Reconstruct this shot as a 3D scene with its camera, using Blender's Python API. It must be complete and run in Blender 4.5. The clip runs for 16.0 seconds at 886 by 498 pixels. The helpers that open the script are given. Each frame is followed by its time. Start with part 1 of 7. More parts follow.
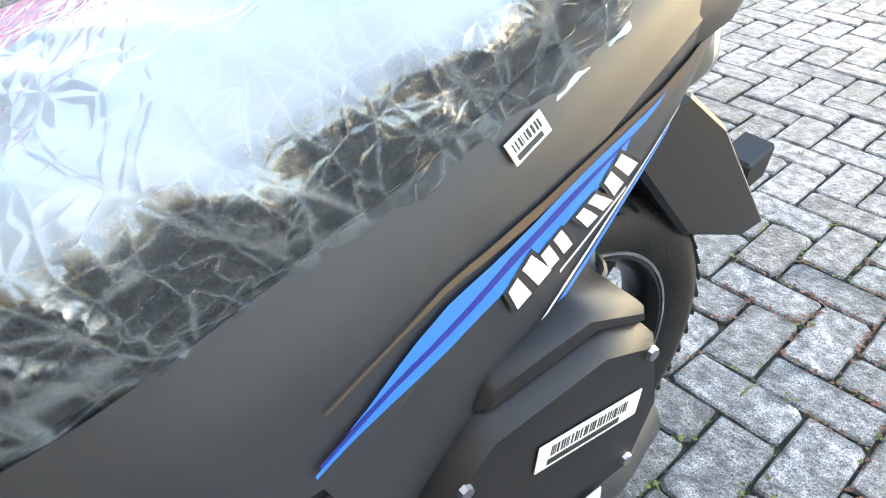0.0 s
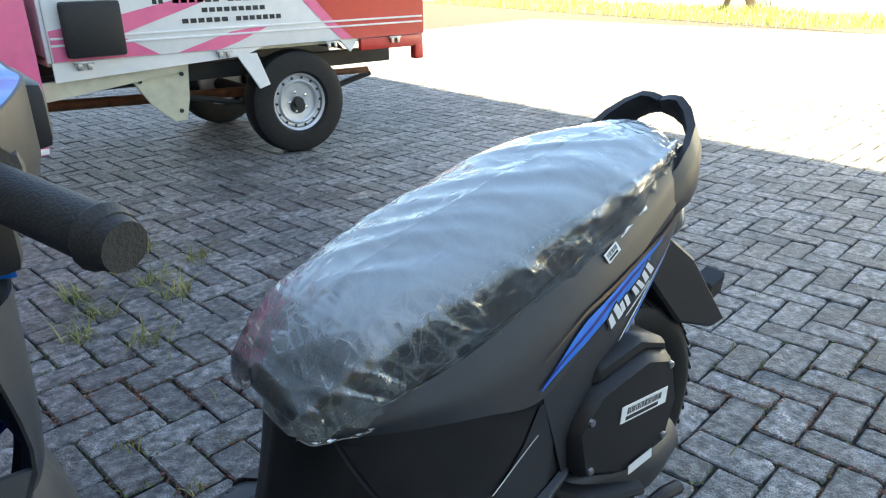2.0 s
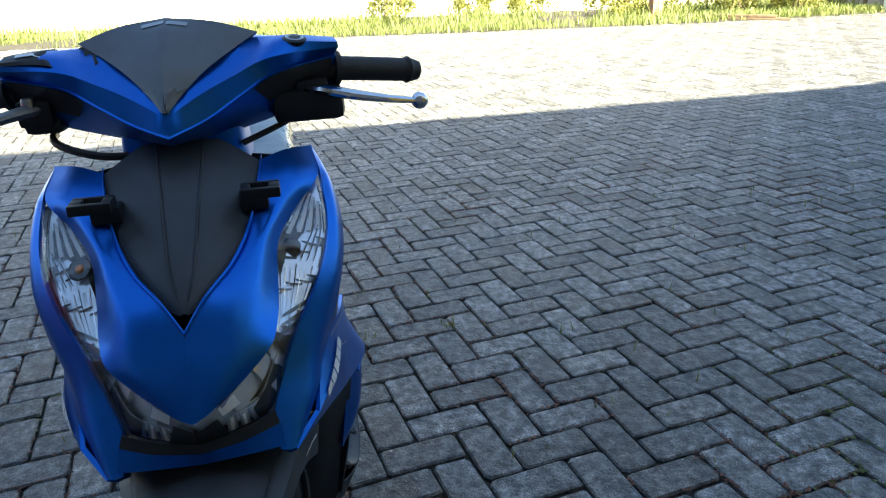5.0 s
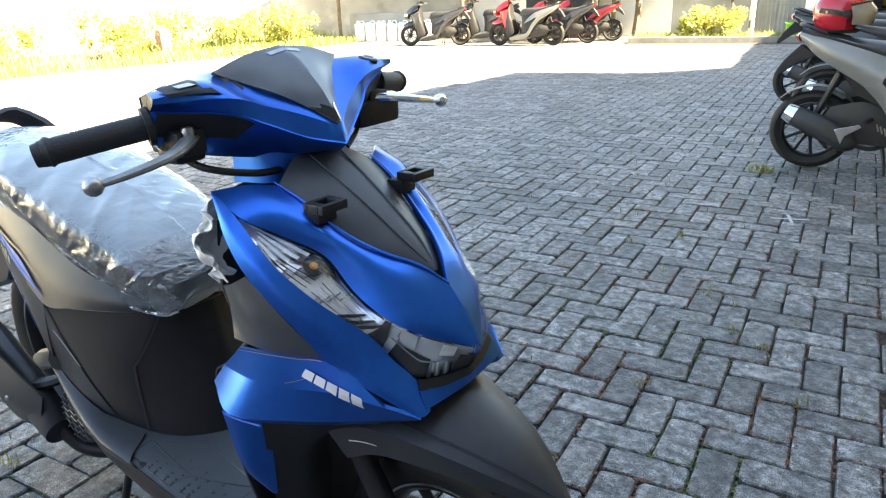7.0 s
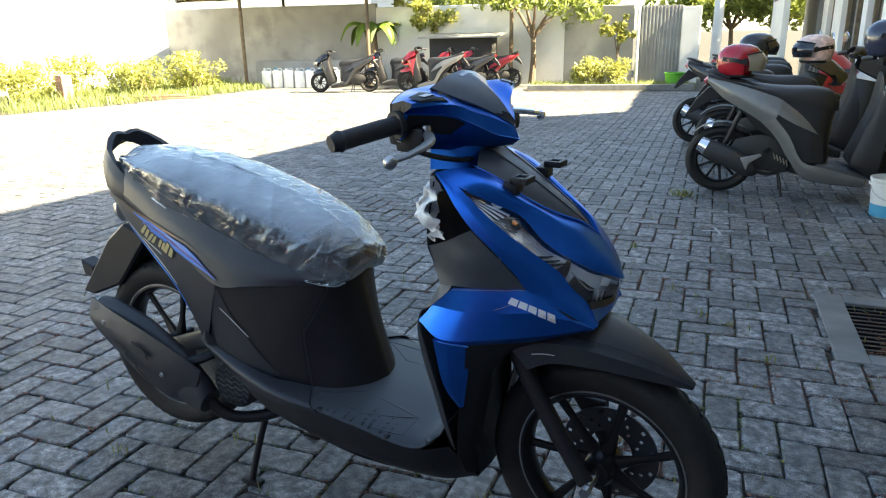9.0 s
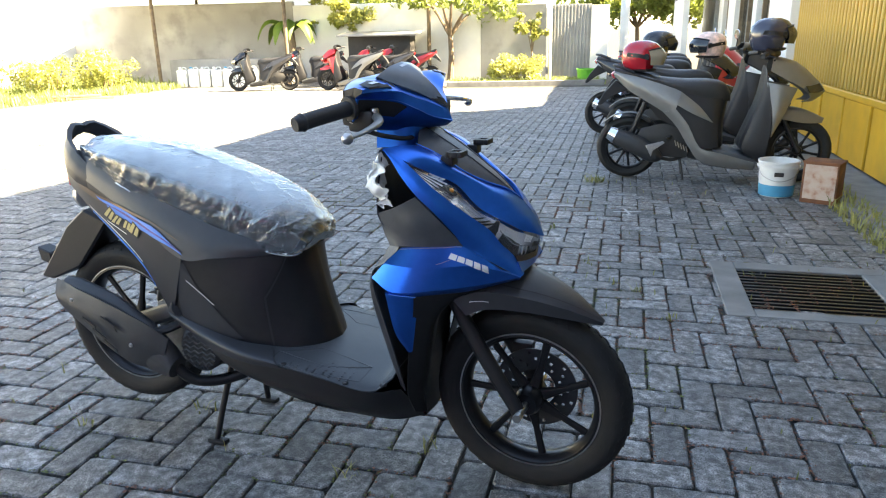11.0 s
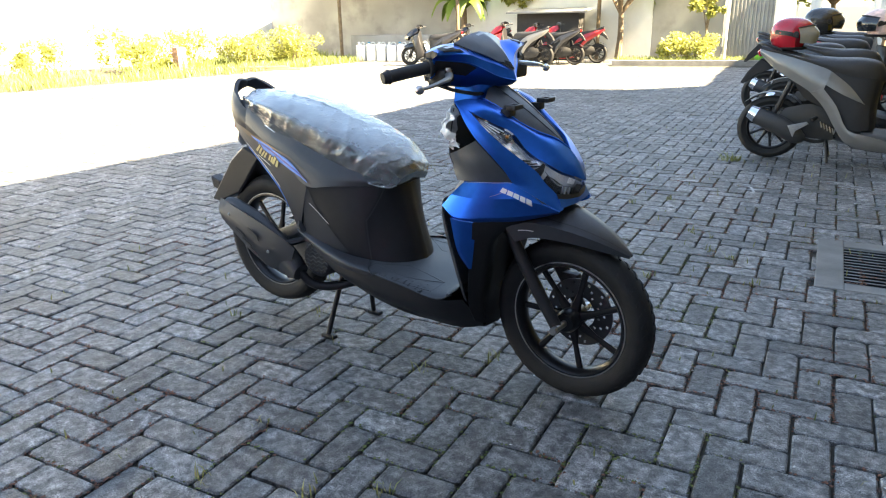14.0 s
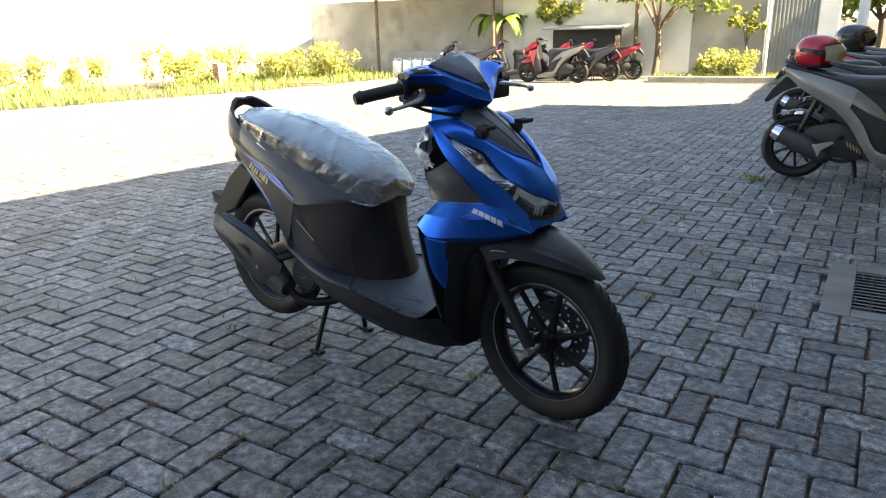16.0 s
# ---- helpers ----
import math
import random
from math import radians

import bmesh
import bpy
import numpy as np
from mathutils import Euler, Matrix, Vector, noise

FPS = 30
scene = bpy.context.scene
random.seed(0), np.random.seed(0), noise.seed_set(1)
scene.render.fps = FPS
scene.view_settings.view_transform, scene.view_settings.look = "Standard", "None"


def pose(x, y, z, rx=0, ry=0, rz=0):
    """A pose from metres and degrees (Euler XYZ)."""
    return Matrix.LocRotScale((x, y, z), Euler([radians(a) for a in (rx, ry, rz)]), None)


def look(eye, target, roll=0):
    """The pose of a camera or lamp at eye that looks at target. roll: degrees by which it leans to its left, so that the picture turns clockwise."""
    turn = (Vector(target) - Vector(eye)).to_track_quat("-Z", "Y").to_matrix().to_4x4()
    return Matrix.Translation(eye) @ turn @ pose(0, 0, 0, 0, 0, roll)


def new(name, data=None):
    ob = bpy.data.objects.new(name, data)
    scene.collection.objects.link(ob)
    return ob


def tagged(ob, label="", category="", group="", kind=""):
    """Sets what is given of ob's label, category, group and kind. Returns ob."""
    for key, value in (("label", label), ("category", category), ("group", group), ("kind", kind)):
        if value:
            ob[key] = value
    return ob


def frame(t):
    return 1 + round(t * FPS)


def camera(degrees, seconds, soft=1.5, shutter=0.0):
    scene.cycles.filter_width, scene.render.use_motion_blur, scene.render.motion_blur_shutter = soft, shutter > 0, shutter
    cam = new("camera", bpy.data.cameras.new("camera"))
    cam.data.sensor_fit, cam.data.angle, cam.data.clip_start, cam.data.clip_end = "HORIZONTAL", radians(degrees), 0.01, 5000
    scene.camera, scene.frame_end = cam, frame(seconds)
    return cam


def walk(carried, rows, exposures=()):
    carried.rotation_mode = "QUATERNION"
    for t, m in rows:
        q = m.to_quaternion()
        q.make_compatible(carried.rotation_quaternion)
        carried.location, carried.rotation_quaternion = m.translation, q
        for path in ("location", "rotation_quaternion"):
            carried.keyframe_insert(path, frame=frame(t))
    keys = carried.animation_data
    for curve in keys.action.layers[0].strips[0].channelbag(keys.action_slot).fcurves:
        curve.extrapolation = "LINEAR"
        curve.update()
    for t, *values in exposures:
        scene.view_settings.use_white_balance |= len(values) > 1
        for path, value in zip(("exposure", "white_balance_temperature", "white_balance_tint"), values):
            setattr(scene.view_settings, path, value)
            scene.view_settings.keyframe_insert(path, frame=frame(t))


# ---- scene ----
cam = camera(64.3, 16.0, soft=1.15)
PATH = [
    (0, (0.445, 0.425, 0.941), (-0.512, -0.87, -0.245), 0.3),
    (0.5, (0.549, 0.513, 1.01), (-0.449, -0.821, -0.096), 0.4),
    (1, (0.666, 0.613, 1.07), (-0.37, -0.795, 0.098), 0.2),
    (1.5, (0.776, 0.686, 1.11), (-0.278, -0.793, 0.274), 0.2),
    (2, (0.957, 0.738, 1.131), (-0.197, -0.718, 0.39), -0.9),
    (2.5, (1.178, 0.752, 1.133), (-0.342, -0.352, 0.446), -1.7),
    (3, (1.412, 0.738, 1.133), (-0.251, -0.143, 0.458), -1.8),
    (3.5, (1.598, 0.654, 1.147), (-0.17, 0.014, 0.464), -1.4),
    (4, (1.807, 0.481, 1.134), (-0.033, 0.162, 0.419), -1.7),
    (4.5, (1.937, 0.314, 1.134), (0.075, 0.355, 0.405), -1.8),
    (4.7, (1.981, 0.245, 1.137), (0.131, 0.432, 0.4), -1.9),
    (6.8, (1.837, -0.658, 1.161), (0.638, 0.778, 0.454), -2.0),
    (7, (1.79, -0.736, 1.164), (0.653, 0.755, 0.467), -2.0),
    (7.5, (1.682, -0.936, 1.18), (0.744, 0.698, 0.512), -1.4),
    (8, (1.64, -1.062, 1.187), (0.742, 0.617, 0.575), -1.1),
    (8.5, (1.624, -1.205, 1.194), (0.729, 0.496, 0.641), -1.1),
    (9, (1.594, -1.347, 1.159), (0.696, 0.343, 0.578), -1.1),
    (9.5, (1.575, -1.46, 1.145), (0.782, 0.254, 0.486), -1.4),
    (9.7, (1.576, -1.489, 1.133), (0.826, 0.228, 0.434), -1.5),
    (11.8, (1.754, -1.689, 1.168), (1.055, 0.106, 0.631), -0.9),
    (12, (1.782, -1.723, 1.152), (1.006, 0.032, 0.59), -0.7),
    (12.5, (1.857, -1.763, 1.141), (0.911, -0.113, 0.522), -0.9),
    (13, (1.911, -1.781, 1.138), (0.942, -0.15, 0.506), -1.1),
    (13.5, (1.992, -1.831, 1.136), (0.984, -0.226, 0.497), -1.1),
    (14, (2.091, -1.836, 1.144), (0.992, -0.291, 0.508), -1.1),
    (14.5, (2.17, -1.822, 1.145), (0.987, -0.338, 0.513), -1.3),
    (15, (2.208, -1.788, 1.147), (1.024, -0.303, 0.522), -1.1),
    (15.5, (2.225, -1.749, 1.151), (1.032, -0.267, 0.533), -1.0),
    (16, (2.247, -1.72, 1.156), (1.05, -0.233, 0.561), -1.2),
]
walk(cam, [(t, look(e, a, r)) for t, e, a, r in PATH],
     [(t, e + 3.14, k, g) for t, e, k, g in ((0, 1.92, 8900, 8), (0.5, 1.52, 9000, 7), (1.0, 1.12, 8800, 5), (1.5, 0.87, 8200, 5), (2.0, 0.55, 7200, 3), (2.25, 0.27, 7000, 2), (2.5, -0.7, 6450, 2), (3.0, -0.9, 6500, 2), (3.5, -0.65, 6300, 2), (4.7, -0.4, 6300, 2), (6.8, 1.1, 8000, 6), (8.2, 0.65, 7500, 4), (9.0, 0.25, 7100, 4), (9.7, 0.4, 7300, 6), (11.8, 1.05, 7700, 8), (12.5, 1.02, 7700, 8), (13.5, 0.98, 7700, 8), (14.5, 0.58, 7750, 8), (15.5, 0.5, 7700, 8), (16, 0.22, 7600, 8))])

# ---------------------------------------------------------------- light
SUN_AZ, SUN_EL = 12.0, 43.0
world = bpy.data.worlds.new("sky")
scene.world = world
world.use_nodes = True
wn = world.node_tree
sky = wn.nodes.new("ShaderNodeTexSky")
sky.sky_type, sky.sun_disc = "NISHITA", False
sky.sun_elevation, sky.sun_rotation = radians(SUN_EL), radians(90 - SUN_AZ)
wn.nodes["Background"].inputs["Strength"].default_value = 0.052
wn.links.new(sky.outputs[0], wn.nodes["Background"].inputs["Color"])
sun = new("sun", bpy.data.lights.new("sun", "SUN"))
sun.data.energy, sun.data.angle, sun.data.color = 5.0, radians(0.53), (1.0, 0.86, 0.64)
sd = Vector((math.cos(radians(SUN_EL)) * math.cos(radians(SUN_AZ)), math.cos(radians(SUN_EL)) * math.sin(radians(SUN_AZ)), math.sin(radians(SUN_EL))))
sun.matrix_world = look(sd * 30, (0, 0, 0))


# ---------------------------------------------------------------- materials
def material(name, color, rough=0.5, metal=0.0, vary=0.12, scale=14.0, bump=0.0, bump_scale=120.0, coat=0.0, spec=0.5, rnd=0.0, second=None, stain=0.0, stain_scale=2.0, speck=0.0, blotch=0.0, world_size=False):
    """A surface with two scales of colour variation, uneven gloss and fine relief."""
    m = bpy.data.materials.new(name)
    m.use_nodes = True
    n, l = m.node_tree.nodes, m.node_tree.links
    b = n["Principled BSDF"]
    b.inputs["Metallic"].default_value = metal
    b.inputs["Coat Weight"].default_value = coat
    b.inputs["Specular IOR Level"].default_value = spec
    tc = n.new("ShaderNodeTexCoord")
    place = n.new("ShaderNodeNewGeometry").outputs["Position"] if world_size else tc.outputs["Object"]
    t1 = n.new("ShaderNodeTexNoise")
    t1.inputs["Scale"].default_value, t1.inputs["Detail"].default_value = scale, 6
    l.new(place, t1.inputs["Vector"])
    ramp = n.new("ShaderNodeMapRange")
    ramp.inputs["From Min"].default_value, ramp.inputs["From Max"].default_value = 0.3, 0.7
    l.new(t1.outputs["Fac"], ramp.inputs["Value"])
    mix = n.new("ShaderNodeMix")
    mix.data_type = "RGBA"
    lo = [c * (1 - vary) for c in color]
    hi = second or [min(1, c * (1 + vary)) for c in color]
    mix.inputs[6].default_value, mix.inputs[7].default_value = (*lo, 1), (*hi, 1)
    l.new(ramp.outputs[0], mix.inputs[0])
    out = mix.outputs[2]
    if stain:
        t2 = n.new("ShaderNodeTexNoise")
        t2.inputs["Scale"].default_value, t2.inputs["Detail"].default_value = stain_scale, 8
        l.new(place, t2.inputs["Vector"])
        r2 = n.new("ShaderNodeMapRange")
        r2.inputs["From Min"].default_value, r2.inputs["From Max"].default_value = 0.45, 0.72
        r2.inputs["To Max"].default_value = stain
        l.new(t2.outputs["Fac"], r2.inputs["Value"])
        mx = n.new("ShaderNodeMix")
        mx.data_type = "RGBA"
        mx.inputs[7].default_value = (*[c * 0.45 for c in color], 1)
        l.new(r2.outputs[0], mx.inputs[0])
        l.new(out, mx.inputs[6])
        out = mx.outputs[2]
    if rnd:
        oi, ge, add, fr, mr = n.new("ShaderNodeObjectInfo"), n.new("ShaderNodeNewGeometry"), n.new("ShaderNodeMath"), n.new("ShaderNodeMath"), n.new("ShaderNodeMapRange")
        fr.operation = "FRACT"
        l.new(oi.outputs["Random"], add.inputs[0])
        l.new(ge.outputs["Random Per Island"], add.inputs[1])
        l.new(add.outputs[0], fr.inputs[0])
        mr.inputs["To Min"].default_value, mr.inputs["To Max"].default_value = 1 - rnd, 1 + rnd
        l.new(fr.outputs[0], mr.inputs["Value"])
        hs = n.new("ShaderNodeHueSaturation")
        l.new(mr.outputs[0], hs.inputs["Value"])
        l.new(out, hs.inputs["Color"])
        out = hs.outputs[0]
    if speck:
        t4, r4 = n.new("ShaderNodeTexNoise"), n.new("ShaderNodeMapRange")
        t4.inputs["Scale"].default_value, t4.inputs["Detail"].default_value = 330, 3
        l.new(place, t4.inputs["Vector"])
        r4.inputs["From Min"].default_value, r4.inputs["From Max"].default_value, r4.inputs["To Min"].default_value, r4.inputs["To Max"].default_value = 0.32, 0.68, 1 - speck, 1 + speck
        l.new(t4.outputs["Fac"], r4.inputs["Value"])
        h4 = n.new("ShaderNodeHueSaturation")
        l.new(r4.outputs[0], h4.inputs["Value"])
        l.new(out, h4.inputs["Color"])
        out = h4.outputs[0]
    if blotch:
        t5, r5, h5 = n.new("ShaderNodeTexNoise"), n.new("ShaderNodeMapRange"), n.new("ShaderNodeHueSaturation")
        t5.inputs["Scale"].default_value, t5.inputs["Detail"].default_value, t5.inputs["Roughness"].default_value = 17, 9, 0.68
        l.new(place, t5.inputs["Vector"])
        for k, v in (("From Min", 0.40), ("From Max", 0.60), ("To Min", 1 - blotch), ("To Max", 1 + 0.5 * blotch)):
            r5.inputs[k].default_value = v
        l.new(t5.outputs["Fac"], r5.inputs["Value"])
        l.new(r5.outputs[0], h5.inputs["Value"])
        l.new(out, h5.inputs["Color"])
        out = h5.outputs[0]
    l.new(out, b.inputs["Base Color"])
    rr = n.new("ShaderNodeMapRange")
    rr.inputs["To Min"].default_value, rr.inputs["To Max"].default_value = max(0.02, rough * 0.88), min(1, rough * 1.12)
    l.new(t1.outputs["Fac"], rr.inputs["Value"])
    l.new(rr.outputs[0], b.inputs["Roughness"])
    if bump:
        t3, bp = n.new("ShaderNodeTexNoise"), n.new("ShaderNodeBump")
        t3.inputs["Scale"].default_value, t3.inputs["Detail"].default_value = bump_scale, 5
        l.new(place, t3.inputs["Vector"])
        bp.inputs["Strength"].default_value, bp.inputs["Distance"].default_value = bump, 0.004
        l.new(t3.outputs["Fac"], bp.inputs["Height"])
        l.new(bp.outputs[0], b.inputs["Normal"])
    return m


def film(name, haze_sheen=0.055, crease=1.0):
    """Clear polythene: slightly cloudy see-through film, sky sheen painted milky on up-facing parts, gloss by angle
    over fine wrinkles.
    """
    m = bpy.data.materials.new(name)
    m.use_nodes = True
    n, l = m.node_tree.nodes, m.node_tree.links
    tr, df, gl, fr, m1, m2 = [n.new("ShaderNode" + k) for k in ("BsdfTransparent", "BsdfDiffuse", "BsdfGlossy", "Fresnel", "MixShader", "MixShader")]
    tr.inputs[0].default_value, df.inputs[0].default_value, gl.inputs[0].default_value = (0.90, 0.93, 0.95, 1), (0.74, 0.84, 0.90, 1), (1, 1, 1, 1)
    gl.inputs["Roughness"].default_value, fr.inputs[0].default_value = 0.12, 1.75
    tc = n.new("ShaderNodeTexCoord")
    total = None
    wob, mad, vad = n.new("ShaderNodeTexNoise"), n.new("ShaderNodeVectorMath"), n.new("ShaderNodeVectorMath")
    wob.inputs["Scale"].default_value, wob.inputs["Detail"].default_value = 14, 2
    l.new(tc.outputs["Object"], wob.inputs["Vector"])
    mad.operation, vad.operation = "SCALE", "ADD"
    mad.inputs["Scale"].default_value = 0.03
    l.new(wob.outputs["Color"], mad.inputs[0])
    l.new(tc.outputs["Object"], vad.inputs[0])
    l.new(mad.outputs[0], vad.inputs[1])
    for scale, turn, weight in (((0.16, 0.09, 0.045), -0.62, 1.0), ((0.075, 0.05, 0.022), -1.05, 1.1), ((0.038, 0.025, 0.016), 0.5, 1.3)):
        mp, t1, iv = [n.new("ShaderNode" + k) for k in ("Mapping", "TexVoronoi", "Math")]
        mp.vector_type = "TEXTURE"
        mp.inputs["Scale"].default_value, mp.inputs["Rotation"].default_value = scale, (0.2 * turn, turn, 0.4 * turn)
        t1.feature = "DISTANCE_TO_EDGE"
        t1.inputs["Scale"].default_value = 1.0
        l.new(vad.outputs[0], mp.inputs["Vector"])
        l.new(mp.outputs[0], t1.inputs["Vector"])
        iv.operation = "MULTIPLY"
        iv.inputs[1].default_value = -2.0 * weight
        l.new(t1.outputs["Distance"], iv.inputs[0])
        if total is None:
            total = iv
        else:
            ad = n.new("ShaderNodeMath")
            ad.operation = "MAXIMUM"
            l.new(total.outputs[0], ad.inputs[0])
            l.new(iv.outputs[0], ad.inputs[1])
            total = ad
    bp = n.new("ShaderNodeBump")
    l.new(total.outputs[0], bp.inputs["Height"])
    bp.inputs["Strength"].default_value, bp.inputs["Distance"].default_value = 0.48 * crease, 0.005
    for k in (gl, fr):
        l.new(bp.outputs[0], k.inputs["Normal"])
    # sky's pale sheen put into the diffuse colour, by which way the film faces
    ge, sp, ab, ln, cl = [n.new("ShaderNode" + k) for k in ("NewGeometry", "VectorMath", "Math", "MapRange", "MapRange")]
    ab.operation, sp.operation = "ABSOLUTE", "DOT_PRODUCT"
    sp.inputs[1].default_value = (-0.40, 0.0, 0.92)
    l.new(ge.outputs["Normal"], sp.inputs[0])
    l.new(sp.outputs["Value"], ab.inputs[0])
    for k, v in (("From Min", 0.14), ("From Max", 0.84), ("To Max", haze_sheen * 9.0)):
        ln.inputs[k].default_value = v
    for k, v in (("From Min", -0.10), ("From Max", 0.0), ("To Min", haze_sheen * 0.5), ("To Max", haze_sheen + 0.10 * crease)):
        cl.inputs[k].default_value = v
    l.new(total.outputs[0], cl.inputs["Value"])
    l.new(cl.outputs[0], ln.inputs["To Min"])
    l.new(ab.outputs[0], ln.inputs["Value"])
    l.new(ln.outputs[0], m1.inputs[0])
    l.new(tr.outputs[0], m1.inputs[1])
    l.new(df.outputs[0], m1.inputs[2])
    l.new(fr.outputs[0], m2.inputs[0])
    l.new(m1.outputs[0], m2.inputs[1])
    l.new(gl.outputs[0], m2.inputs[2])
    l.new(m2.outputs[0], n["Material Output"].inputs["Surface"])
    return m


def clear_lens(name):
    """Hard clear plastic: see-through, with gloss by angle."""
    m = bpy.data.materials.new(name)
    m.use_nodes = True
    n, l = m.node_tree.nodes, m.node_tree.links
    tr, gl, fr, mx = [n.new("ShaderNode" + k) for k in ("BsdfTransparent", "BsdfGlossy", "LayerWeight", "MixShader")]
    tr.inputs[0].default_value, gl.inputs["Roughness"].default_value, fr.inputs[0].default_value = (0.98, 0.985, 0.99, 1), 0.03, 0.5
    pw, ad = n.new("ShaderNodeMath"), n.new("ShaderNodeMath")
    pw.operation, ad.operation = "POWER", "MULTIPLY_ADD"
    pw.inputs[1].default_value, ad.inputs[1].default_value, ad.inputs[2].default_value = 4.0, 0.6, 0.03
    l.new(fr.outputs["Facing"], pw.inputs[0])
    l.new(pw.outputs[0], ad.inputs[0])
    l.new(ad.outputs[0], mx.inputs[0])
    l.new(tr.outputs[0], mx.inputs[1])
    l.new(gl.outputs[0], mx.inputs[2])
    l.new(mx.outputs[0], n["Material Output"].inputs["Surface"])
    return m


M_PAVER = material("paver_concrete", (0.150, 0.150, 0.148), 0.58, vary=0.6, scale=34, bump=1.0, bump_scale=90, rnd=0.34, stain=0.7, stain_scale=5.0, spec=0.5, speck=0.85, blotch=0.38, world_size=True)
M_SOIL = material("joint_sand", (0.032, 0.028, 0.022), 0.95, vary=0.4, scale=14, second=(0.06, 0.055, 0.042), bump=0.7, bump_scale=200)
M_CONC = material("old_concrete", (0.19, 0.19, 0.182), 0.85, vary=0.2, scale=9, bump=0.5, bump_scale=90, stain=0.5)
M_BLUE = material("matt_blue_paint", (0.009, 0.130, 0.55), 0.34, metal=0.85, vary=0.05, scale=60, coat=0.1)
M_GREYP = material("matt_grey_paint", (0.029, 0.031, 0.036), 0.40, spec=0.4, vary=0.06, scale=50)
M_PLAS = material("black_plastic", (0.015, 0.015, 0.017), 0.45, spec=0.35, vary=0.12, scale=40, bump=0.12, bump_scale=700)
M_DPLAS = material("dark_grey_plastic", (0.030, 0.032, 0.037), 0.42, spec=0.4, vary=0.1, scale=40, bump=0.12, bump_scale=700)
M_NOSE = material("nose_panel_plastic", (0.048, 0.053, 0.060), 0.42, spec=0.4, vary=0.1, scale=40, bump=0.12, bump_scale=700)
M_FLOOR = material("floorboard_plastic", (0.042, 0.047, 0.053), 0.5, vary=0.12, scale=30, bump=0.2, bump_scale=500)
M_RUB = material("tyre_rubber", (0.014, 0.014, 0.014), 0.7, spec=0.3, vary=0.25, scale=30, bump=0.25, bump_scale=300)
M_GRIP = material("grip_rubber", (0.02, 0.02, 0.021), 0.62, vary=0.15, scale=50, bump=0.3, bump_scale=400)
M_RIM = material("black_alloy", (0.02, 0.02, 0.022), 0.3, metal=0.6, vary=0.1)
M_CHROME = material("chrome", (0.75, 0.76, 0.78), 0.12, metal=1.0, vary=0.03)
M_STEEL = material("brushed_steel", (0.42, 0.42, 0.42), 0.35, metal=1.0, vary=0.12, scale=80)
M_ALU = material("cast_aluminium", (0.28, 0.28, 0.27), 0.5, metal=0.9, vary=0.15, scale=60, bump=0.3, bump_scale=300)
M_VINYL = material("seat_vinyl", (0.02, 0.02, 0.022), 0.5, vary=0.1, scale=40, bump=0.3, bump_scale=500)
M_MUFF = material("muffler_cover", (0.026, 0.028, 0.032), 0.5, vary=0.1, scale=30, bump=0.1, bump_scale=500)
M_LABEL = material("white_label", (0.78, 0.79, 0.78), 0.55, vary=0.04)
M_INK = material("black_ink", (0.02, 0.02, 0.02), 0.6, vary=0.05)
M_DECW = material("white_decal", (0.72, 0.73, 0.74), 0.4, vary=0.03)
M_DECB = material("blue_decal", (0.01, 0.16, 0.62), 0.4, vary=0.05)
M_DECN = material("navy_decal", (0.012, 0.02, 0.2), 0.4, vary=0.05)
M_DECG = material("gold_decal", (0.5, 0.44, 0.2), 0.35, metal=0.4, vary=0.05)
M_RED = material("red_lens", (0.45, 0.01, 0.01), 0.2, vary=0.05)
M_AMBER = material("amber_lens", (0.75, 0.25, 0.03), 0.25, vary=0.05)
M_SMOKE = material("smoked_visor", (0.015, 0.017, 0.02), 0.14, vary=0.05, coat=0.6)
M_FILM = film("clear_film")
M_GLASS = clear_lens("headlight_glass")
M_HEM = film("film_hem", 0.16, 0.3)
M_VISOR = material("matt_visor", (0.125, 0.145, 0.165), 0.30, vary=0.08, scale=40)
M_CLEARL = material("clear_grey_lens", (0.22, 0.21, 0.19), 0.2, vary=0.08, coat=0.5)
M_REFL = material("headlight_reflector", (0.80, 0.83, 0.86), 0.22, metal=0.6, vary=0.1, scale=25)
# sunlit yard mirrored in the side covers, put into a flat colour
M_BROWN = material("bronze_sheen", (0.09, 0.06, 0.04), 0.4, metal=0.3, vary=0.08)
M_PAPER = material("white_paper", (0.75, 0.76, 0.74), 0.7, vary=0.06, bump=0.3, bump_scale=60)


# ---------------------------------------------------------------- mesh helpers
def part(name, bm, mat, parent=None, label="", smooth=True):
    me = bpy.data.meshes.new(name)
    bmesh.ops.recalc_face_normals(bm, faces=bm.faces)
    for f in bm.faces:
        f.smooth = smooth
    bm.to_mesh(me)
    bm.free()
    for m in (mat if isinstance(mat, (list, tuple)) else [mat]):
        me.materials.append(m)
    if smooth:
        me.set_sharp_from_angle(angle=radians(38))
    ob = new(name, me)
    if parent:
        ob.parent = parent
    if label:
        ob["label"] = label
    return ob


def thing(name, m, label, category, group="", kind=""):
    e = new(name)
    e.empty_display_size = 0.1
    e.matrix_world = m
    return tagged(e, label, category, group, kind)


def cr(points, n):
    """Catmull-Rom through the points, n steps a span."""
    p = [Vector(q) for q in points]
    p = [2 * p[0] - p[1]] + p + [2 * p[-1] - p[-2]]
    out = []
    for i in range(1, len(p) - 2):
        a, b, c, d = p[i - 1:i + 3]
        for k in range(n):
            t = k / n
            out.append(0.5 * (2 * b + (c - a) * t + (2 * a - 5 * b + 4 * c - d) * t * t + (3 * b - a - 3 * c + d) * t ** 3))
    out.append(p[-2])
    return out


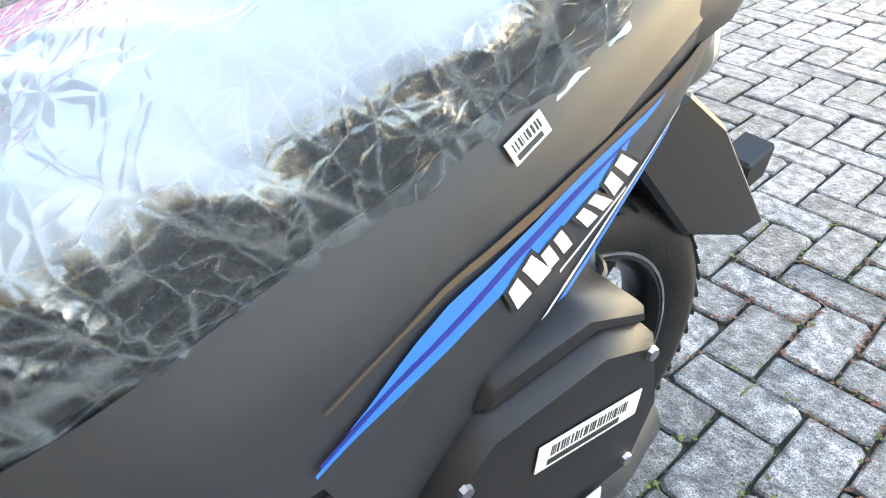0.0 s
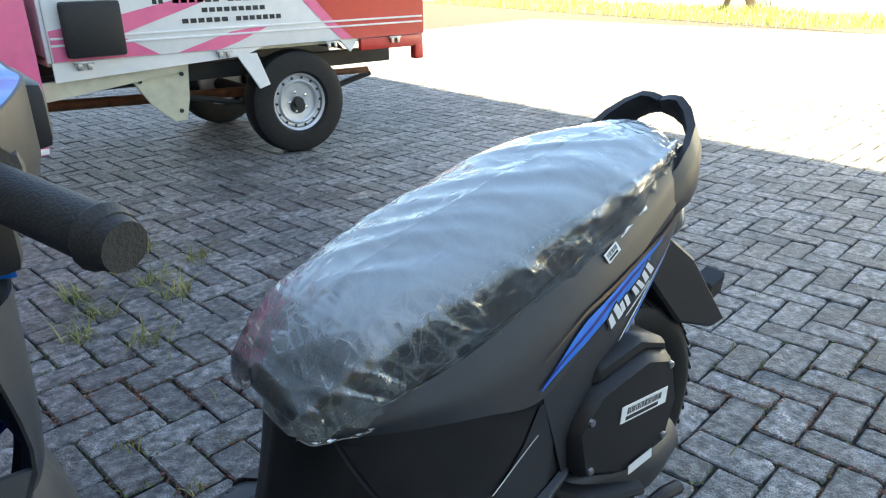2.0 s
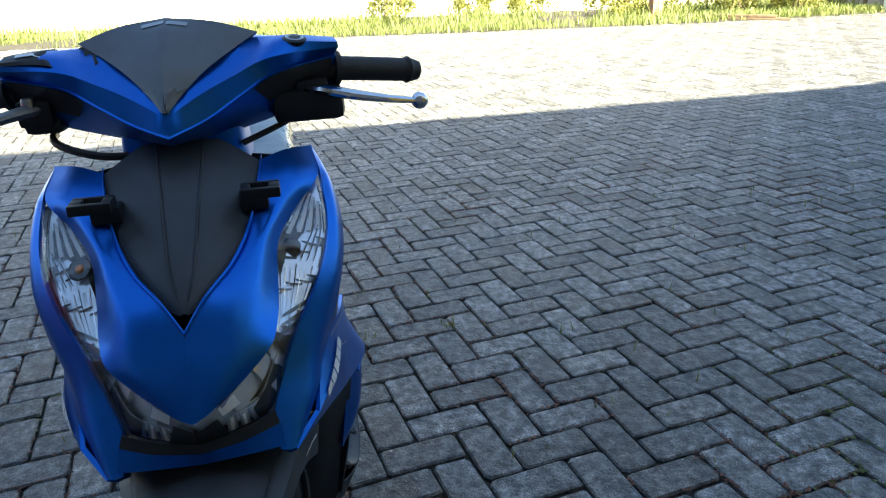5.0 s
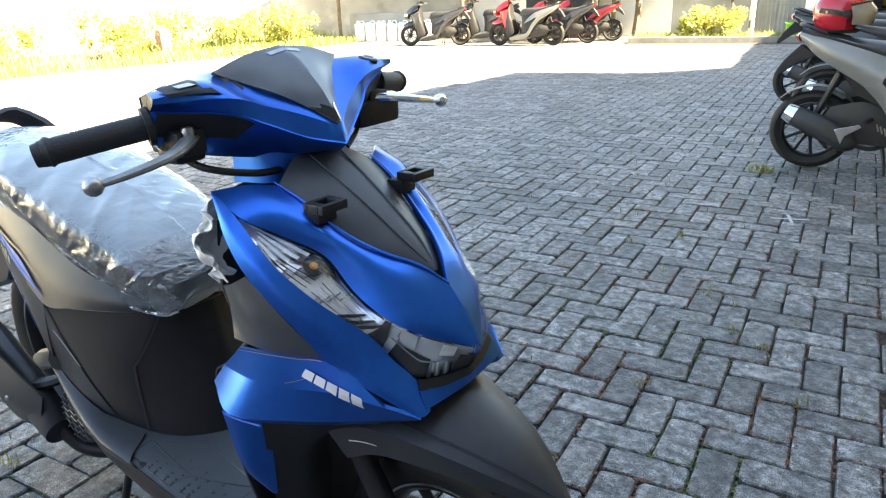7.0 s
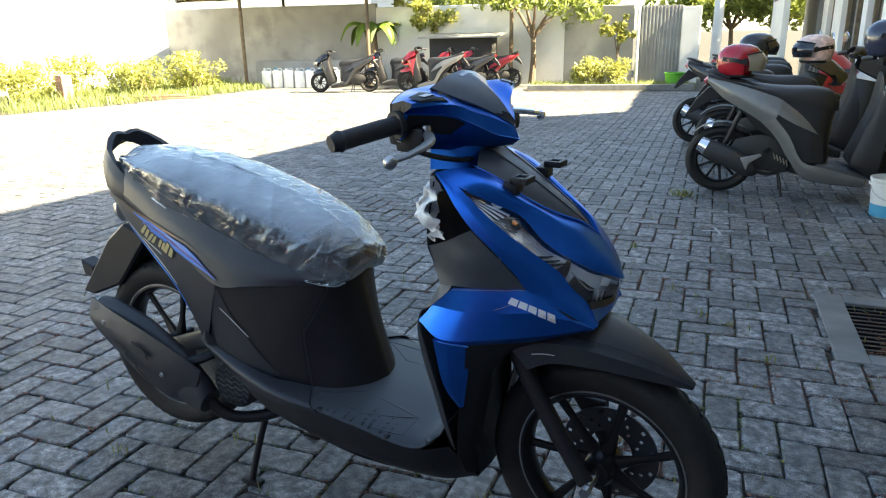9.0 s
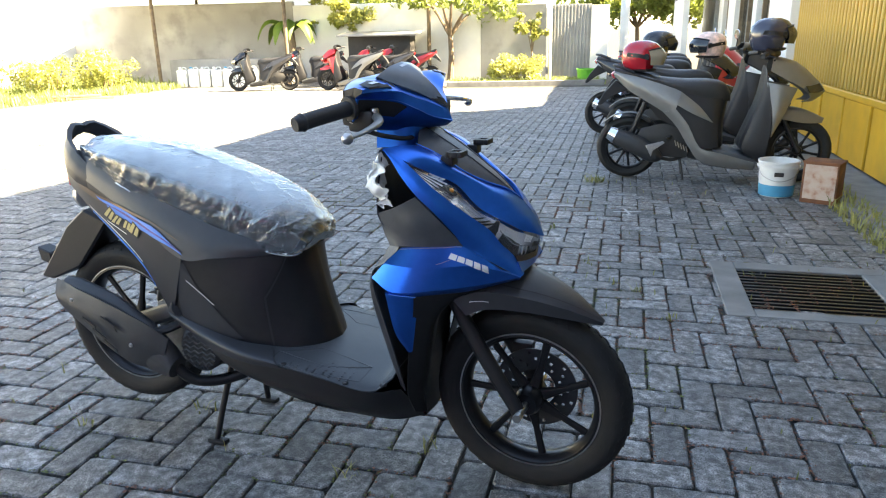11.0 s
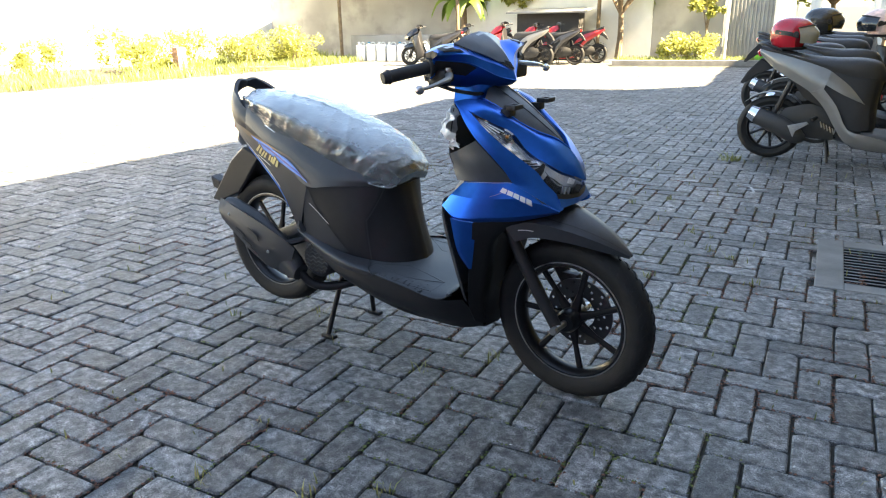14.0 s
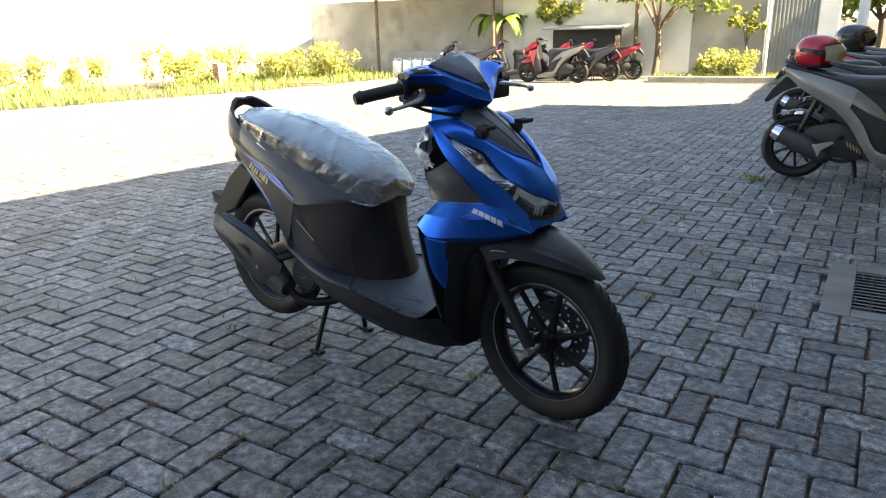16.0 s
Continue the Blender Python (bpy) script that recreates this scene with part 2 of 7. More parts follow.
def sheet(rows, nu=5, nv=5, thick=0.003, flip=1, both=False, smooth_u=True, bulge=None):
    """A curved panel through rows of points; flip=-1 mirrors it to the other side, both joins the two halves."""
    bm = bmesh.new()
    for s in ((1, -1) if both else (flip,)):
        rr = [[Vector((q[0], q[1] * s, q[2])) for q in r] for r in rows]
        rr = [cr(r, nu) if smooth_u else r for r in rr]
        cols = [cr([r[k] for r in rr], nv) for k in range(len(rr[0]))]
        g = [[c[j] for c in cols] for j in range(len(cols[0]))]
        if bulge:
            g = [[bulge(q) for q in r] for r in g]
        vs = [[bm.verts.new(q) for q in r] for r in g]
        for j in range(len(vs) - 1):
            for k in range(len(vs[0]) - 1):
                f = (vs[j][k], vs[j][k + 1], vs[j + 1][k + 1], vs[j + 1][k])
                bm.faces.new(f)
    bmesh.ops.remove_doubles(bm, verts=bm.verts, dist=0.0006)
    bmesh.ops.dissolve_degenerate(bm, edges=bm.edges, dist=0.0002)
    if thick:
        bmesh.ops.recalc_face_normals(bm, faces=bm.faces)
        thicken(bm, thick)
    return bm


def thicken(bm, thick):
    """Gives a sheet its thickness, inwards along the vertex normals."""
    bm.normal_update()
    rim = [e for e in bm.edges if len(e.link_faces) == 1]
    twin = {v: bm.verts.new(v.co - v.normal * thick) for v in bm.verts[:]}
    for f in bm.faces[:]:
        bm.faces.new([twin[v] for v in reversed(f.verts)])
    for e in rim:
        a, b = e.verts
        bm.faces.new((a, b, twin[b], twin[a]))


def surface(rows, s=1, straight=False):
    """The smooth surface through rows of points, as a function of u along the rows and v across them."""
    rr = [[Vector((q[0], q[1] * s, q[2])) for q in r] for r in rows]

    def one(p, t):
        f = max(0.0, min(0.99999, t)) * (len(p) - 1)
        i = int(f)
        e = [2 * p[0] - p[1]] + p + [2 * p[-1] - p[-2]]
        a, b, c, d = e[i:i + 4]
        t = f - i
        return 0.5 * (2 * b + (c - a) * t + (2 * a - 5 * b + 4 * c - d) * t * t + (3 * b - a - 3 * c + d) * t ** 3)

    def flat(p, t):
        f = max(0.0, min(0.99999, t)) * (len(p) - 1)
        i = int(f)
        return p[i].lerp(p[i + 1], f - i)

    return lambda u, v: (flat if straight else one)([one(r, u) for r in rr], v)


def decal(S, lower, upper, off, thick=0.0006, n=10, m=2):
    """A thin printed band on a surface, between two lines of (u, v) pairs; off stands it off the paint."""
    bm = bmesh.new()

    def along(line, t):
        f = t * (len(line) - 1)
        i = min(int(f), len(line) - 2)
        return [line[i][k] + (line[i + 1][k] - line[i][k]) * (f - i) for k in (0, 1)]

    grid = []
    for j in range(m + 1):
        row = []
        for k in range(n + 1):
            a, b = along(lower, k / n), along(upper, k / n)
            u, v = [a[i] + (b[i] - a[i]) * j / m for i in (0, 1)]
            nn = (S(u + .01, v) - S(u - .01, v)).cross(S(u, v + .01) - S(u, v - .01)).normalized()
            if nn.y * S(u, v).y < 0:
                nn = -nn
            row.append(bm.verts.new(S(u, v) + nn * off))
        grid.append(row)
    for a, b in zip(grid, grid[1:]):
        for k in range(n):
            bm.faces.new((a[k], a[k + 1], b[k + 1], b[k]))
    bmesh.ops.remove_doubles(bm, verts=bm.verts, dist=1e-5)
    return bm


def tube(points, radius, n=6, seg=10, bm=None, flat=1.0, cap=True):
    """A rounded bar along the points; radius may be a list; flat squeezes it upright."""
    bm = bm or bmesh.new()
    path = cr(points, n) if len(points) > 2 else [Vector(points[0]).lerp(Vector(points[1]), k / n) for k in range(n + 1)]
    rad = radius if isinstance(radius, (list, tuple)) else [radius] * 2
    rings, last = [], None
    for i, q in enumerate(path):
        d = (path[min(i + 1, len(path) - 1)] - path[max(i - 1, 0)]).normalized()
        if last is None:
            last = d.cross(Vector((0, 0, 1)) if abs(d.z) < 0.9 else Vector((1, 0, 0))).normalized()
        last = (last - d * last.dot(d)).normalized()
        up = d.cross(last)
        f = i / (len(path) - 1) * (len(rad) - 1)
        k = min(int(f), len(rad) - 2)
        r = rad[k] + (rad[k + 1] - rad[k]) * (f - k)
        rings.append([bm.verts.new(q + last * (r * math.cos(a)) + up * (r * flat * math.sin(a))) for a in [2 * math.pi * j / seg for j in range(seg)]])
    for a, b in zip(rings, rings[1:]):
        for j in range(seg):
            bm.faces.new((a[j], a[(j + 1) % seg], b[(j + 1) % seg], b[j]))
    if cap:
        bm.faces.new(rings[0][::-1])
        bm.faces.new(rings[-1])
    return bm


def lathe(profile, axis="y", seg=48, center=(0, 0, 0), bm=None, closed=False):
    """A body of revolution from (radius, along) pairs."""
    bm = bm or bmesh.new()
    c = Vector(center)
    rings = []
    for r, h in profile:
        ring = []
        for k in range(seg):
            a = 2 * math.pi * k / seg
            u, v = r * math.cos(a), r * math.sin(a)
            q = {"y": (u, h, v), "z": (u, v, h), "x": (h, u, v)}[axis]
            ring.append(bm.verts.new(c + Vector(q)))
        rings.append(ring)
    pairs = list(zip(rings, rings[1:])) + ([(rings[-1], rings[0])] if closed else [])
    for a, b in pairs:
        for k in range(seg):
            bm.faces.new((a[k], a[(k + 1) % seg], b[(k + 1) % seg], b[k]))
    if not closed:
        for ring, r in ((rings[0], profile[0][0]), (rings[-1], profile[-1][0])):
            if r > 1e-5:
                bm.faces.new(ring)
    bmesh.ops.remove_doubles(bm, verts=bm.verts, dist=1e-5)
    return bm


def box(lo, hi, bevel=0.004, bm=None, m=None, seg=2):
    own = bmesh.new()
    bmesh.ops.create_cube(own, size=1)
    for v in own.verts:
        v.co = Vector([lo[i] + (hi[i] - lo[i]) * (v.co[i] + 0.5) for i in range(3)])
    if bevel:
        bmesh.ops.bevel(own, geom=own.edges[:], offset=bevel, segments=seg, affect="EDGES", profile=0.6)
    if m:
        bmesh.ops.transform(own, matrix=m, verts=own.verts)
    if bm is None:
        return own
    me = bpy.data.meshes.new("tmp")
    own.to_mesh(me)
    own.free()
    bm.from_mesh(me)
    bpy.data.meshes.remove(me)
    return bm


def plate(poly, thick, m=None, bevel=0.0, bm=None):
    """A flat plate with the outline poly (2D), thick along local z."""
    own = bmesh.new()
    f = own.faces.new([own.verts.new((x, y, 0)) for x, y in poly])
    r = bmesh.ops.extrude_face_region(own, geom=[f])
    for v in r["geom"]:
        if isinstance(v, bmesh.types.BMVert):
            v.co.z += thick
    if bevel:
        bmesh.ops.bevel(own, geom=own.edges[:], offset=bevel, segments=1, affect="EDGES")
    if m:
        bmesh.ops.transform(own, matrix=m, verts=own.verts)
    if bm is None:
        return own
    me = bpy.data.meshes.new("tmp")
    own.to_mesh(me)
    own.free()
    bm.from_mesh(me)
    bpy.data.meshes.remove(me)
    return bm


def frame_on(origin, right, up):
    """A matrix whose x runs along right and whose z stands off the surface."""
    x = Vector(right).normalized()
    z = x.cross(Vector(up)).normalized()
    y = z.cross(x)
    m = Matrix((x, y, z)).transposed().to_4x4()
    m.translation = Vector(origin)
    return m


# ---------------------------------------------------------------- the setting: ground
TURN = radians(7.1)
UX, VX = Vector((math.cos(TURN), math.sin(TURN), 0)), Vector((-math.sin(TURN), math.cos(TURN), 0))
A0 = Vector((0.336, 0.732, 0))
PW = 0.1048


def uv(u, v, z=0.0):
    return A0 + UX * u + VX * v + Vector((0, 0, z))


def plan(p):
    d = Vector((p[0], p[1], 0)) - A0
    return d.dot(UX), d.dot(VX)


def edge_x(y):
    """Where the paving ends and the grass strip begins."""
    return -11.6 + 0.176 * y if y < 8 else -10.2


bm = bmesh.new()
g = bmesh.ops.create_grid(bm, x_segments=40, y_segments=40, size=600)
for v in bm.verts:
    v.co.z = -0.016
ground = part("ground", bm, M_SOIL, smooth=False)
tagged(ground, "dark sandy soil under the grey paving", "ground", kind="structure")


def paver_data(name, l, w, seed):
    """One chamfered paving block with worn corners, top at z = 0."""
    rng = random.Random(seed)
    hl, hw, c = l / 2, w / 2, 0.0045
    bm = bmesh.new()
    low, mid, top = [], [], []
    for sx, sy in ((-1, -1), (1, -1), (1, 1), (-1, 1)):
        for first in (0, 1):
            along_x = (first == 1) == (sx * sy > 0)
            cut = rng.uniform(0.004, 0.016)
            jx, jy = rng.uniform(-0.0032, 0.0018) * sx, rng.uniform(-0.0032, 0.0018) * sy
            x, y = sx * (hl - (cut if along_x else 0)) + jx, sy * (hw - (0 if along_x else cut)) + jy
            low.append(bm.verts.new((x, y, -0.03)))
            mid.append(bm.verts.new((x, y, -0.0035 - rng.uniform(0, 0.002))))
            top.append(bm.verts.new((x - sx * c, y - sy * c, rng.uniform(-0.001, 0.0008))))
    for a, b in ((low, mid), (mid, top)):
        for k in range(8):
            bm.faces.new((a[k], a[(k + 1) % 8], b[(k + 1) % 8], b[k]))
    bm.faces.new(top)
    me = bpy.data.meshes.new(name)
    bm.to_mesh(me)
    bm.free()
    me.materials.append(M_PAVER)
    return me


def on_paving(p):
    if p.x < edge_x(p.y) or p.y > 13.2 + 0.3 * (p.x + 2) and p.x > -4 or p.y > 15:
        return False
    u, v = plan(p)
    if 1.54 < u < 2.24 and 0.51 < v < 1.15:
        return False
    return u < 2.52


def paver_places():
    """Herringbone: (place, turned, near) of every block."""
    for i in range(-125, 30):
        for j in range(-100, 150):
            s = (i + j) % 4
            if s == 0:
                u, v, t = i * PW + PW / 2, j * PW, 0
            elif s == 2:
                u, v, t = i * PW, j * PW + PW / 2, 1
            else:
                continue
            p = uv(u - PW / 2, v)
            if on_paving(p):
                yield p, t


# ---------------------------------------------------------------- scooter
FX, FZ, RX, RZ = 1.265, 0.253, -0.02, 0.295


def wheel(name, cx, cz, R, W, parent, spokes=7, disc=0, rim_mat=None, fine=True):
    """Tyre with tread blocks, rim with spokes, hub."""
    rim_mat = rim_mat or M_RIM
    bead = R - 0.072
    w = part(name, lathe([(0.028, -0.05), (0.036, -0.035), (0.036, 0.035), (0.028, 0.05)], seg=20, center=(cx, 0, cz)), rim_mat, parent)
    h = W / 2
    prof = [(bead, -h * 0.62), (bead + 0.012, -h * 0.8), (R - 0.036, -h), (R - 0.018, -h * 0.9), (R - 0.006, -h * 0.6), (R, -h * 0.2), (R, h * 0.2), (R - 0.006, h * 0.6), (R - 0.018, h * 0.9), (R - 0.036, h), (bead + 0.012, h * 0.8), (bead, h * 0.62)]
    seg = 72 if fine else 28
    part("tyre", lathe(prof, seg=seg, center=(cx, 0, cz), closed=True), M_RUB, w, "black rubber tyre with fresh tread")
    if fine:
        bm = bmesh.new()
        for k in range(46):
            a = 2 * math.pi * k / 46
            for s in (-1, 1):
                lo = [(R - 0.001, s * h * 0.1), (R - 0.005, s * h * 0.55), (R - 0.016, s * h * 0.9)]
                vs = []
                for n_, (r, y) in enumerate(lo):
                    for e in (-0.016, 0.016):
                        aa = a + e + 0.05 * n_ * (1 if s > 0 else -1) + (0.03 if s > 0 else 0)
                        rr = r + 0.0004
                        vs.append(bm.verts.new((cx + rr * math.cos(aa), y, cz + rr * math.sin(aa))))
                bm.faces.new((vs[0], vs[1], vs[3], vs[2]))
                bm.faces.new((vs[2], vs[3], vs[5], vs[4]))
        thicken(bm, 0.004)
        part("tread", bm, M_RUB, w, smooth=False)
    rim = lathe([(bead + 0.006, -h * 0.66), (bead - 0.006, -h * 0.7), (bead - 0.016, -h * 0.45), (bead - 0.02, 0), (bead - 0.016, h * 0.45), (bead - 0.006, h * 0.7), (bead + 0.006, h * 0.66), (bead - 0.004, h * 0.3), (bead - 0.004, -h * 0.3)], seg=seg, center=(cx, 0, cz), closed=True)
    part("rim", rim, rim_mat, w)
    if fine:
        for y in (-h * 0.69, h * 0.69):
            part("rim_edge", lathe([(bead - 0.0005, y - 0.0015), (bead + 0.003, y - 0.0015), (bead + 0.003, y + 0.0015), (bead - 0.0005, y + 0.0015)], seg=72, center=(cx, 0, cz), closed=True), M_STEEL, w, "thin pale line at the rim edge")
    for k in range(spokes):
        a = 2 * math.pi * k / spokes + 0.35
        d = Vector((math.cos(a), 0, math.sin(a)))
        t = Vector((-math.sin(a), 0, math.cos(a)))
        c = Vector((cx, 0, cz))
        bm = tube([c + d * 0.03, c + d * 0.09 + t * 0.004, c + d * (bead - 0.014) + t * 0.012], [0.013, 0.0065, 0.008], n=3, seg=8, flat=1.4)
        part("spoke", bm, rim_mat, w)
    if disc:
        bm = bmesh.new()
        rings = [[bm.verts.new((cx + r * math.cos(2 * math.pi * k / 72), 0.052, cz + r * math.sin(2 * math.pi * k / 72))) for k in range(72)] for r in (0.052, 0.062, 0.070, 0.078, 0.086, 0.094, 0.102, 0.11)]
        for i, (ra, rb) in enumerate(zip(rings, rings[1:])):
            for k in range(72):
                if i in (1, 3, 5) and (k + i * 2) % 6 in (0,):
                    continue
                bm.faces.new((ra[k], ra[(k + 1) % 72], rb[(k + 1) % 72], rb[k]))
        thicken(bm, 0.004)
        part("brake_disc", bm, M_MUFF, w, "drilled dark steel brake disc", smooth=False)
    return w


def sides(name, rows, mat, parent, label="", **kw):
    """A panel on the right and its mirror on the left."""
    out = []
    for s in (-1, 1):
        out.append(part(name, sheet(rows, flip=s, **kw), mat, parent, label))
    return out


def build_scooter(m, body, accent, label):
    root = thing("scooter", m, label, "scooter")
    nu = 5
    q = dict(nu=nu, nv=nu)
    P = root
    # wheels
    wheel("rear_wheel", RX, RZ, 0.259, 0.092, P)
    wheel("front_wheel", FX, FZ, 0.2555, 0.086, P, disc=1)
    # side body covers
    cover = [[(-.15, .05, .842), (-.04, .096, .85), (.09, .124, .806), (.25, .146, .748), (.37, .15, .705)],
             [(-.165, .052, .80), (-.04, .116, .782), (.10, .150, .728), (.24, .178, .655), (.355, .190, .592)],
             [(-.165, .045, .735), (-.045, .098, .686), (.095, .143, .620), (.205, .164, .538), (.28, .168, .408)]]
    CS = surface(cover)
    half = lambda v: [tuple(CS(k / 4, v)) for k in range(5)]
    sides("side_cover", [cover[0] + [(.46, .148, .674), (.55, .132, .647), (.622, .108, .624)], half(.25) + [(.45, .168, .634), (.55, .144, .624), (.626, .110, .616)], cover[1] + [(.45, .178, .600), (.55, .144, .605), (.630, .105, .609)]], body, P, "matt dark grey side cover", **q)
    sides("lower_side_cover", [cover[1], half(.75), cover[2]], body, P, **q)
    under = [[(.355, .188, .590), (.45, .175, .598), (.55, .141, .603), (.615, .104, .607), (.642, .050, .602), (.652, 0, .602)],
             [(.318, .178, .506), (.44, .178, .49), (.55, .156, .475), (.622, .108, .47), (.668, .054, .468), (.684, 0, .468)],
             [(.28, .164, .425), (.42, .176, .382), (.55, .158, .356), (.646, .124, .344), (.702, .062, .338), (.722, 0, .336)]]
    part("under_seat_cover", sheet(under, both=True, **q), M_PLAS, P, "matt black under-seat cover")
    for s in (-1, 1):
        U = surface(under, s)
        part("side_insert", decal(U, [(.02, .05), (.10, .35), (.34, .93)], [(.60, .05), (.45, .42), (.47, .93)], .0015, n=14, m=8), M_PLAS, P, smooth=True)
        part("lower_body_strip", decal(U, [(.0, .04), (.0, .5), (.05, .98), (.30, .98)], [(.018, .06), (.095, .37), (.20, .64), (.335, .94)], .0026, n=18, m=5), M_GREYP, P)
        # light caught on the crease, drawn as a lighter grey line
        part("seam_highlight", decal(U, [(.62, .03), (.455, .42), (.478, .97)], [(.632, .03), (.468, .427), (.489, .97)], .0035, n=14, m=1), M_GREYP, P)
    # tail
    cowl = [[(-.04, 0, .862), (-.04, .06, .856), (-.03, .10, .832)], [(-.10, 0, .85), (-.10, .05, .846), (-.09, .085, .825)], [(-.17, 0, .825), (-.17, .035, .822), (-.165, .055, .80)]]
    part("tail_cowl", sheet(cowl, both=True, **q), M_DPLAS, P)
    part("tail_lamp", sheet([[(-.172, 0, .82), (-.172, .022, .817), (-.165, .036, .80)], [(-.192, 0, .78), (-.190, .022, .778), (-.180, .036, .765)], [(-.190, 0, .735), (-.188, .022, .735), (-.182, .034, .73)]], both=True, nu=nu, nv=nu), M_RED, P, "red tail lamp lens")
    # rear mudguard and plate carrier
    prof = [(-.03, .63), (-.12, .665), (-.20, .605), (-.35, .425), (-.30, .42), (-.17, .475)]
    bm = plate(prof, .12, Matrix(((1, 0, 0, 0), (0, 0, 1, -.06), (0, 1, 0, 0), (0, 0, 0, 1))), .006)
    part("rear_mudguard", bm, M_PLAS, P, "black hanging rear mudguard", smooth=False)
    part("rear_reflector", plate([(-.335, .495), (-.39, .512), (-.38, .465), (-.33, .45)], .05, Matrix(((1, 0, 0, 0), (0, 0, 1, -.025), (0, 1, 0, 0), (0, 0, 0, 1))), .004), M_PLAS, P, smooth=False)
    for s in (-1, 1):
        part("turn_signal", sheet([[(-.10, .04, .728), (-.125, .065, .722), (-.155, .052, .718)], [(-.095, .04, .70), (-.12, .072, .695), (-.152, .055, .692)], [(-.09, .04, .675), (-.112, .06, .672), (-.14, .048, .668)]], flip=s, nu=3, nv=3, thick=.02), M_CLEARL, P, "clear rear turn signal")
    # grab rail
    for s in (-1, 1):
        bm = sheet([[(.06, .110, .780), (-.02, .114, .830), (-.09, .094, .884), (-.126, .042, .920), (-.128, 0, .916)],
                    [(.05, .122, .755), (-.04, .126, .795), (-.10, .104, .848), (-.136, .048, .894), (-.140, 0, .897)],
                    [(.04, .120, .735), (-.05, .124, .765), (-.108, .100, .808), (-.140, .052, .872), (-.141, 0, .888)]], flip=s, nu=2, nv=2, thick=.014)
        part("grab_rail", bm, M_GREYP, P, "dark grey moulded grab rail")
    # seat
    sec = [(-.072, .04, .856, .842), (-.045, .08, .868, .838), (.08, .118, .864, .795), (.24, .138, .838, .738), (.4, .138, .796, .682), (.51, .126, .76, .642), (.590, .117, .724, .612), (.630, .103, .694, .603), (.652, .076, .664, .606)]
    rows = [[(x, 0, t), (x, w * .5, t - .006), (x, w * .83, t - .024), (x, w * .98, (t * .45 + b * .55)), (x, w * .96, b)] for x, w, t, b in sec]
    part("seat", sheet(rows, both=True, nu=nu, nv=nu, thick=0.004), M_VINYL, P, "black vinyl seat")
    part("seat_base", sheet([[(x, 0, b + .004), (x, w * .97, b + .004)] for x, w, t, b in sec], both=True, nu=2, nv=nu, thick=.004), M_PLAS, P)
    # floor and belly
    fl = [[(.44, 0, .372), (.44, .15, .372), (.44, .195, .366)], [(.60, 0, .356), (.60, .17, .352), (.60, .212, .345)], [(.76, 0, .338), (.76, .17, .333), (.76, .214, .325)], [(.90, 0, .318), (.90, .16, .31), (.90, .20, .30)], [(.955, 0, .345), (.955, .13, .34), (.955, .172, .333)]]
    sides("rear_skirt_panel", [[(.26, .164, .430), (.38, .180, .402), (.50, .180, .376), (.60, .160, .362)], [(.28, .176, .415), (.41, .204, .382), (.53, .222, .364), (.64, .219, .350)], [(.31, .172, .38), (.43, .204, .35), (.55, .220, .335), (.66, .214, .33)]], M_DPLAS, P, "dark grey panel running down to the footboard", thick=.004, **q)
    part("floorboard", sheet(fl, both=True, **q), M_FLOOR, P, "grey ribbed floorboard")
    skirt = [[(.30, .158, .42), (.44, .197, .367), (.60, .214, .345), (.76, .216, .325), (.90, .202, .30), (.97, .16, .30)],
             [(.36, .166, .36), (.47, .20, .31), (.61, .206, .28), (.77, .196, .25), (.90, .17, .232), (.99, .12, .24)],
             [(.42, .13, .30), (.50, .17, .275), (.63, .16, .225), (.79, .14, .195), (.92, .11, .178), (1.0, .08, .19)]]
    sides("skirt", skirt, M_PLAS, P, "matt black lower skirt", **q)
    part("belly_pan", sheet([[(.45, 0, .26), (.66, 0, .21), (.85, 0, .178), (1.0, 0, .18)], [(.47, .165, .28), (.63, .16, .227), (.79, .14, .195), (1.0, .08, .19)]], both=True, nu=3, nv=1), M_PLAS, P)
    # leg shield, inside and out
    back = [[(.905, 0, .90), (.91, .10, .89), (.945, .155, .885)], [(.905, 0, .74), (.918, .115, .742), (.930, .158, .75)], [(.925, 0, .69), (.945, .10, .69), (.988, .166, .686)], [(.905, 0, .635), (.925, .12, .638), (.958, .190, .642)], [(.885, 0, .55), (.895, .14, .56), (.922, .188, .60)], [(.93, 0, .40), (.935, .14, .40), (.965, .188, .44)], [(.965, 0, .31), (.96, .13, .31), (.985, .16, .30)]]
    part("inner_leg_shield", sheet(back, both=True, **q), M_DPLAS, P, "dark grey inner leg shield")
    upper = [[(.929, .157, .753), (.975, .180, .772), (1.042, .197, .806)], [(.940, .158, .715), (1.02, .190, .738), (1.098, .183, .748)], [(.965, .176, .682), (1.055, .181, .687), (1.142, .156, .690)]]
    sides("upper_side_panel", upper, M_NOSE, P, thick=.005, **q)
    blue = [[(1.0, .193, .684), (1.05, .186, .688), (1.10, .174, .690), (1.143, .159, .690), (1.19, .143, .660)],
            [(.955, .194, .642), (1.02, .197, .640), (1.09, .184, .642), (1.155, .168, .648), (1.225, .138, .634)],
            [(.921, .193, .603), (.99, .222, .584), (1.08, .190, .588), (1.16, .150, .594), (1.262, .107, .612)]]
    tuck = [blue[2], [(.935, .190, .595), (.99, .214, .573), (1.08, .180, .577), (1.16, .138, .583), (1.255, .098, .603)], [(.945, .180, .590), (.99, .198, .563), (1.08, .164, .568), (1.16, .124, .576), (1.24, .088, .597)]]
    sides("front_side_fairing", blue, accent, P, "matt blue front side fairing", thick=.006, nu=nu, nv=1)
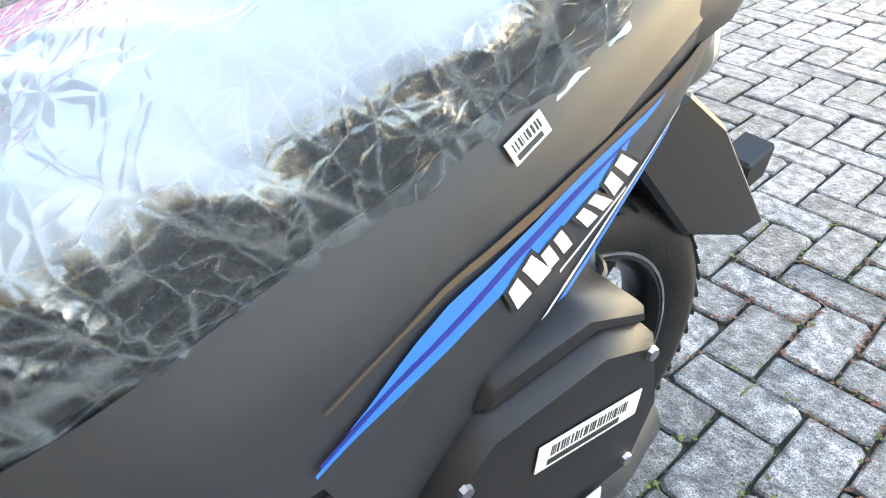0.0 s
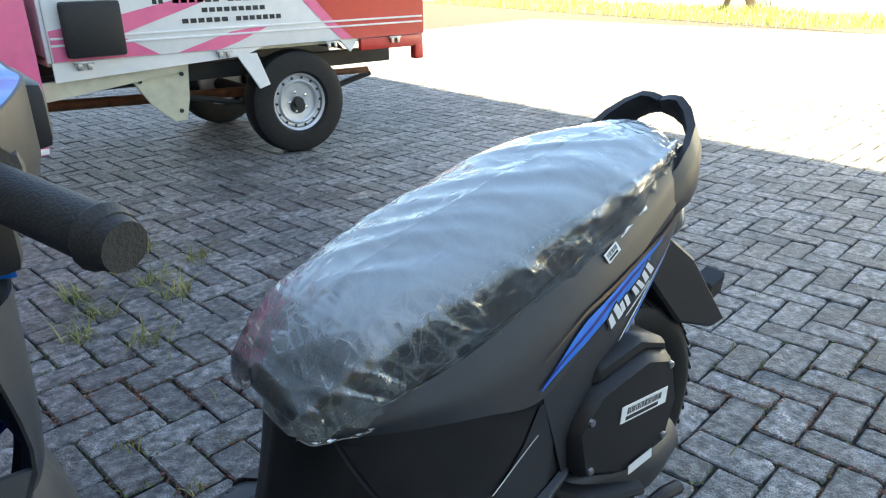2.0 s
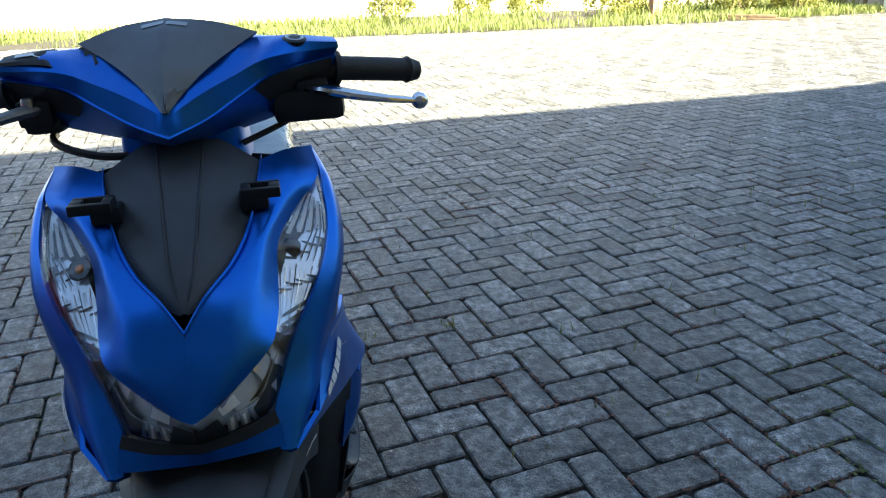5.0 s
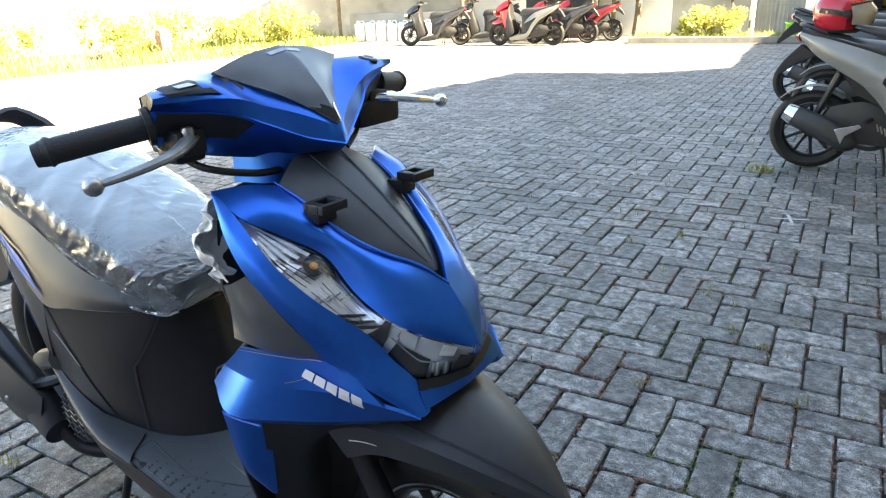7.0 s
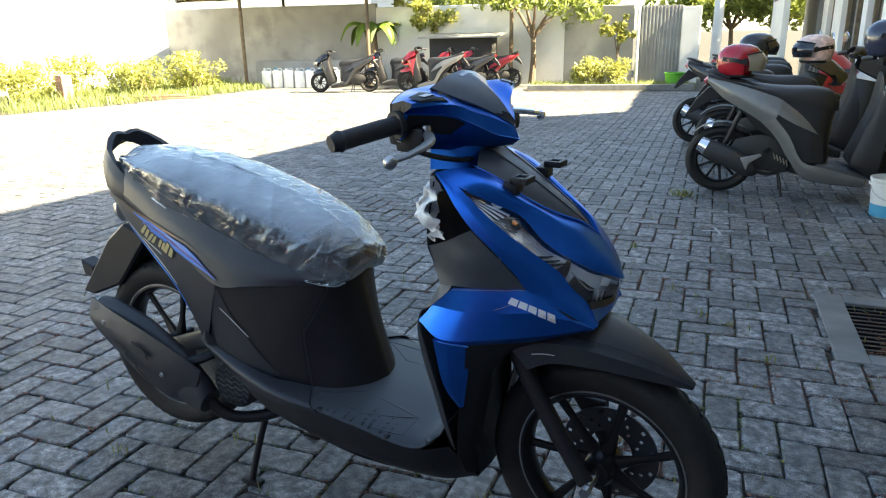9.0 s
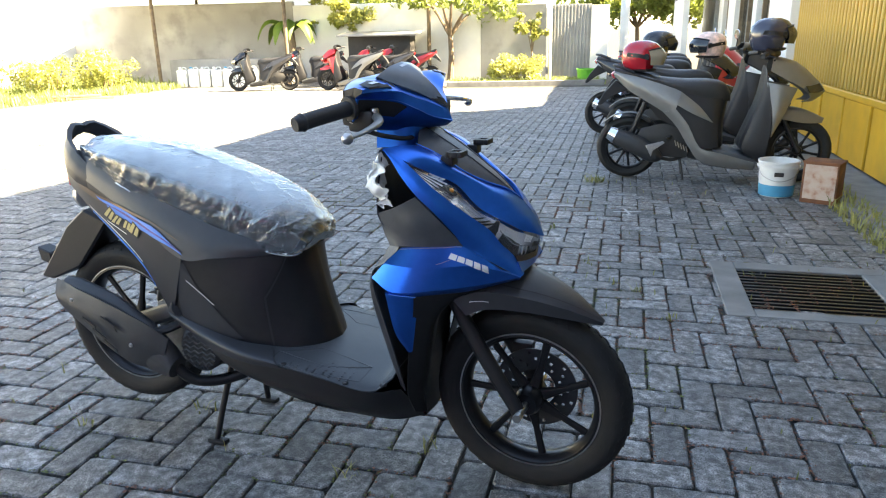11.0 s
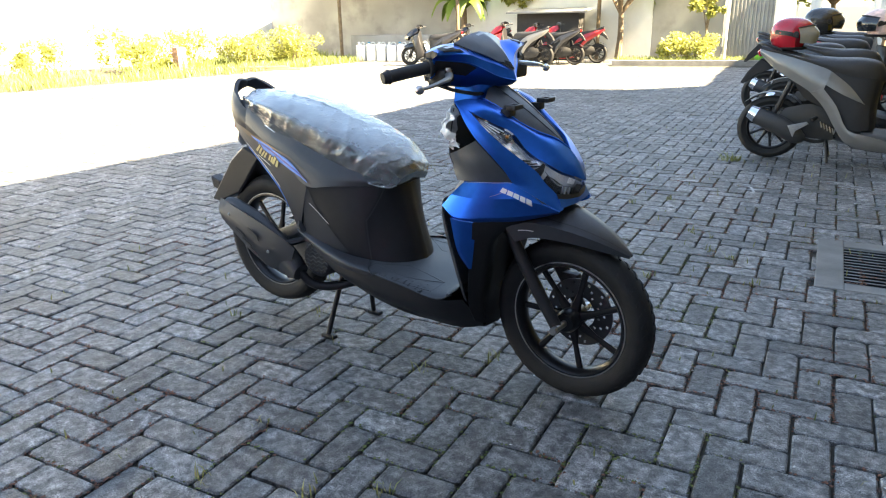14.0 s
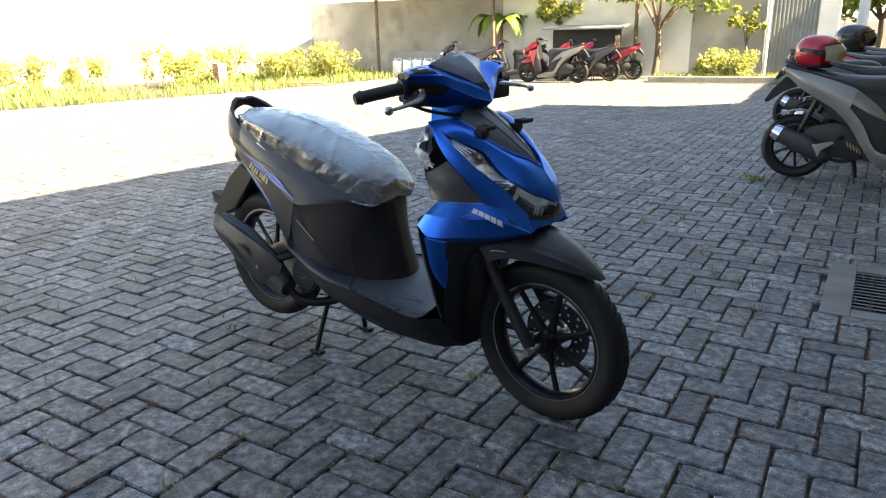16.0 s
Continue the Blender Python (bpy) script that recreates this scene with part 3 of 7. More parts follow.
    for ob, s in zip([c_ for c_ in P.children if c_.name.startswith("front_side_fairing")], (-1, 1)):
        part("fairing_lip", sheet(tuck, flip=s, thick=.005, nu=nu, nv=1), accent, ob)
        ob.data.set_sharp_from_angle(angle=radians(10))
    leg = [[(.967, .218, .578), (1.0, .213, .574), (1.038, .190, .570)], [(.982, .206, .478), (1.000, .202, .482), (1.026, .180, .50)], [(1.0, .174, .414), (1.005, .172, .413), (1.010, .170, .415)]]
    sides("lower_side_fairing", leg, accent, P, thick=.005, **q)
    inner = [[(1.03, .196, .575), (1.12, .150, .58), (1.22, .09, .59)], [(1.02, .186, .5), (1.06, .14, .5), (1.075, .10, .52)], [(1.0, .168, .41), (1.03, .12, .40), (1.03, .07, .41)], [(.985, .15, .29), (1.0, .10, .27), (1.0, .06, .27)], [(.99, .12, .22), (1.0, .08, .20), (1.0, .05, .2)]]
    sides("front_inner_panel", inner, M_PLAS, P, **q)
    part("inner_wheel_guard", sheet([[(1.19, 0, .60), (1.19, .10, .58)], [(1.06, 0, .57), (1.07, .11, .53)], [(1.0, 0, .45), (1.01, .10, .43)], [(.985, 0, .30), (1.0, .09, .28)], [(1.0, 0, .185), (1.0, .07, .19)]], both=True, nu=2, nv=nu), M_PLAS, P)
    # nose
    mid = [[(.985, 0, .944), (.99, .030, .942), (.998, .062, .928), (1.012, .100, .904)],
           [(1.050, 0, .911), (1.051, .026, .909), (1.054, .056, .899), (1.054, .091, .882)],
           [(1.096, 0, .882), (1.096, .022, .880), (1.096, .050, .871), (1.093, .081, .855)],
           [(1.137, 0, .853), (1.137, .018, .851), (1.135, .042, .843), (1.130, .068, .829)],
           [(1.173, 0, .826), (1.173, .014, .824), (1.171, .031, .818), (1.166, .050, .807)],
           [(1.204, 0, .798), (1.204, .006, .797), (1.203, .013, .795), (1.201, .022, .789)],
           [(1.214, 0, .785), (1.214, .002, .785), (1.214, .003, .784), (1.214, .005, .783)]]
    part("nose_panel", sheet(mid, both=True, thick=.007, nu=max(2, nu - 2), nv=nu), M_NOSE, P, "matt black centre panel of the nose")
    for s in (-1, 1):
        part("panel_ridge", tube([(1.0, .030 * s, .9415), (1.052, .026 * s, .909), (1.097, .022 * s, .880), (1.138, .018 * s, .851), (1.174, .014 * s, .824), (1.205, .005 * s, .797)], [.0012, .0022, .0022, .0022, .001], n=4, seg=6), M_DPLAS, P)
    mask = [[(1.012, .100, .906), (.988, .135, .912), (.955, .172, .907)],
            [(1.054, .093, .886), (1.040, .137, .890), (1.017, .174, .879)],
            [(1.093, .084, .859), (1.090, .115, .860), (1.060, .139, .849)],
            [(1.130, .071, .834), (1.132, .094, .836), (1.109, .112, .822)],
            [(1.168, .052, .815), (1.171, .081, .808), (1.150, .106, .779)],
            [(1.207, .024, .797), (1.209, .066, .781), (1.186, .102, .755)],
            [(1.238, .0005, .768), (1.239, .054, .750), (1.222, .092, .736)],
            [(1.268, 0, .730), (1.264, .037, .722), (1.248, .060, .712)],
            [(1.289, 0, .686), (1.282, .016, .691), (1.272, .030, .698)]]
    part("nose_mask", sheet(mask, both=True, thick=.005, **q), accent, P, "matt blue nose mask")
    for s in (-1, 1):
        part("mask_rim", tube([(1.006, .101 * s, .911), (1.054, .094 * s, .889), (1.093, .085 * s, .862), (1.130, .072 * s, .838), (1.168, .053 * s, .818), (1.207, .025 * s, .799), (1.236, 0, .770)], [.001, .0015, .002, .0025, .0025, .002], n=4, seg=8), accent, P)
    cheek = [[(.957, .170, .907), (.956, .171, .9065), (.955, .172, .906)],
             [(.990, .175, .893), (.988, .183, .886), (.984, .186, .880)],
             [(1.018, .178, .876), (1.015, .190, .866), (1.008, .196, .852)],
             [(1.076, .178, .826), (1.062, .193, .823), (1.042, .200, .814)],
             [(1.134, .157, .776), (1.110, .183, .774), (1.085, .193, .772)],
             [(1.189, .118, .723), (1.160, .153, .722), (1.122, .176, .727)],
             [(1.212, .101, .687), (1.190, .138, .686), (1.143, .160, .690)],
             [(1.239, .086, .656), (1.228, .121, .650), (1.190, .145, .661)],
             [(1.265, .088, .617), (1.264, .100, .614), (1.258, .109, .614)]]
    sides("headlight_cheek", cheek, accent, P, thick=.005, **q)
    lens = [[(1.016, .175, .879), (1.018, .177, .876)], [(1.043, .150, .858), (1.045, .178, .851)], [(1.077, .131, .841), (1.076, .178, .825)], [(1.109, .112, .822), (1.105, .172, .799)], [(1.137, .107, .791), (1.134, .157, .775)], [(1.169, .103, .763), (1.161, .138, .749)], [(1.206, .099, .745), (1.189, .118, .722)], [(1.228, .085, .730), (1.211, .101, .686)], [(1.248, .060, .712), (1.238, .085, .655)], [(1.270, .034, .699), (1.253, .050, .647)], [(1.286, 0, .682), (1.264, 0, .642)]]
    back_l = [[(x - .007, y * .975, z - .006) for x, y, z in r] for r in lens]

    def fluted(q_):
        """Stepped reflector facets, stacked down the lamp."""
        saw = (q_.z * 40 + q_.x * 9) % 1.0
        return q_ + Vector((-.005, -.004 if q_.y > 0 else .004, 0)) * saw

    sides("headlight_housing", back_l, M_REFL, P, nu=4, nv=14, thick=.002, bulge=fluted)
    sides("headlight_lens", [[(a[0], a[1], a[2]), (a[0] * .5 + b[0] * .5 + .008, (a[1] + b[1]) / 2 + .006, (a[2] + b[2]) / 2 + .004), b] for a, b in lens], M_GLASS, P, "clear headlight lens", nu=3, nv=nu, thick=.0025)
    for ob in [c for c in P.children if c.name.startswith("headlight_lens")]:
        ob.visible_shadow = False
    part("lamp_lip", sheet([[(1.270, 0, .645), (1.258, .050, .650), (1.243, .086, .657)], [(1.272, 0, .634), (1.264, .050, .638), (1.250, .090, .645)]], both=True, nu=4, nv=1), M_PLAS, P, "black lip below the headlights")
    part("chin", sheet([[(1.270, 0, .633), (1.262, .050, .637), (1.250, .091, .644)], [(1.268, 0, .617), (1.265, .050, .618), (1.262, .094, .620)]], both=True, nu=4, nv=1), accent, P, "narrow blue chin strip")
    part("chin_underside", sheet([[(1.262, 0, .618), (1.260, .050, .618), (1.256, .092, .619)], [(1.225, 0, .605), (1.225, .05, .602), (1.215, .09, .598)]], both=True, nu=3, nv=2), M_PLAS, P)
    # handlebar cover
    top = [[(.865, 0, 1.06), (.864, .05, 1.058), (.862, .10, 1.056), (.876, .16, 1.050), (.897, .212, 1.042)],
           [(.930, 0, 1.075), (.930, .055, 1.069), (.930, .11, 1.057), (.937, .16, 1.058), (.928, .220, 1.050)],
           [(.990, 0, 1.030), (.972, .060, 1.029), (.962, .10, 1.037), (.966, .15, 1.051), (.950, .224, 1.045)],
           [(1.053, 0, .978), (1.024, .045, 1.001), (1.000, .085, 1.017), (.984, .135, 1.035), (.948, .225, 1.038)],
           [(1.061, 0, .956), (1.030, .045, .970), (1.006, .090, .994), (.976, .135, 1.015), (.928, .219, 1.027)]]
    part("handlebar_cover", sheet(top, both=True, nu=nu, nv=1), accent, P, "matt blue handlebar cover")
    low = [top[4], [(1.045, 0, .944), (1.0, .06, .950), (.972, .10, .962), (.950, .145, .975), (.915, .212, .985)], [(.99, 0, .935), (.962, .06, .938), (.940, .10, .944), (.925, .15, .956), (.908, .207, .976)]]
    rear = [low[2], [(.88, 0, .935), (.88, .06, .938), (.878, .10, .942), (.882, .15, .955), (.896, .206, .976)], [(.862, 0, 1.0), (.862, .05, 1.0), (.862, .10, 1.0), (.872, .16, 1.0), (.893, .209, 1.0)], top[0]]
    part("handlebar_underside", sheet(low, both=True, nu=nu, nv=1), accent, P)
    part("handlebar_rear_cover", sheet(rear, both=True, nu=nu, nv=1), M_PLAS, P)
    vis = [[(.932, 0, 1.090), (.930, .060, 1.082), (.926, .117, 1.064)], [(.970, 0, 1.073), (.963, .042, 1.062), (.955, .082, 1.045)], [(1.014, 0, 1.037), (1.004, .026, 1.032), (.990, .051, 1.027)], [(1.037, 0, 1.009), (1.031, .012, 1.006), (1.022, .024, 1.005)], [(1.054, 0, .985), (1.053, .002, .985), (1.052, .004, .984)]]
    vsr = part("visor", sheet(vis, both=True, thick=.006, **q), M_VISOR, P, "matt black visor")
    for s in (-1, 1):
        VS = surface(vis, s)
        part("visor_tip", decal(VS, [(.0, .80), (.45, .70), (.55, .76), (1.0, .72)], [(.0, .985), (.45, .985), (.55, .985), (.9, .98)], .0012, n=10, m=5), M_SMOKE, vsr, "glossy black visor tip")
        LS, u0 = surface(low, s, True), .58
        part("switch_panel", decal(LS, [(u0, .05), (u0 + .12, .03), (.98, .02)], [(u0 + .06, .40), (u0 + .14, .42), (1.0, .42)], .004, n=10, m=8), M_PLAS, P, "black switch panel")
    part("steering_neck", sheet([[(1.01, 0, .96), (.985, .07, .955), (.90, .085, .95)], [(.99, 0, .905), (.98, .075, .90), (.90, .09, .895)]], both=True, nu=nu, nv=1), accent, P)
    for s in (-1, 1):
        bm = bmesh.new()
        bm.faces.new([bm.verts.new((x, y * s, z)) for x, y, z in [r_[-1] for r_ in top] + [r_[-1] for r_ in low[1:]] + [r_[-1] for r_ in rear[1:3]]])
        part("bar_end_cap", bm, M_PLAS, P, smooth=False)
    part("meter", box((.845, -.09, .995), (.88, .09, 1.05), .01), M_PLAS, P)
    for s in (-1, 1):
        part("side_switch_box", box((.880, .165, .962), (.930, .206, 1.02), .012, m=Matrix.Diagonal((1, s, 1, 1))), M_PLAS, P)
        g = part("grip", tube([(.914, s * .205, 1.006), (.887, s * .27, .997), (.858, s * .338, .9865)], .0175, n=6, seg=16), M_GRIP, P, "black rubber grip")
        part("grip_flange", tube([(.911, s * .212, 1.005), (.908, s * .220, 1.004)], .026, n=1, seg=18), M_GRIP, g)
        part("bar_end", tube([(.864, s * .325, .9885), (.862, s * .330, .988), (.860, s * .335, .987), (.855, s * .346, .985)], [.018, .0205, .0175, .015], n=3, seg=16), M_GRIP, g)
        bm = bmesh.new()
        for k in range(9):
            t = k / 9
            tube([(.905 - .044 * t, s * (.226 + .100 * t), 1.0195 - .015 * t), (.914 - .044 * t, s * (.234 + .100 * t), 1.014 - .015 * t)], .001, n=1, seg=5, bm=bm)
        part("grip_rib", bm, M_GRIP, g)
        lv = part("lever", tube([(.935, s * .165, .985), (.962, s * .192, .985), (.990, s * .235, .978), (.986, s * .288, .967), (.971, s * .327, .959)], [.012, .0115, .010, .0075, .006], n=5, seg=10, flat=.7), M_CHROME if s > 0 else M_ALU, P, "chrome brake lever" if s > 0 else "cast aluminium brake lever")
        part("lever_ball", lathe([(0.0001, -.0125), (.0065, -.0108), (.011, -.006), (.0125, 0), (.011, .006), (.0065, .0108), (.0001, .0125)], axis="y", seg=18, center=(.970, s * .331, .9585)), M_CHROME if s > 0 else M_STEEL, lv)
        if s > 0:
            part("switch_housing", box((.895, .125, .940), (.965, .225, .985), .012), M_PLAS, P)
        else:
            part("switch_housing", box((.895, -.205, .950), (.945, -.155, .988), .010), M_PLAS, P)
            part("lever_bolt", lathe([(.0001, .006), (.008, .005), (.0095, 0), (.0095, -.008), (.0001, -.008)], axis="z", seg=12, center=(.955, -.186, .997)), M_STEEL, P)
        part("lever_mount", box((.905, .16, .962), (.958, .205, .998), .008, m=Matrix.Diagonal((1, s, 1, 1))), M_PLAS, P)
    # fork, fender
    for s in (-1, 1):
        part("fork_leg", tube([(1.085, s * .078, .53), (1.16, s * .08, .40), (1.255, s * .082, .252)], [.016, .0195, .0195, .018], n=5, seg=14), M_PLAS, P)
        part("fork_tube", tube([(1.07, s * .076, .56), (1.10, s * .077, .505)], .0135, n=1, seg=12), M_CHROME, P)
        part("axle_nut", lathe([(.0001, -.004), (.012, -.004), (.012, .012), (.007, .014), (.007, .022), (.0001, .022)], axis="y", seg=6, center=(FX, s * .100 - (.0 if s > 0 else .018), FZ)), M_STEEL, P)
    part("front_axle", tube([(FX, -.1, FZ), (FX, .1, FZ)], .01, n=1, seg=10), M_STEEL, P)
    fender = [[(1.085, 0, .598), (1.085, .07, .588), (1.108, .136, .552), (1.140, .130, .512)], [(1.17, 0, .618), (1.165, .066, .602), (1.175, .117, .572), (1.19, .112, .528)], [(1.26, 0, .603), (1.258, .056, .588), (1.268, .092, .560), (1.28, .086, .522)], [(1.36, 0, .556), (1.36, .036, .546), (1.365, .056, .530), (1.37, .052, .503)], [(1.444, 0, .493), (1.444, .005, .491), (1.443, .009, .488), (1.44, .009, .481)]]
    part("front_fender", sheet(fender, both=True, thick=.004, smooth_u=False, nv=nu), M_DPLAS, P, "matt dark grey pointed front fender")
    # engine side
    part("swing_case", sheet([[(.31, .09, .40), (.20, .10, .40), (.06, .10, .39), (-.06, .09, .35)], [(.32, .15, .385), (.20, .165, .385), (.06, .165, .37), (-.07, .13, .33)], [(.32, .175, .33), (.20, .185, .33), (.05, .185, .32), (-.075, .145, .285)], [(.31, .15, .265), (.2, .16, .258), (.04, .16, .255), (-.06, .125, .25)], [(.30, .09, .25), (.2, .09, .245), (.04, .09, .24), (-.05, .09, .24)]], nu=nu, nv=nu), M_MUFF, P, "dark engine and belt cover")
    pr = [(.29, .50), (.235, .555), (.12, .575), (.05, .55), (.025, .46), (.05, .375), (.16, .36), (.27, .41)]
    ab = part("air_box", plate(pr, .085, Matrix(((1, 0, 0, 0), (0, 0, 1, .11), (0, 1, 0, 0), (0, 0, 0, 1))), .014), M_PLAS, P, "dark grey air cleaner case", smooth=True)
    part("case_lid", plate([(.235, .552), (.12, .572), (.052, .548), (.06, .575), (.13, .602), (.225, .585)], .07, Matrix(((1, 0, 0, 0), (0, 0, 1, .112), (0, 1, 0, 0), (0, 0, 0, 1))), .008), M_PLAS, ab)
    for x_, z_ in ((.065, .535), (.255, .51), (.25, .42), (.065, .40)):
        part("case_screw", lathe([(.0001, .004), (.006, .003), (.007, -.002), (.0001, -.002)], axis="y", seg=8, center=(x_, .196, z_)), M_STEEL, ab)
    part("engine_block", box((.16, -.11, .24), (.36, .11, .42), .02), M_ALU, P)
    c = part("fan_cover", lathe([(.0001, -.188), (.056, -.188), (.066, -.180), (.070, -.10)], axis="y", seg=28, center=(.372, 0, .330)), M_PLAS, P)
    bm = bmesh.new()
    for k in range(8):
        z = .330 - .05 + k * .0145
        half = math.sqrt(max(.0001, .056 ** 2 - (z - .330) ** 2))
        pts = [(.372 - half + half * 2 * t / 8, -.190, z + (.004 if t % 2 else -.004)) for t in range(9)]
        tube(pts, .0022, n=1, seg=5, bm=bm)
    part("grille_wave", bm, M_DPLAS, c)
    # muffler
    mu = [(-.10, .475, .048), (-.06, .46, .062), (.06, .41, .076), (.18, .345, .072), (.25, .305, .045), (.27, .29, .028)]
    bm = bmesh.new()
    rings = []
    for x, z, r in mu:
        rings.append([bm.verts.new((x + .28 * r * math.cos(a), -.195 + .034 * math.sin(a), z + r * math.cos(a))) for a in [2 * math.pi * k / 18 for k in range(18)]])
    for a, b in zip(rings, rings[1:]):
        for k in range(18):
            bm.faces.new((a[k], a[(k + 1) % 18], b[(k + 1) % 18], b[k]))
    bm.faces.new(rings[0])
    bm.faces.new(rings[-1])
    mf = part("muffler", bm, M_MUFF, P, "matt dark grey muffler")
    mf.location = (.025, 0, -.022)
    shield = [[(-.115, .21, .52), (-.02, .225, .50), (.08, .232, .475), (.2, .228, .43), (.27, .215, .385)],
              [(-.105, .232, .475), (-.02, .24, .45), (.08, .245, .41), (.18, .238, .36), (.25, .222, .33)],
              [(-.085, .225, .43), (-.02, .232, .395), (.06, .235, .345), (.14, .23, .30), (.2, .215, .285)]]
    part("heat_shield", sheet(shield, flip=-1, nu=nu, nv=nu, thick=.005), M_MUFF, mf)
    for x, z in ((-.03, .475), (.165, .365)):
        part("screw", lathe([(.0001, -.004), (.005, -.004), (.0065, 0), (.0001, .001)], axis="y", seg=12, center=(x, -.246, z)), M_STEEL, mf)
    part("vent_slot", plate([(0, 0), (.055, -.03), (.05, -.012), (.006, .012)], .003, frame_on((.07, -.2495, .43), (1, 0, 0), (0, 0, 1))), M_INK, mf)
    for k in range(3):
        part("vent_slot", plate([(0, 0), (.045, -.026), (.047, -.019), (.004, .006)], .003, frame_on((.0 + .035 * k, -.2475 - .001 * k, .425 - .030 * k), (1, 0, 0), (0, 0, 1))), M_INK, mf)
    part("exhaust_pipe", tube([(.26, -.195, .30), (.32, -.17, .225), (.40, -.12, .215), (.5, -.05, .25)], .016, n=6, seg=10), M_PLAS, P)
    part("silencer_arm", tube([(.30, -.17, .44), (.22, -.13, .40), (.05, -.10, .33), (RX, -.09, RZ)], .016, n=4, seg=8, flat=1.6), M_MUFF, P)
    part("shock_absorber", tube([(-.01, .085, .33), (.05, .09, .60)], .012, n=1, seg=8), M_STEEL, P)
    bm = tube([(.0 + .045 * k / 60 + .022 * math.cos(k * .84), .088 + .022 * math.sin(k * .84), .36 + .2 * k / 60) for k in range(61)], .005, n=2, seg=6)
    part("coil_spring", bm, M_PLAS, P)
    # foot rests and stand
    for s in (-1, 1):
        part("pillion_step", tube([(.29, s * .15, .385), (.25, s * .19, .372), (.16, s * .225, .362)], [.016, .018, .014], n=4, seg=8, flat=.7), M_PLAS, P)
        part("stand_leg", tube([(.385, s * .075, .235), (.36, s * .105, .11), (.345, s * .13, .012)], .0095, n=3, seg=10), M_PLAS, P)
        part("stand_foot", box((.32, .118, 0), (.38, .145, .014), .004, m=Matrix.Diagonal((1, s, 1, 1))), M_PLAS, P)
    part("stand_bridge", tube([(.385, -.08, .235), (.385, .08, .235)], .011, n=1, seg=8), M_PLAS, P)
    part("side_stand", tube([(.48, .14, .21), (.45, .185, .115), (.35, .235, .088), (.26, .265, .085)], [.012, .010, .009, .011], n=4, seg=8), M_PLAS, P)
    part("kick_lever", tube([(.24, .195, .275), (.205, .212, .295), (.13, .224, .312), (.09, .226, .31), (.05, .228, .305)], [.008, .007, .007, .012, .012], n=4, seg=8), M_PLAS, P)
    # the bars, fork and front wheel are turned slightly to the right
    piv, ax = Vector((.93, 0, .98)), Vector((-.45, 0, 1)).normalized()
    steer = Matrix.Translation(piv) @ Matrix.Rotation(radians(-2.7), 4, ax) @ Matrix.Translation(-piv)

    def steered(names):
        for ob in P.children:
            kind_ = ob.name.split(".")[0]
            if kind_ in names:
                ob.matrix_basis = steer @ ob.matrix_basis

    STEER = ("handlebar_cover", "bar_end_cap", "handlebar_rear_cover", "handlebar_underside", "visor", "switch_panel", "switch_housing", "lever_bolt", "meter", "side_switch_box", "grip", "lever", "lever_mount", "fork_leg", "fork_tube", "axle_nut", "front_axle", "front_fender", "front_wheel", "mirror_plug", "mirror_recess", "brake_hose", "cable", "brake_cylinder", "brake_caliper", "front_hose", "fairing_screw")
    # reflector bowls, bulbs and dividers inside the headlights
    for s in (-1, 1):
        hs = [c_ for c_ in P.children if c_.name.startswith("headlight_housing")][0 if s < 0 else 1]
        LN = surface([[(p_[0] - .006, p_[1] - .004, p_[2] - .004) for p_ in r_] for r_ in lens], s)
        for k in range(4):
            u0 = .10 + .21 * k
            part("light_guide", decal(LN, [(u0, .06 + .015 * k), (u0 + .02, .26 - .015 * k)], [(u0 + .12, .06 + .015 * k), (u0 + .12, .26 - .015 * k)], .001, n=6, m=1), M_LABEL, hs, "bright white light guide")
            part("dark_groove", decal(LN, [(u0 + .13, .06 + .015 * k), (u0 + .13, .26 - .015 * k)], [(u0 + .17, .06 + .015 * k), (u0 + .19, .26 - .015 * k)], .0008, n=6, m=1), M_SMOKE, hs)
        part("lamp_shroud", decal(LN, [(.05, .23), (.04, .30), (.05, .36), (.10, .40)], [(.50, .235), (.42, .27), (.26, .32), (.14, .405)], .0006, n=12, m=4), M_SMOKE, hs, "dark shroud round the bulb")
        for k in range(3):
            part("dark_groove", decal(LN, [(.70 + .09 * k, .20), (.62 + .11 * k, .27), (.55 + .13 * k, .34)], [(.73 + .09 * k, .20), (.65 + .11 * k, .27), (.57 + .13 * k, .34)], .001, n=8, m=1), M_SMOKE, hs)
        o_, nn = LN(.33, .30), (LN(.43, .30) - LN(.23, .30)).cross(LN(.33, .34) - LN(.33, .26)).normalized()
        turn_ = nn.to_track_quat("Z", "Y").to_matrix().to_4x4()
        turn_.translation = o_
        for name_, prof_, mat_ in (("reflector_bowl", [(.004, -.004), (.010, -.002), (.0145, .003), (.0155, .002)], M_SMOKE), ("bulb", [(.0001, .006), (.004, .005), (.006, .002), (.006, -.003), (.0001, -.003)], M_AMBER)):
            bm = lathe(prof_, axis="z", seg=18)
            bmesh.ops.transform(bm, matrix=turn_, verts=bm.verts)
            part(name_, bm, mat_, hs)
        for k in range(7):
            u0 = .10 + .12 * k
            part("flute", decal(LN, [(u0, .36 + .01 * (k % 3)), (u0 + .04, .46), (u0 + .10, .57)], [(u0 + .025, .36 + .01 * (k % 3)), (u0 + .06, .46), (u0 + .115, .57)], .0008, n=8, m=1), (M_SMOKE, M_CHROME, M_STEEL)[k % 3], hs)
        for v0 in (.515, .55, .58):
            part("dark_groove", decal(LN, [(.28, v0 + .02), (.62, v0 - .01), (.99, v0 - .045)], [(.28, v0 + .028), (.62, v0 + .008), (.99, v0 - .025)], .0014, n=8, m=1), M_SMOKE, hs)
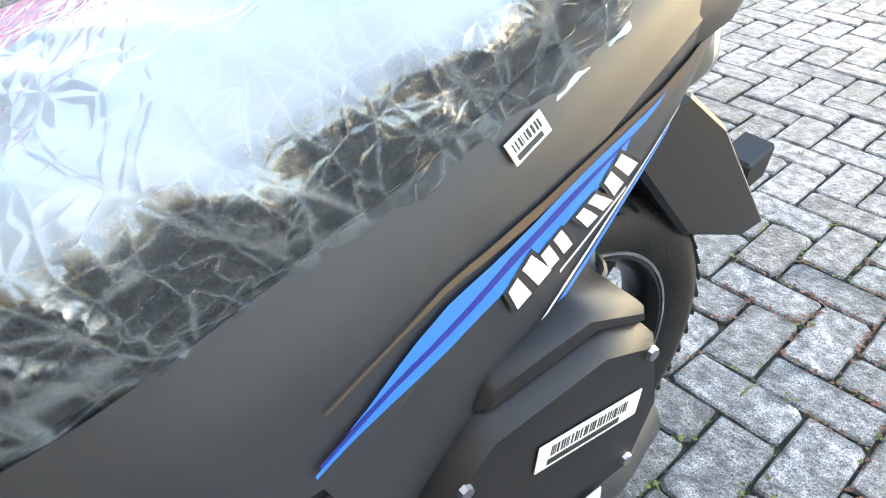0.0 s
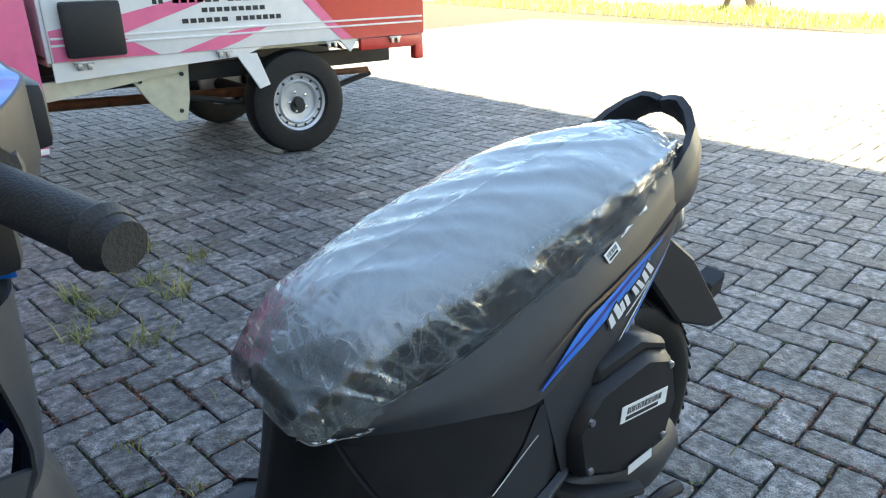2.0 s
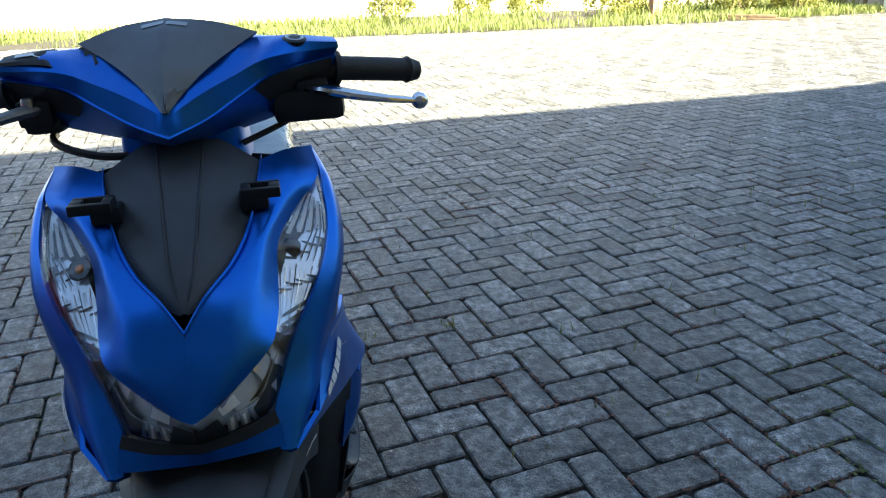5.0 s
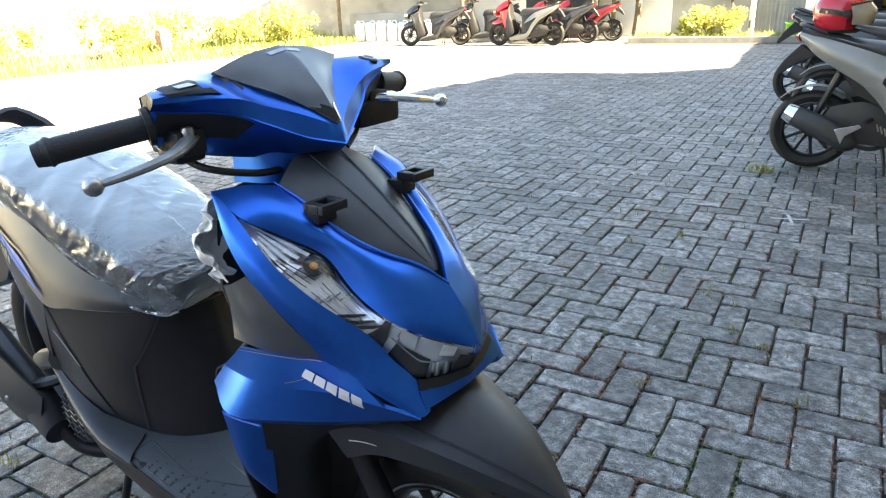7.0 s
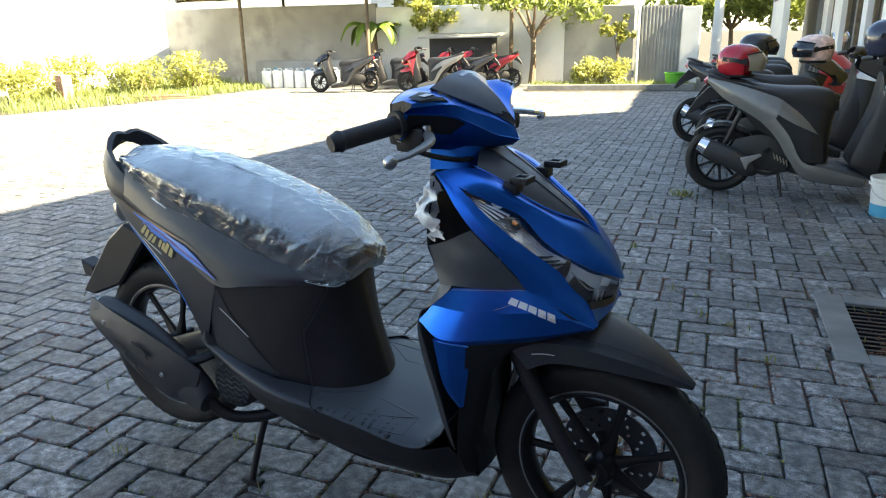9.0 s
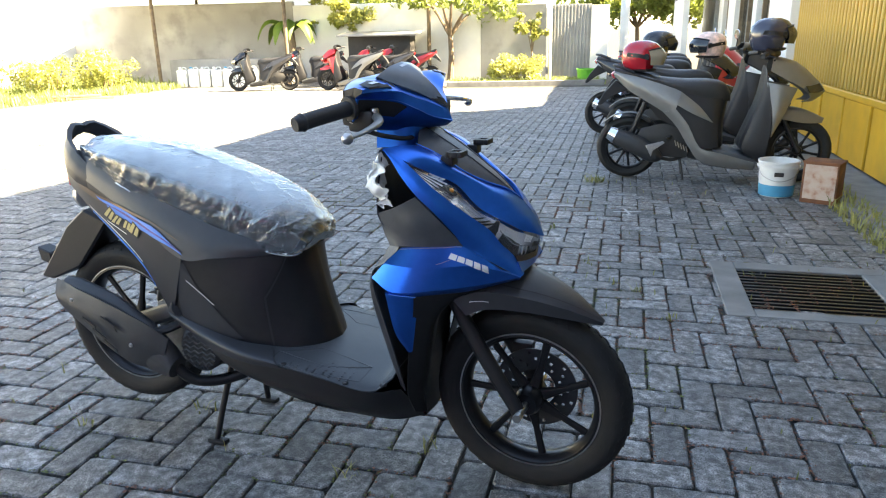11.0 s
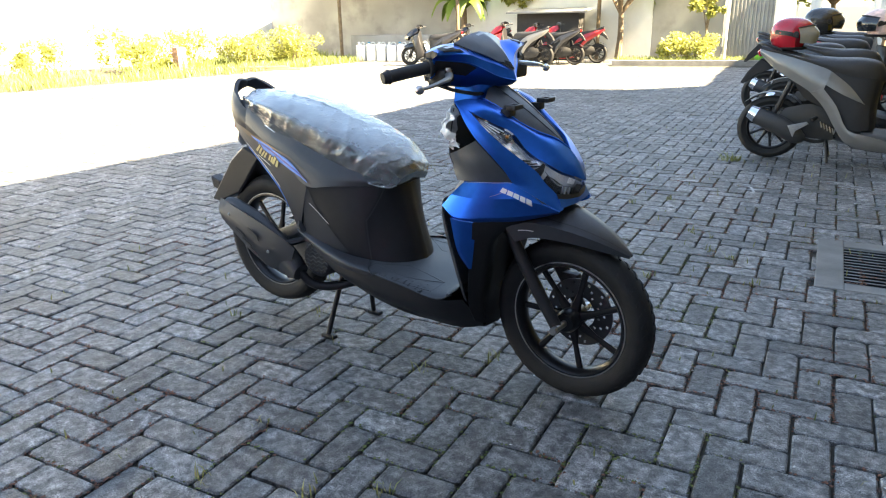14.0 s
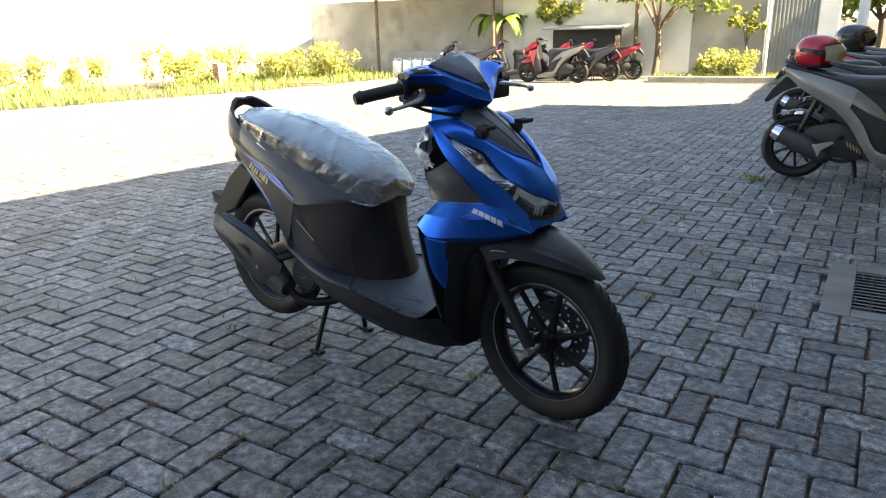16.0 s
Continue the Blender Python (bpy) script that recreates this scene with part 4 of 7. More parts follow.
        part("lamp_divider", decal(LN, [(.0, .60), (.5, .60), (1.0, .585)], [(.0, .625), (.5, .65), (1.0, .655)], .002, n=8, m=3), M_INK, hs, "black bridge between the lamps")
        part("lamp_shroud", decal(LN, [(.95, .68), (.95, .76), (.94, .845)], [(.46, .69), (.40, .76), (.46, .835)], .0008, n=10, m=4), M_SMOKE, hs)
        part("lamp_ledge", decal(LN, [(.44, .66), (.56, .79), (.50, .92)], [(.40, .66), (.52, .79), (.46, .92)], .002, n=10, m=1), M_CHROME, hs, "bright ledge across the lower lamp")
        for k in range(5):
            v0 = .845 + .018 * k
            part("flute", decal(LN, [(.52, v0), (.90, v0 + .015)], [(.52, v0 + .009), (.90, v0 + .025)], .0016, n=5, m=1), M_LABEL if k % 2 else M_CHROME, hs)
        part("reflector_cup", decal(LN, [(.06, .86), (.06, .92)], [(.34, .86), (.34, .92)], .002, n=4, m=2), M_LABEL, hs)
        part("centre_bezel", decal(LN, [(.22, .935), (.22, .97), (.22, .999)], [(1.0, .925), (1.0, .97), (1.0, .999)], .006, n=6, m=4), M_INK, hs, "black bezel between the headlights")
        part("bezel", decal(LN, [(.95, .03), (.95, .3), (.95, .6), (.95, .97)], [(1.0, .03), (1.0, .3), (1.0, .6), (1.0, .97)], -.001, n=20, m=1), M_INK, hs)
    # printed side stripes, and the yard's reflected sheen painted in as a bronze band
    for s in (-1, 1):
        S = surface(cover, s)
        own = [c_ for c_ in P.children if c_.name.startswith("side_cover")][0 if s < 0 else 1]
        part("sheen_band", decal(S, [(.96, .352), (.85, .345), (.763, .35), (.706, .392), (.584, .49), (.378, .69), (.22, .74)], [(.96, .344), (.85, .335), (.763, .328), (.681, .378), (.594, .443), (.372, .60), (.20, .62)], .002, n=16), M_BROWN, own)
        part("blue_stripe", decal(S, [(.97, .432), (.866, .430), (.769, .445), (.688, .458), (.594, .51), (.441, .635), (.40, .64)], [(.93, .432), (.835, .392), (.769, .383), (.684, .428), (.594, .478), (.416, .61), (.38, .62)], .0022, n=16), M_DECB, own, "bright blue side stripe")
        part("navy_stripe", decal(S, [(.99, .447), (.869, .446), (.769, .467), (.688, .488), (.594, .542), (.462, .625)], [(.99, .437), (.866, .430), (.769, .445), (.688, .458), (.594, .51), (.441, .635)], .0024, n=16), M_DECN, own)
        part("blue_stripe", decal(S, [(1.0, .458), (.944, .460), (.875, .475), (.741, .52), (.681, .555), (.591, .605), (.478, .69)], [(1.0, .449), (.969, .446), (.869, .446), (.769, .467), (.688, .488), (.594, .542), (.462, .625)], .0022, n=16), M_DECB, own)
        part("lower_stripe", decal(S, [(.84, .998), (.70, .998), (.5, .995), (.30, .985)], [(.84, .985), (.70, .968), (.5, .958), (.30, .955)], .0022, n=14), M_DECB, own)
        part("white_line", decal(S, [(.72, .950), (.56, .936), (.28, .932)], [(.72, .935), (.56, .912), (.28, .915)], .0024, n=12), M_DECW, own)
        for (a_, b_, c_, d_) in (((.700, .555), (.659, .532), (.622, .715), (.688, .672)), ((.644, .582), (.606, .595), (.578, .738), (.625, .702)), ((.578, .628), (.538, .648), (.478, .830), (.544, .766)), ((.519, .655), (.484, .63), (.420, .825), (.478, .812))):
            ce_ = [sum(k_) / 4 for k_ in zip(a_, b_, c_, d_)]
            wide = [tuple(ce_[i] + (k_[i] - ce_[i]) * 1.22 for i in (0, 1)) for k_ in (a_, b_, c_, d_)]
            part("emblem_edge", decal(S, [wide[3], wide[2]], [wide[0], wide[1]], .0027, n=3), M_INK, own, smooth=False)
            mix_ = lambda p_, q_, t_: tuple(p_[i] + (q_[i] - p_[i]) * t_ for i in (0, 1))
            for t0_, t1_ in ((.0, .40), (.60, 1.0)):
                part("emblem_bar", decal(S, [mix_(d_, c_, t0_), mix_(d_, c_, t1_)], [mix_(a_, b_, t0_), mix_(a_, b_, t1_)], .0033, n=2), M_DECW if s > 0 else M_DECG, own, smooth=False)
        part("small_print", decal(S, [(.60, .80), (.44, .885)], [(.60, .785), (.44, .87)], .003, n=5), M_LABEL, own, smooth=False)
        # thin line and small print ahead of the wheel
        B = surface(blue, s, True)
        bl = [c_ for c_ in P.children if c_.name.startswith("front_side_fairing")][0 if s < 0 else 1]
        for a_, b_, c_, d_ in (((.594, .154), (.666, .229), (.644, .358), (.569, .275)), ((.675, .238), (.738, .296), (.719, .438), (.656, .367)), ((.747, .304), (.800, .346), (.781, .504), (.728, .446)), ((.809, .350), (.856, .384), (.834, .571), (.791, .512)), ((.866, .387), (.909, .429), (.875, .667), (.841, .583))):
            part("emblem_bar", decal(B, [d_, c_], [a_, b_], .003, n=2), M_DECW, bl, "plain white mark", smooth=False)
        part("thin_line", decal(B, [(.466, .409), (.60, .30)], [(.468, .419), (.602, .31)], .0036, n=8, m=1), M_STEEL, bl, smooth=False)
        part("edge_line", decal(B, [(.0, .025), (.5, .018), (.72, .025)], [(.0, .012), (.5, .004), (.72, .012)], .0036, n=12, m=1), M_STEEL, bl, smooth=False)
        # highlight on the lower fairing's edge, made as a brighter blue bead
        part("edge_highlight", tube([(.976, .218 * s, .577), (1.0, .214 * s, .574), (1.038, .204 * s, .571)], .0018, n=6, seg=6), M_DECB, bl)
        U = surface(under, s)
        us = [c_ for c_ in P.children if c_.name.startswith("side_insert")][0 if s < 0 else 1]
        part("small_print", decal(U, [(.045, .34), (.20, .60)], [(.048, .333), (.203, .593)], .0045, n=6), M_DECW, us, smooth=False)
        F_ = surface(fender, s)
        fd = [c_ for c_ in P.children if c_.name.startswith("front_fender")][0]
        part("small_print", decal(F_, [(.80, .13), (.85, .28)], [(.785, .13), (.835, .28)], .003, n=6), M_DECW, fd, smooth=False)
        part("edge_line", decal(F_, [(.52, .06), (.52, .5), (.40, .97)], [(.50, .06), (.50, .5), (.37, .97)], .002, n=14, m=1), M_PLAS, fd, smooth=False)
        # brackets on the nose
        bk = part("bracket", box((1.068, .070, .862), (1.098, .106, .884), .004, m=Matrix.Diagonal((1, s, 1, 1))), M_PLAS, P, "black slotted bracket on the nose")
        for lo, hi in (((1.086, .074, .884), (1.094, .122, .897)), ((1.114, .074, .884), (1.124, .122, .897)), ((1.094, .074, .884), (1.114, .086, .897)), ((1.094, .108, .884), (1.114, .122, .897))):
            part("bracket_bar", box(lo, hi, .002, m=Matrix.Diagonal((1, s, 1, 1))), M_PLAS, bk)
        # mirror hole plug on the handlebar cover
        if s > 0:
            TS = surface(top, 1, True)
            o_, up_ = TS(.80, .40), (TS(.84, .40) - TS(.76, .40)).cross(TS(.80, .46) - TS(.80, .34)).normalized()
            up_ = up_ if up_.z > 0 else -up_
            seat_ = up_.to_track_quat("Z", "Y").to_matrix().to_4x4()
            seat_.translation = o_
            bm = lathe([(.0001, .002), (.012, .0018), (.0165, 0), (.0165, -.006), (.0001, -.006)], axis="z", seg=20)
            bmesh.ops.transform(bm, matrix=seat_, verts=bm.verts)
            pg = part("mirror_plug", bm, M_PLAS, P)
            bm = lathe([(.008, .002), (.0105, .003), (.0125, .002)], axis="z", seg=20, closed=True)
            bmesh.ops.transform(bm, matrix=seat_, verts=bm.verts)
            part("plug_ring", bm, M_STEEL, pg)
        else:
            TS = surface(top, -1, True)
            pg = part("mirror_recess", decal(TS, [(.44, .26), (.70, .18), (.95, .26)], [(.42, .48), (.72, .66), (.94, .58)], .0025, n=12, m=4), M_INK, P, "black mirror recess")
            part("recess_label", decal(TS, [(.56, .36), (.88, .34)], [(.56, .46), (.88, .45)], .004, n=4), M_LABEL, pg, smooth=False)
    VS = surface(vis, 1)
    VR = surface(vis, -1)
    vz = [c_ for c_ in P.children if c_.name.startswith("visor")][0]
    for S_ in (VS, VR):
        part("emblem_bar", decal(S_, [(.0, .115), (.27, .12)], [(.0, .06), (.27, .065)], .001, n=5), M_STEEL, vz, smooth=False)
    # labels
    def sticker(name, o, rt, up, w, h, seed, parent, label):
        m_ = frame_on(o, rt, up)
        st_ = part(name, box((-w / 2, -h / 2, 0), (w / 2, h / 2, .0012), .0004, m=m_, seg=1), M_LABEL, parent, label, smooth=False)
        rg = random.Random(seed)
        x = -w * .38
        while x < w * .36:
            ww = rg.uniform(.0006, .0022)
            part("bar", box((x, -h * .05, .0012), (x + ww, h * .33, .0016), 0, m=m_), M_INK, st_, smooth=False)
            x += ww + rg.uniform(.0008, .0026)
        part("bar", box((-w * .4, -h * .38, .0012), (w * .3, -h * .16, .0016), 0, m=m_), M_INK, st_, smooth=False)
        return st_

    CV = surface(cover, 1)
    o, du, dv = CV(.64, .17), CV(.60, .17) - CV(.68, .17), CV(.64, .12) - CV(.64, .22)
    nn = du.cross(dv).normalized()
    nn = nn if nn.y > 0 else -nn
    sticker("barcode_label", o + nn * .003, du, dv, .034, .016, 3, P, "small white barcode label")
    sticker("serial_label", (.128, .1965, .487), (-1, 0, -.08), (-.08, 0, 1), .118, .030, 4, ab, "white serial barcode label")
    part("emblem_bar", box((.06, .2005, .385), (.12, .202, .402), 0, m=Matrix.Rotation(radians(6), 4, "Y")), M_DECW, ab, smooth=False)
    # floor tread and bolts
    fb = [c_ for c_ in P.children if c_.name.startswith("floorboard")][0]
    FLS = surface(fl, 1)
    for s in (-1, 1):
        for a, b in (((.25, .45), (.45, .25)), ((.45, .25), (.85, .25)), ((.85, .25), (.9, .5)), ((.9, .5), (.6, .8)), ((.25, .45), (.3, .8)), ((.3, .8), (.6, .8)), ((.45, .25), (.5, .55)), ((.5, .55), (.9, .5)), ((.5, .55), (.3, .8))):
            pts = [FLS(a[0] + (b[0] - a[0]) * t, .1 + .72 * (a[1] + (b[1] - a[1]) * t)) for t in (0, .5, 1)]
            part("tread_rib", tube([(q_.x, q_.y * s, q_.z + .001) for q_ in pts], .003, n=3, seg=5), M_DPLAS, fb)
        for k in range(40):
            u_, v_ = .40 + .042 * (k % 10), .36 + .075 * (k // 10) + .03 * (k % 2)
            q_ = FLS(u_, v_)
            part("tread_stud", box((-.009, -.003, 0), (.009, .003, .0025), .001, m=Matrix.Translation((q_.x, q_.y * s, q_.z)) @ Matrix.Rotation(s * .6, 4, "Z"), seg=1), M_DPLAS, fb)
        for u_, v_ in ((.82, .12), (.82, .34), (.80, .62), (.78, .86)):
            q_ = FLS(u_, v_)
            part("floor_bolt", lathe([(.0001, .004), (.007, .004), (.010, .001), (.010, -.002), (.0001, -.002)], axis="z", seg=10, center=(q_.x, q_.y * s, q_.z)), M_PLAS, fb)
    # polythene cover over the seat
    secf = sec[:-1] + [(.652, .094, .674, .600), (.666, .086, .658, .601), (.674, .074, .645, .604)]
    secf = [(x, w, t, b + .015 * max(0, min(1, (x - .4) / .15))) for x, w, t, b in secf]
    wr = [[(x - (.006 if x < 0 else -.006 if x > .60 else 0), 0, t + .004), (x, w * .55, t), (x, w * .90, t - .014), (x - (.004 if x > .60 else 0), w + .006, (t * .62 + b * .38)), (x - (.014 if x > .60 else .006 if x > .55 else 0), w * (.95 if x > .60 else .98) + .004, b - .008)] for x, w, t, b in secf]
    wr = [[(wr[0][0][0] - .012, y * .8, z - .014) for _, y, z in wr[0]]] + wr + [[(.682, 0, .634), (.681, .034, .633), (.678, .056, .626), (.672, .068, .616), (.662, .070, .608)], [(.672, 0, .611), (.671, .032, .610), (.668, .052, .608), (.662, .062, .606), (.653, .064, .604)]]

    def crumple(q_):
        """Folds pulled across the sides, flatter on top, pinched towards the hem."""
        crown = .872 - .13 * q_.x - .25 * q_.x ** 2
        low = max(0.0, min(1.0, (crown - q_.z) / .085))
        side = .14 + .86 * min(1.0, low * 2.2) * (1 - .5 * max(0.0, low - .6) / .4)
        al, ac = .8 * q_.x + .6 * q_.z, .6 * q_.x - .8 * q_.z
        bl, bc = .35 * q_.x + .94 * q_.z, .94 * q_.x - .35 * q_.z
        sg = 3.0 if q_.y > 0 else 0.0
        w0 = noise.noise(Vector((q_.x * 5 + 2, q_.y * 6, 7 + sg)))
        w1 = noise.noise(Vector((al * 6, ac * 24, q_.y * 6 + sg)))
        w2 = noise.noise(Vector((bl * 10 + 9, bc * 44, q_.y * 9 + 4 + sg)))
        w3 = noise.noise(Vector((q_.x * 62, q_.y * 40, q_.z * 70 + sg)))
        ridge = lambda w, k: max(0.0, 1 - abs(w) * k)
        w4 = noise.noise(Vector((q_.x * 6 + .6 * q_.y + 4, q_.y * 11 + q_.x * 9, 2 + sg)))
        w5 = noise.noise(Vector((q_.x * 14, q_.y * 24 - q_.x * 12, 5 + sg)))
        d = .003 + (w0 + .6) * .005 + (ridge(w1, 5) * .0060 + ridge(w2, 5) * .0032 + ridge(w3, 5) * .0006) * side + (ridge(w4, 2.2) * .0045 + ridge(w5, 2.5) * .0006) * (1 - .6 * side)
        n_ = Vector((0, q_.y, .75 * (q_.z - crown + .11))).normalized()
        return q_ + n_ * d

    pw = thing("seat_cover", pose(0, 0, 0), "crinkled clear polythene cover stretched over the seat", "plastic cover")
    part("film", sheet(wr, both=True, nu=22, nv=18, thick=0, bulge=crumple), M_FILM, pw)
    for s in (-1, 1):
        hem = [[r_[-1] for r_ in wr[1:-1]], [(r_[-1][0], r_[-1][1] + .002, r_[-1][2] - .004) for r_ in wr[1:-1]], [(r_[-1][0], r_[-1][1] - .003, r_[-1][2] - .008) for r_ in wr[1:-1]]]
        part("gathered_hem", sheet(hem, flip=s, nu=22, nv=4, thick=0, bulge=lambda q_: crumple(q_) + Vector((0, 0, .002 * noise.noise(q_ * 40)))), M_HEM, pw, "gathered white edge of the film")
    # crumpled paper tucked behind the leg shield
    pp = thing("paper_wrap", pose(-.004, .018, 0), "crumpled white wrapping paper behind the leg shield", "paper")
    part("paper_sheet", sheet([[(.955, .165, .884), (.945, .185, .886), (.965, .198, .875)], [(.945, .16, .855), (.925, .195, .85), (.965, .212, .845)], [(.95, .165, .82), (.93, .195, .812), (.975, .215, .815)], [(.955, .17, .785), (.95, .197, .776), (.985, .21, .782)]], flip=-1, nu=12, nv=10, thick=.0012, bulge=lambda q_: q_ + Vector((.022 * noise.noise(q_ * 48), .024 * noise.noise(q_ * 42 + Vector((5, 0, 0))), .014 * noise.noise(q_ * 70)))), M_PAPER, pp)
    # brake hose, cables, caliper, switch details
    part("brake_hose", tube([(.90, -.175, .955), (.955, -.165, .94), (.985, -.11, .925), (.985, -.06, .92)], .0055, n=6, seg=8), M_PLAS, P)
    part("cable", tube([(.895, .17, .955), (.94, .14, .94), (.975, .08, .922)], .0045, n=6, seg=8), M_PLAS, P)
    part("brake_cylinder", tube([(.905, -.155, .985), (.91, -.205, .985)], .016, n=2, seg=12), M_STEEL, P)
    part("brake_caliper", box((1.19, .058, .29), (1.25, .092, .37), .012), M_PLAS, P)
    part("front_hose", tube([(1.10, .09, .52), (1.12, .105, .45), (1.17, .10, .40), (1.21, .085, .36)], .005, n=5, seg=6), M_PLAS, P)
    for k, s in enumerate((-1, 1)):
        part("fairing_screw", lathe([(.0001, .002), (.005, .001), (.006, -.001), (.0001, -.002)], axis="y", seg=10, center=(.895, s * .215, .99)), M_STEEL, P)
    steered(STEER)
    return root


build_scooter(pose(0, 0, 0), M_GREYP, M_BLUE, "new matt blue and grey scooter on its centre stand")


# ---------------------------------------------------------------- setting materials
M_WHITE = material("white_plaster", (0.72, 0.72, 0.70), 0.85, vary=0.06, scale=3, bump=0.3, bump_scale=40, stain=0.18, stain_scale=1.2)
# this grey also carries the shade on the back wall
M_GREYW = material("weathered_shaded_plaster", (0.36, 0.352, 0.33), 0.9, vary=0.32, scale=2.2, bump=0.5, bump_scale=30, stain=0.6, stain_scale=1.1)
M_YEL = material("yellow_enamel", (0.62, 0.36, 0.03), 0.45, vary=0.1, scale=5, stain=0.25, stain_scale=3)
M_YEL2 = material("ochre_enamel", (0.46, 0.29, 0.05), 0.5, vary=0.12, scale=6, stain=0.3, stain_scale=3)
M_ZINC = material("zinc_sheet", (0.33, 0.33, 0.32), 0.5, metal=0.5, vary=0.2, scale=4, stain=0.4)
M_WOOD = material("old_timber", (0.16, 0.115, 0.07), 0.8, vary=0.3, scale=12, bump=0.4, bump_scale=60)
M_RUST = material("rusty_sheet", (0.13, 0.048, 0.022), 0.85, vary=0.4, scale=12, bump=0.5, bump_scale=80, second=(0.22, 0.09, 0.04), stain=0.4, stain_scale=5)
M_OLDP = material("rust_eaten_paint", (0.34, 0.13, 0.06), 0.8, vary=0.3, scale=16, second=(0.60, 0.56, 0.50), bump=0.5, bump_scale=80, stain=0.5, stain_scale=16)
M_TRED = material("truck_red_paint", (0.55, 0.03, 0.025), 0.35, vary=0.06, coat=0.3)
M_TPINK = material("truck_pink_paint", (0.72, 0.13, 0.28), 0.38, vary=0.06, coat=0.3)
M_TWHITE = material("truck_white_paint", (0.74, 0.74, 0.73), 0.38, vary=0.04, coat=0.3, stain=0.1)
M_TBEIGE = material("chassis_cream_paint", (0.50, 0.48, 0.36), 0.55, vary=0.1, stain=0.35, stain_scale=6)
M_TDARK = material("chassis_black", (0.025, 0.024, 0.023), 0.7, vary=0.25)
M_WHEEL = material("silver_wheel_paint", (0.55, 0.56, 0.57), 0.4, metal=0.4, vary=0.08, stain=0.2, stain_scale=12)
M_SILV = material("silver_grey_paint", (0.19, 0.187, 0.18), 0.33, metal=0.5, vary=0.06)
M_REDP = material("red_scooter_paint", (0.42, 0.02, 0.025), 0.3, vary=0.05, coat=0.4)
M_BLKP = material("black_scooter_paint", (0.02, 0.02, 0.022), 0.25, vary=0.05, coat=0.4)
M_HRED = material("red_helmet_paint", (0.36, 0.008, 0.018), 0.2, vary=0.05, coat=0.5)
M_HPINK = material("pale_helmet_paint", (0.70, 0.52, 0.48), 0.35, vary=0.35, scale=30)
M_HNAVY = material("navy_helmet_paint", (0.03, 0.035, 0.06), 0.2, vary=0.1, coat=0.4)
M_PLW = material("white_bucket_plastic", (0.66, 0.67, 0.66), 0.45, vary=0.08, stain=0.35, stain_scale=8)
M_PLB = material("blue_bucket_print", (0.04, 0.25, 0.42), 0.45, vary=0.12)
M_GREEN = material("green_bin_plastic", (0.10, 0.38, 0.03), 0.45, vary=0.08)
M_DARKW = material("dark_grey_wall", (0.10, 0.10, 0.105), 0.7, vary=0.2, scale=3, bump=0.3, bump_scale=40, stain=0.4, stain_scale=1.2)
M_CRUMB = material("dry_husk", (0.15, 0.066, 0.042), 0.9, vary=0.3, rnd=0.4)
M_MOSS = material("joint_moss_green", (0.09, 0.11, 0.03), 0.9, vary=0.3, rnd=0.4)
M_CHALK = material("chalk", (0.42, 0.43, 0.44), 0.9, vary=0.3, scale=60)
M_BARK = material("bark", (0.17, 0.125, 0.085), 0.9, vary=0.35, scale=18, bump=0.8, bump_scale=60)
M_WIN = material("window_glass", (0.02, 0.035, 0.04), 0.08, vary=0.1)
M_BRICK = material("stacked_brick", (0.42, 0.24, 0.17), 0.85, vary=0.2, scale=15, rnd=0.15)


def leafy(name, color, back):
    """Leaves: two-tone per leaf, thin enough for light to pass."""
    m = material(name, color, 0.55, vary=0.25, scale=4, second=back, rnd=0.35)
    b = m.node_tree.nodes["Principled BSDF"]
    tl, mx = m.node_tree.nodes.new("ShaderNodeBsdfTranslucent"), m.node_tree.nodes.new("ShaderNodeMixShader")
    tl.inputs[0].default_value = (*back, 1)
    mx.inputs[0].default_value = 0.3
    m.node_tree.links.new(b.outputs[0], mx.inputs[1])
    m.node_tree.links.new(tl.outputs[0], mx.inputs[2])
    m.node_tree.links.new(mx.outputs[0], m.node_tree.nodes["Material Output"].inputs["Surface"])
    return m


M_LEAF = leafy("tree_leaf", (0.10, 0.145, 0.03), (0.26, 0.31, 0.07))
M_HEDGE = leafy("golden_hedge_leaf", (0.21, 0.25, 0.06), (0.40, 0.40, 0.11))
M_GRASS = leafy("grass_blade", (0.15, 0.21, 0.055), (0.27, 0.31, 0.10))
M_WEED = leafy("weed_blade", (0.14, 0.20, 0.05), (0.34, 0.32, 0.12))
M_BANANA = leafy("banana_leaf", (0.08, 0.17, 0.02), (0.2, 0.3, 0.04))


def stuff_mesh(name, verts, faces, mat, parent=None):
    me = bpy.data.meshes.new(name)
    me.from_pydata(verts, [], faces)
    me.materials.append(mat)
    ob = new(name, me)
    if parent:
        ob.parent = parent
    return ob


def leaf_cloud(name, centers, n, size, mat, seed, parent=None, flat=1.0):
    """Many small pointed leaves in clumps round the centers (x, y, z, radius)."""
    r = np.random.RandomState(seed)
    V, F = [], []
    for k in range(n):
        cx, cy, cz, cr_ = centers[k % len(centers)]
        d = r.normal(size=3)
        d /= np.linalg.norm(d)
        rad = cr_ * r.uniform(0.35, 1.0) ** 0.6
        c = np.array([cx + d[0] * rad, cy + d[1] * rad, cz + d[2] * rad * flat])
        a = r.normal(size=3)
        a /= np.linalg.norm(a)
        b = np.cross(a, r.normal(size=3))
        b /= np.linalg.norm(b)
        s = size * r.uniform(0.6, 1.3)
        i = len(V)
        V += [tuple(c - a * s), tuple(c + b * s * 0.4), tuple(c + a * s), tuple(c - b * s * 0.4)]
        F.append((i, i + 1, i + 2, i + 3))
    return stuff_mesh(name, V, F, mat, parent)


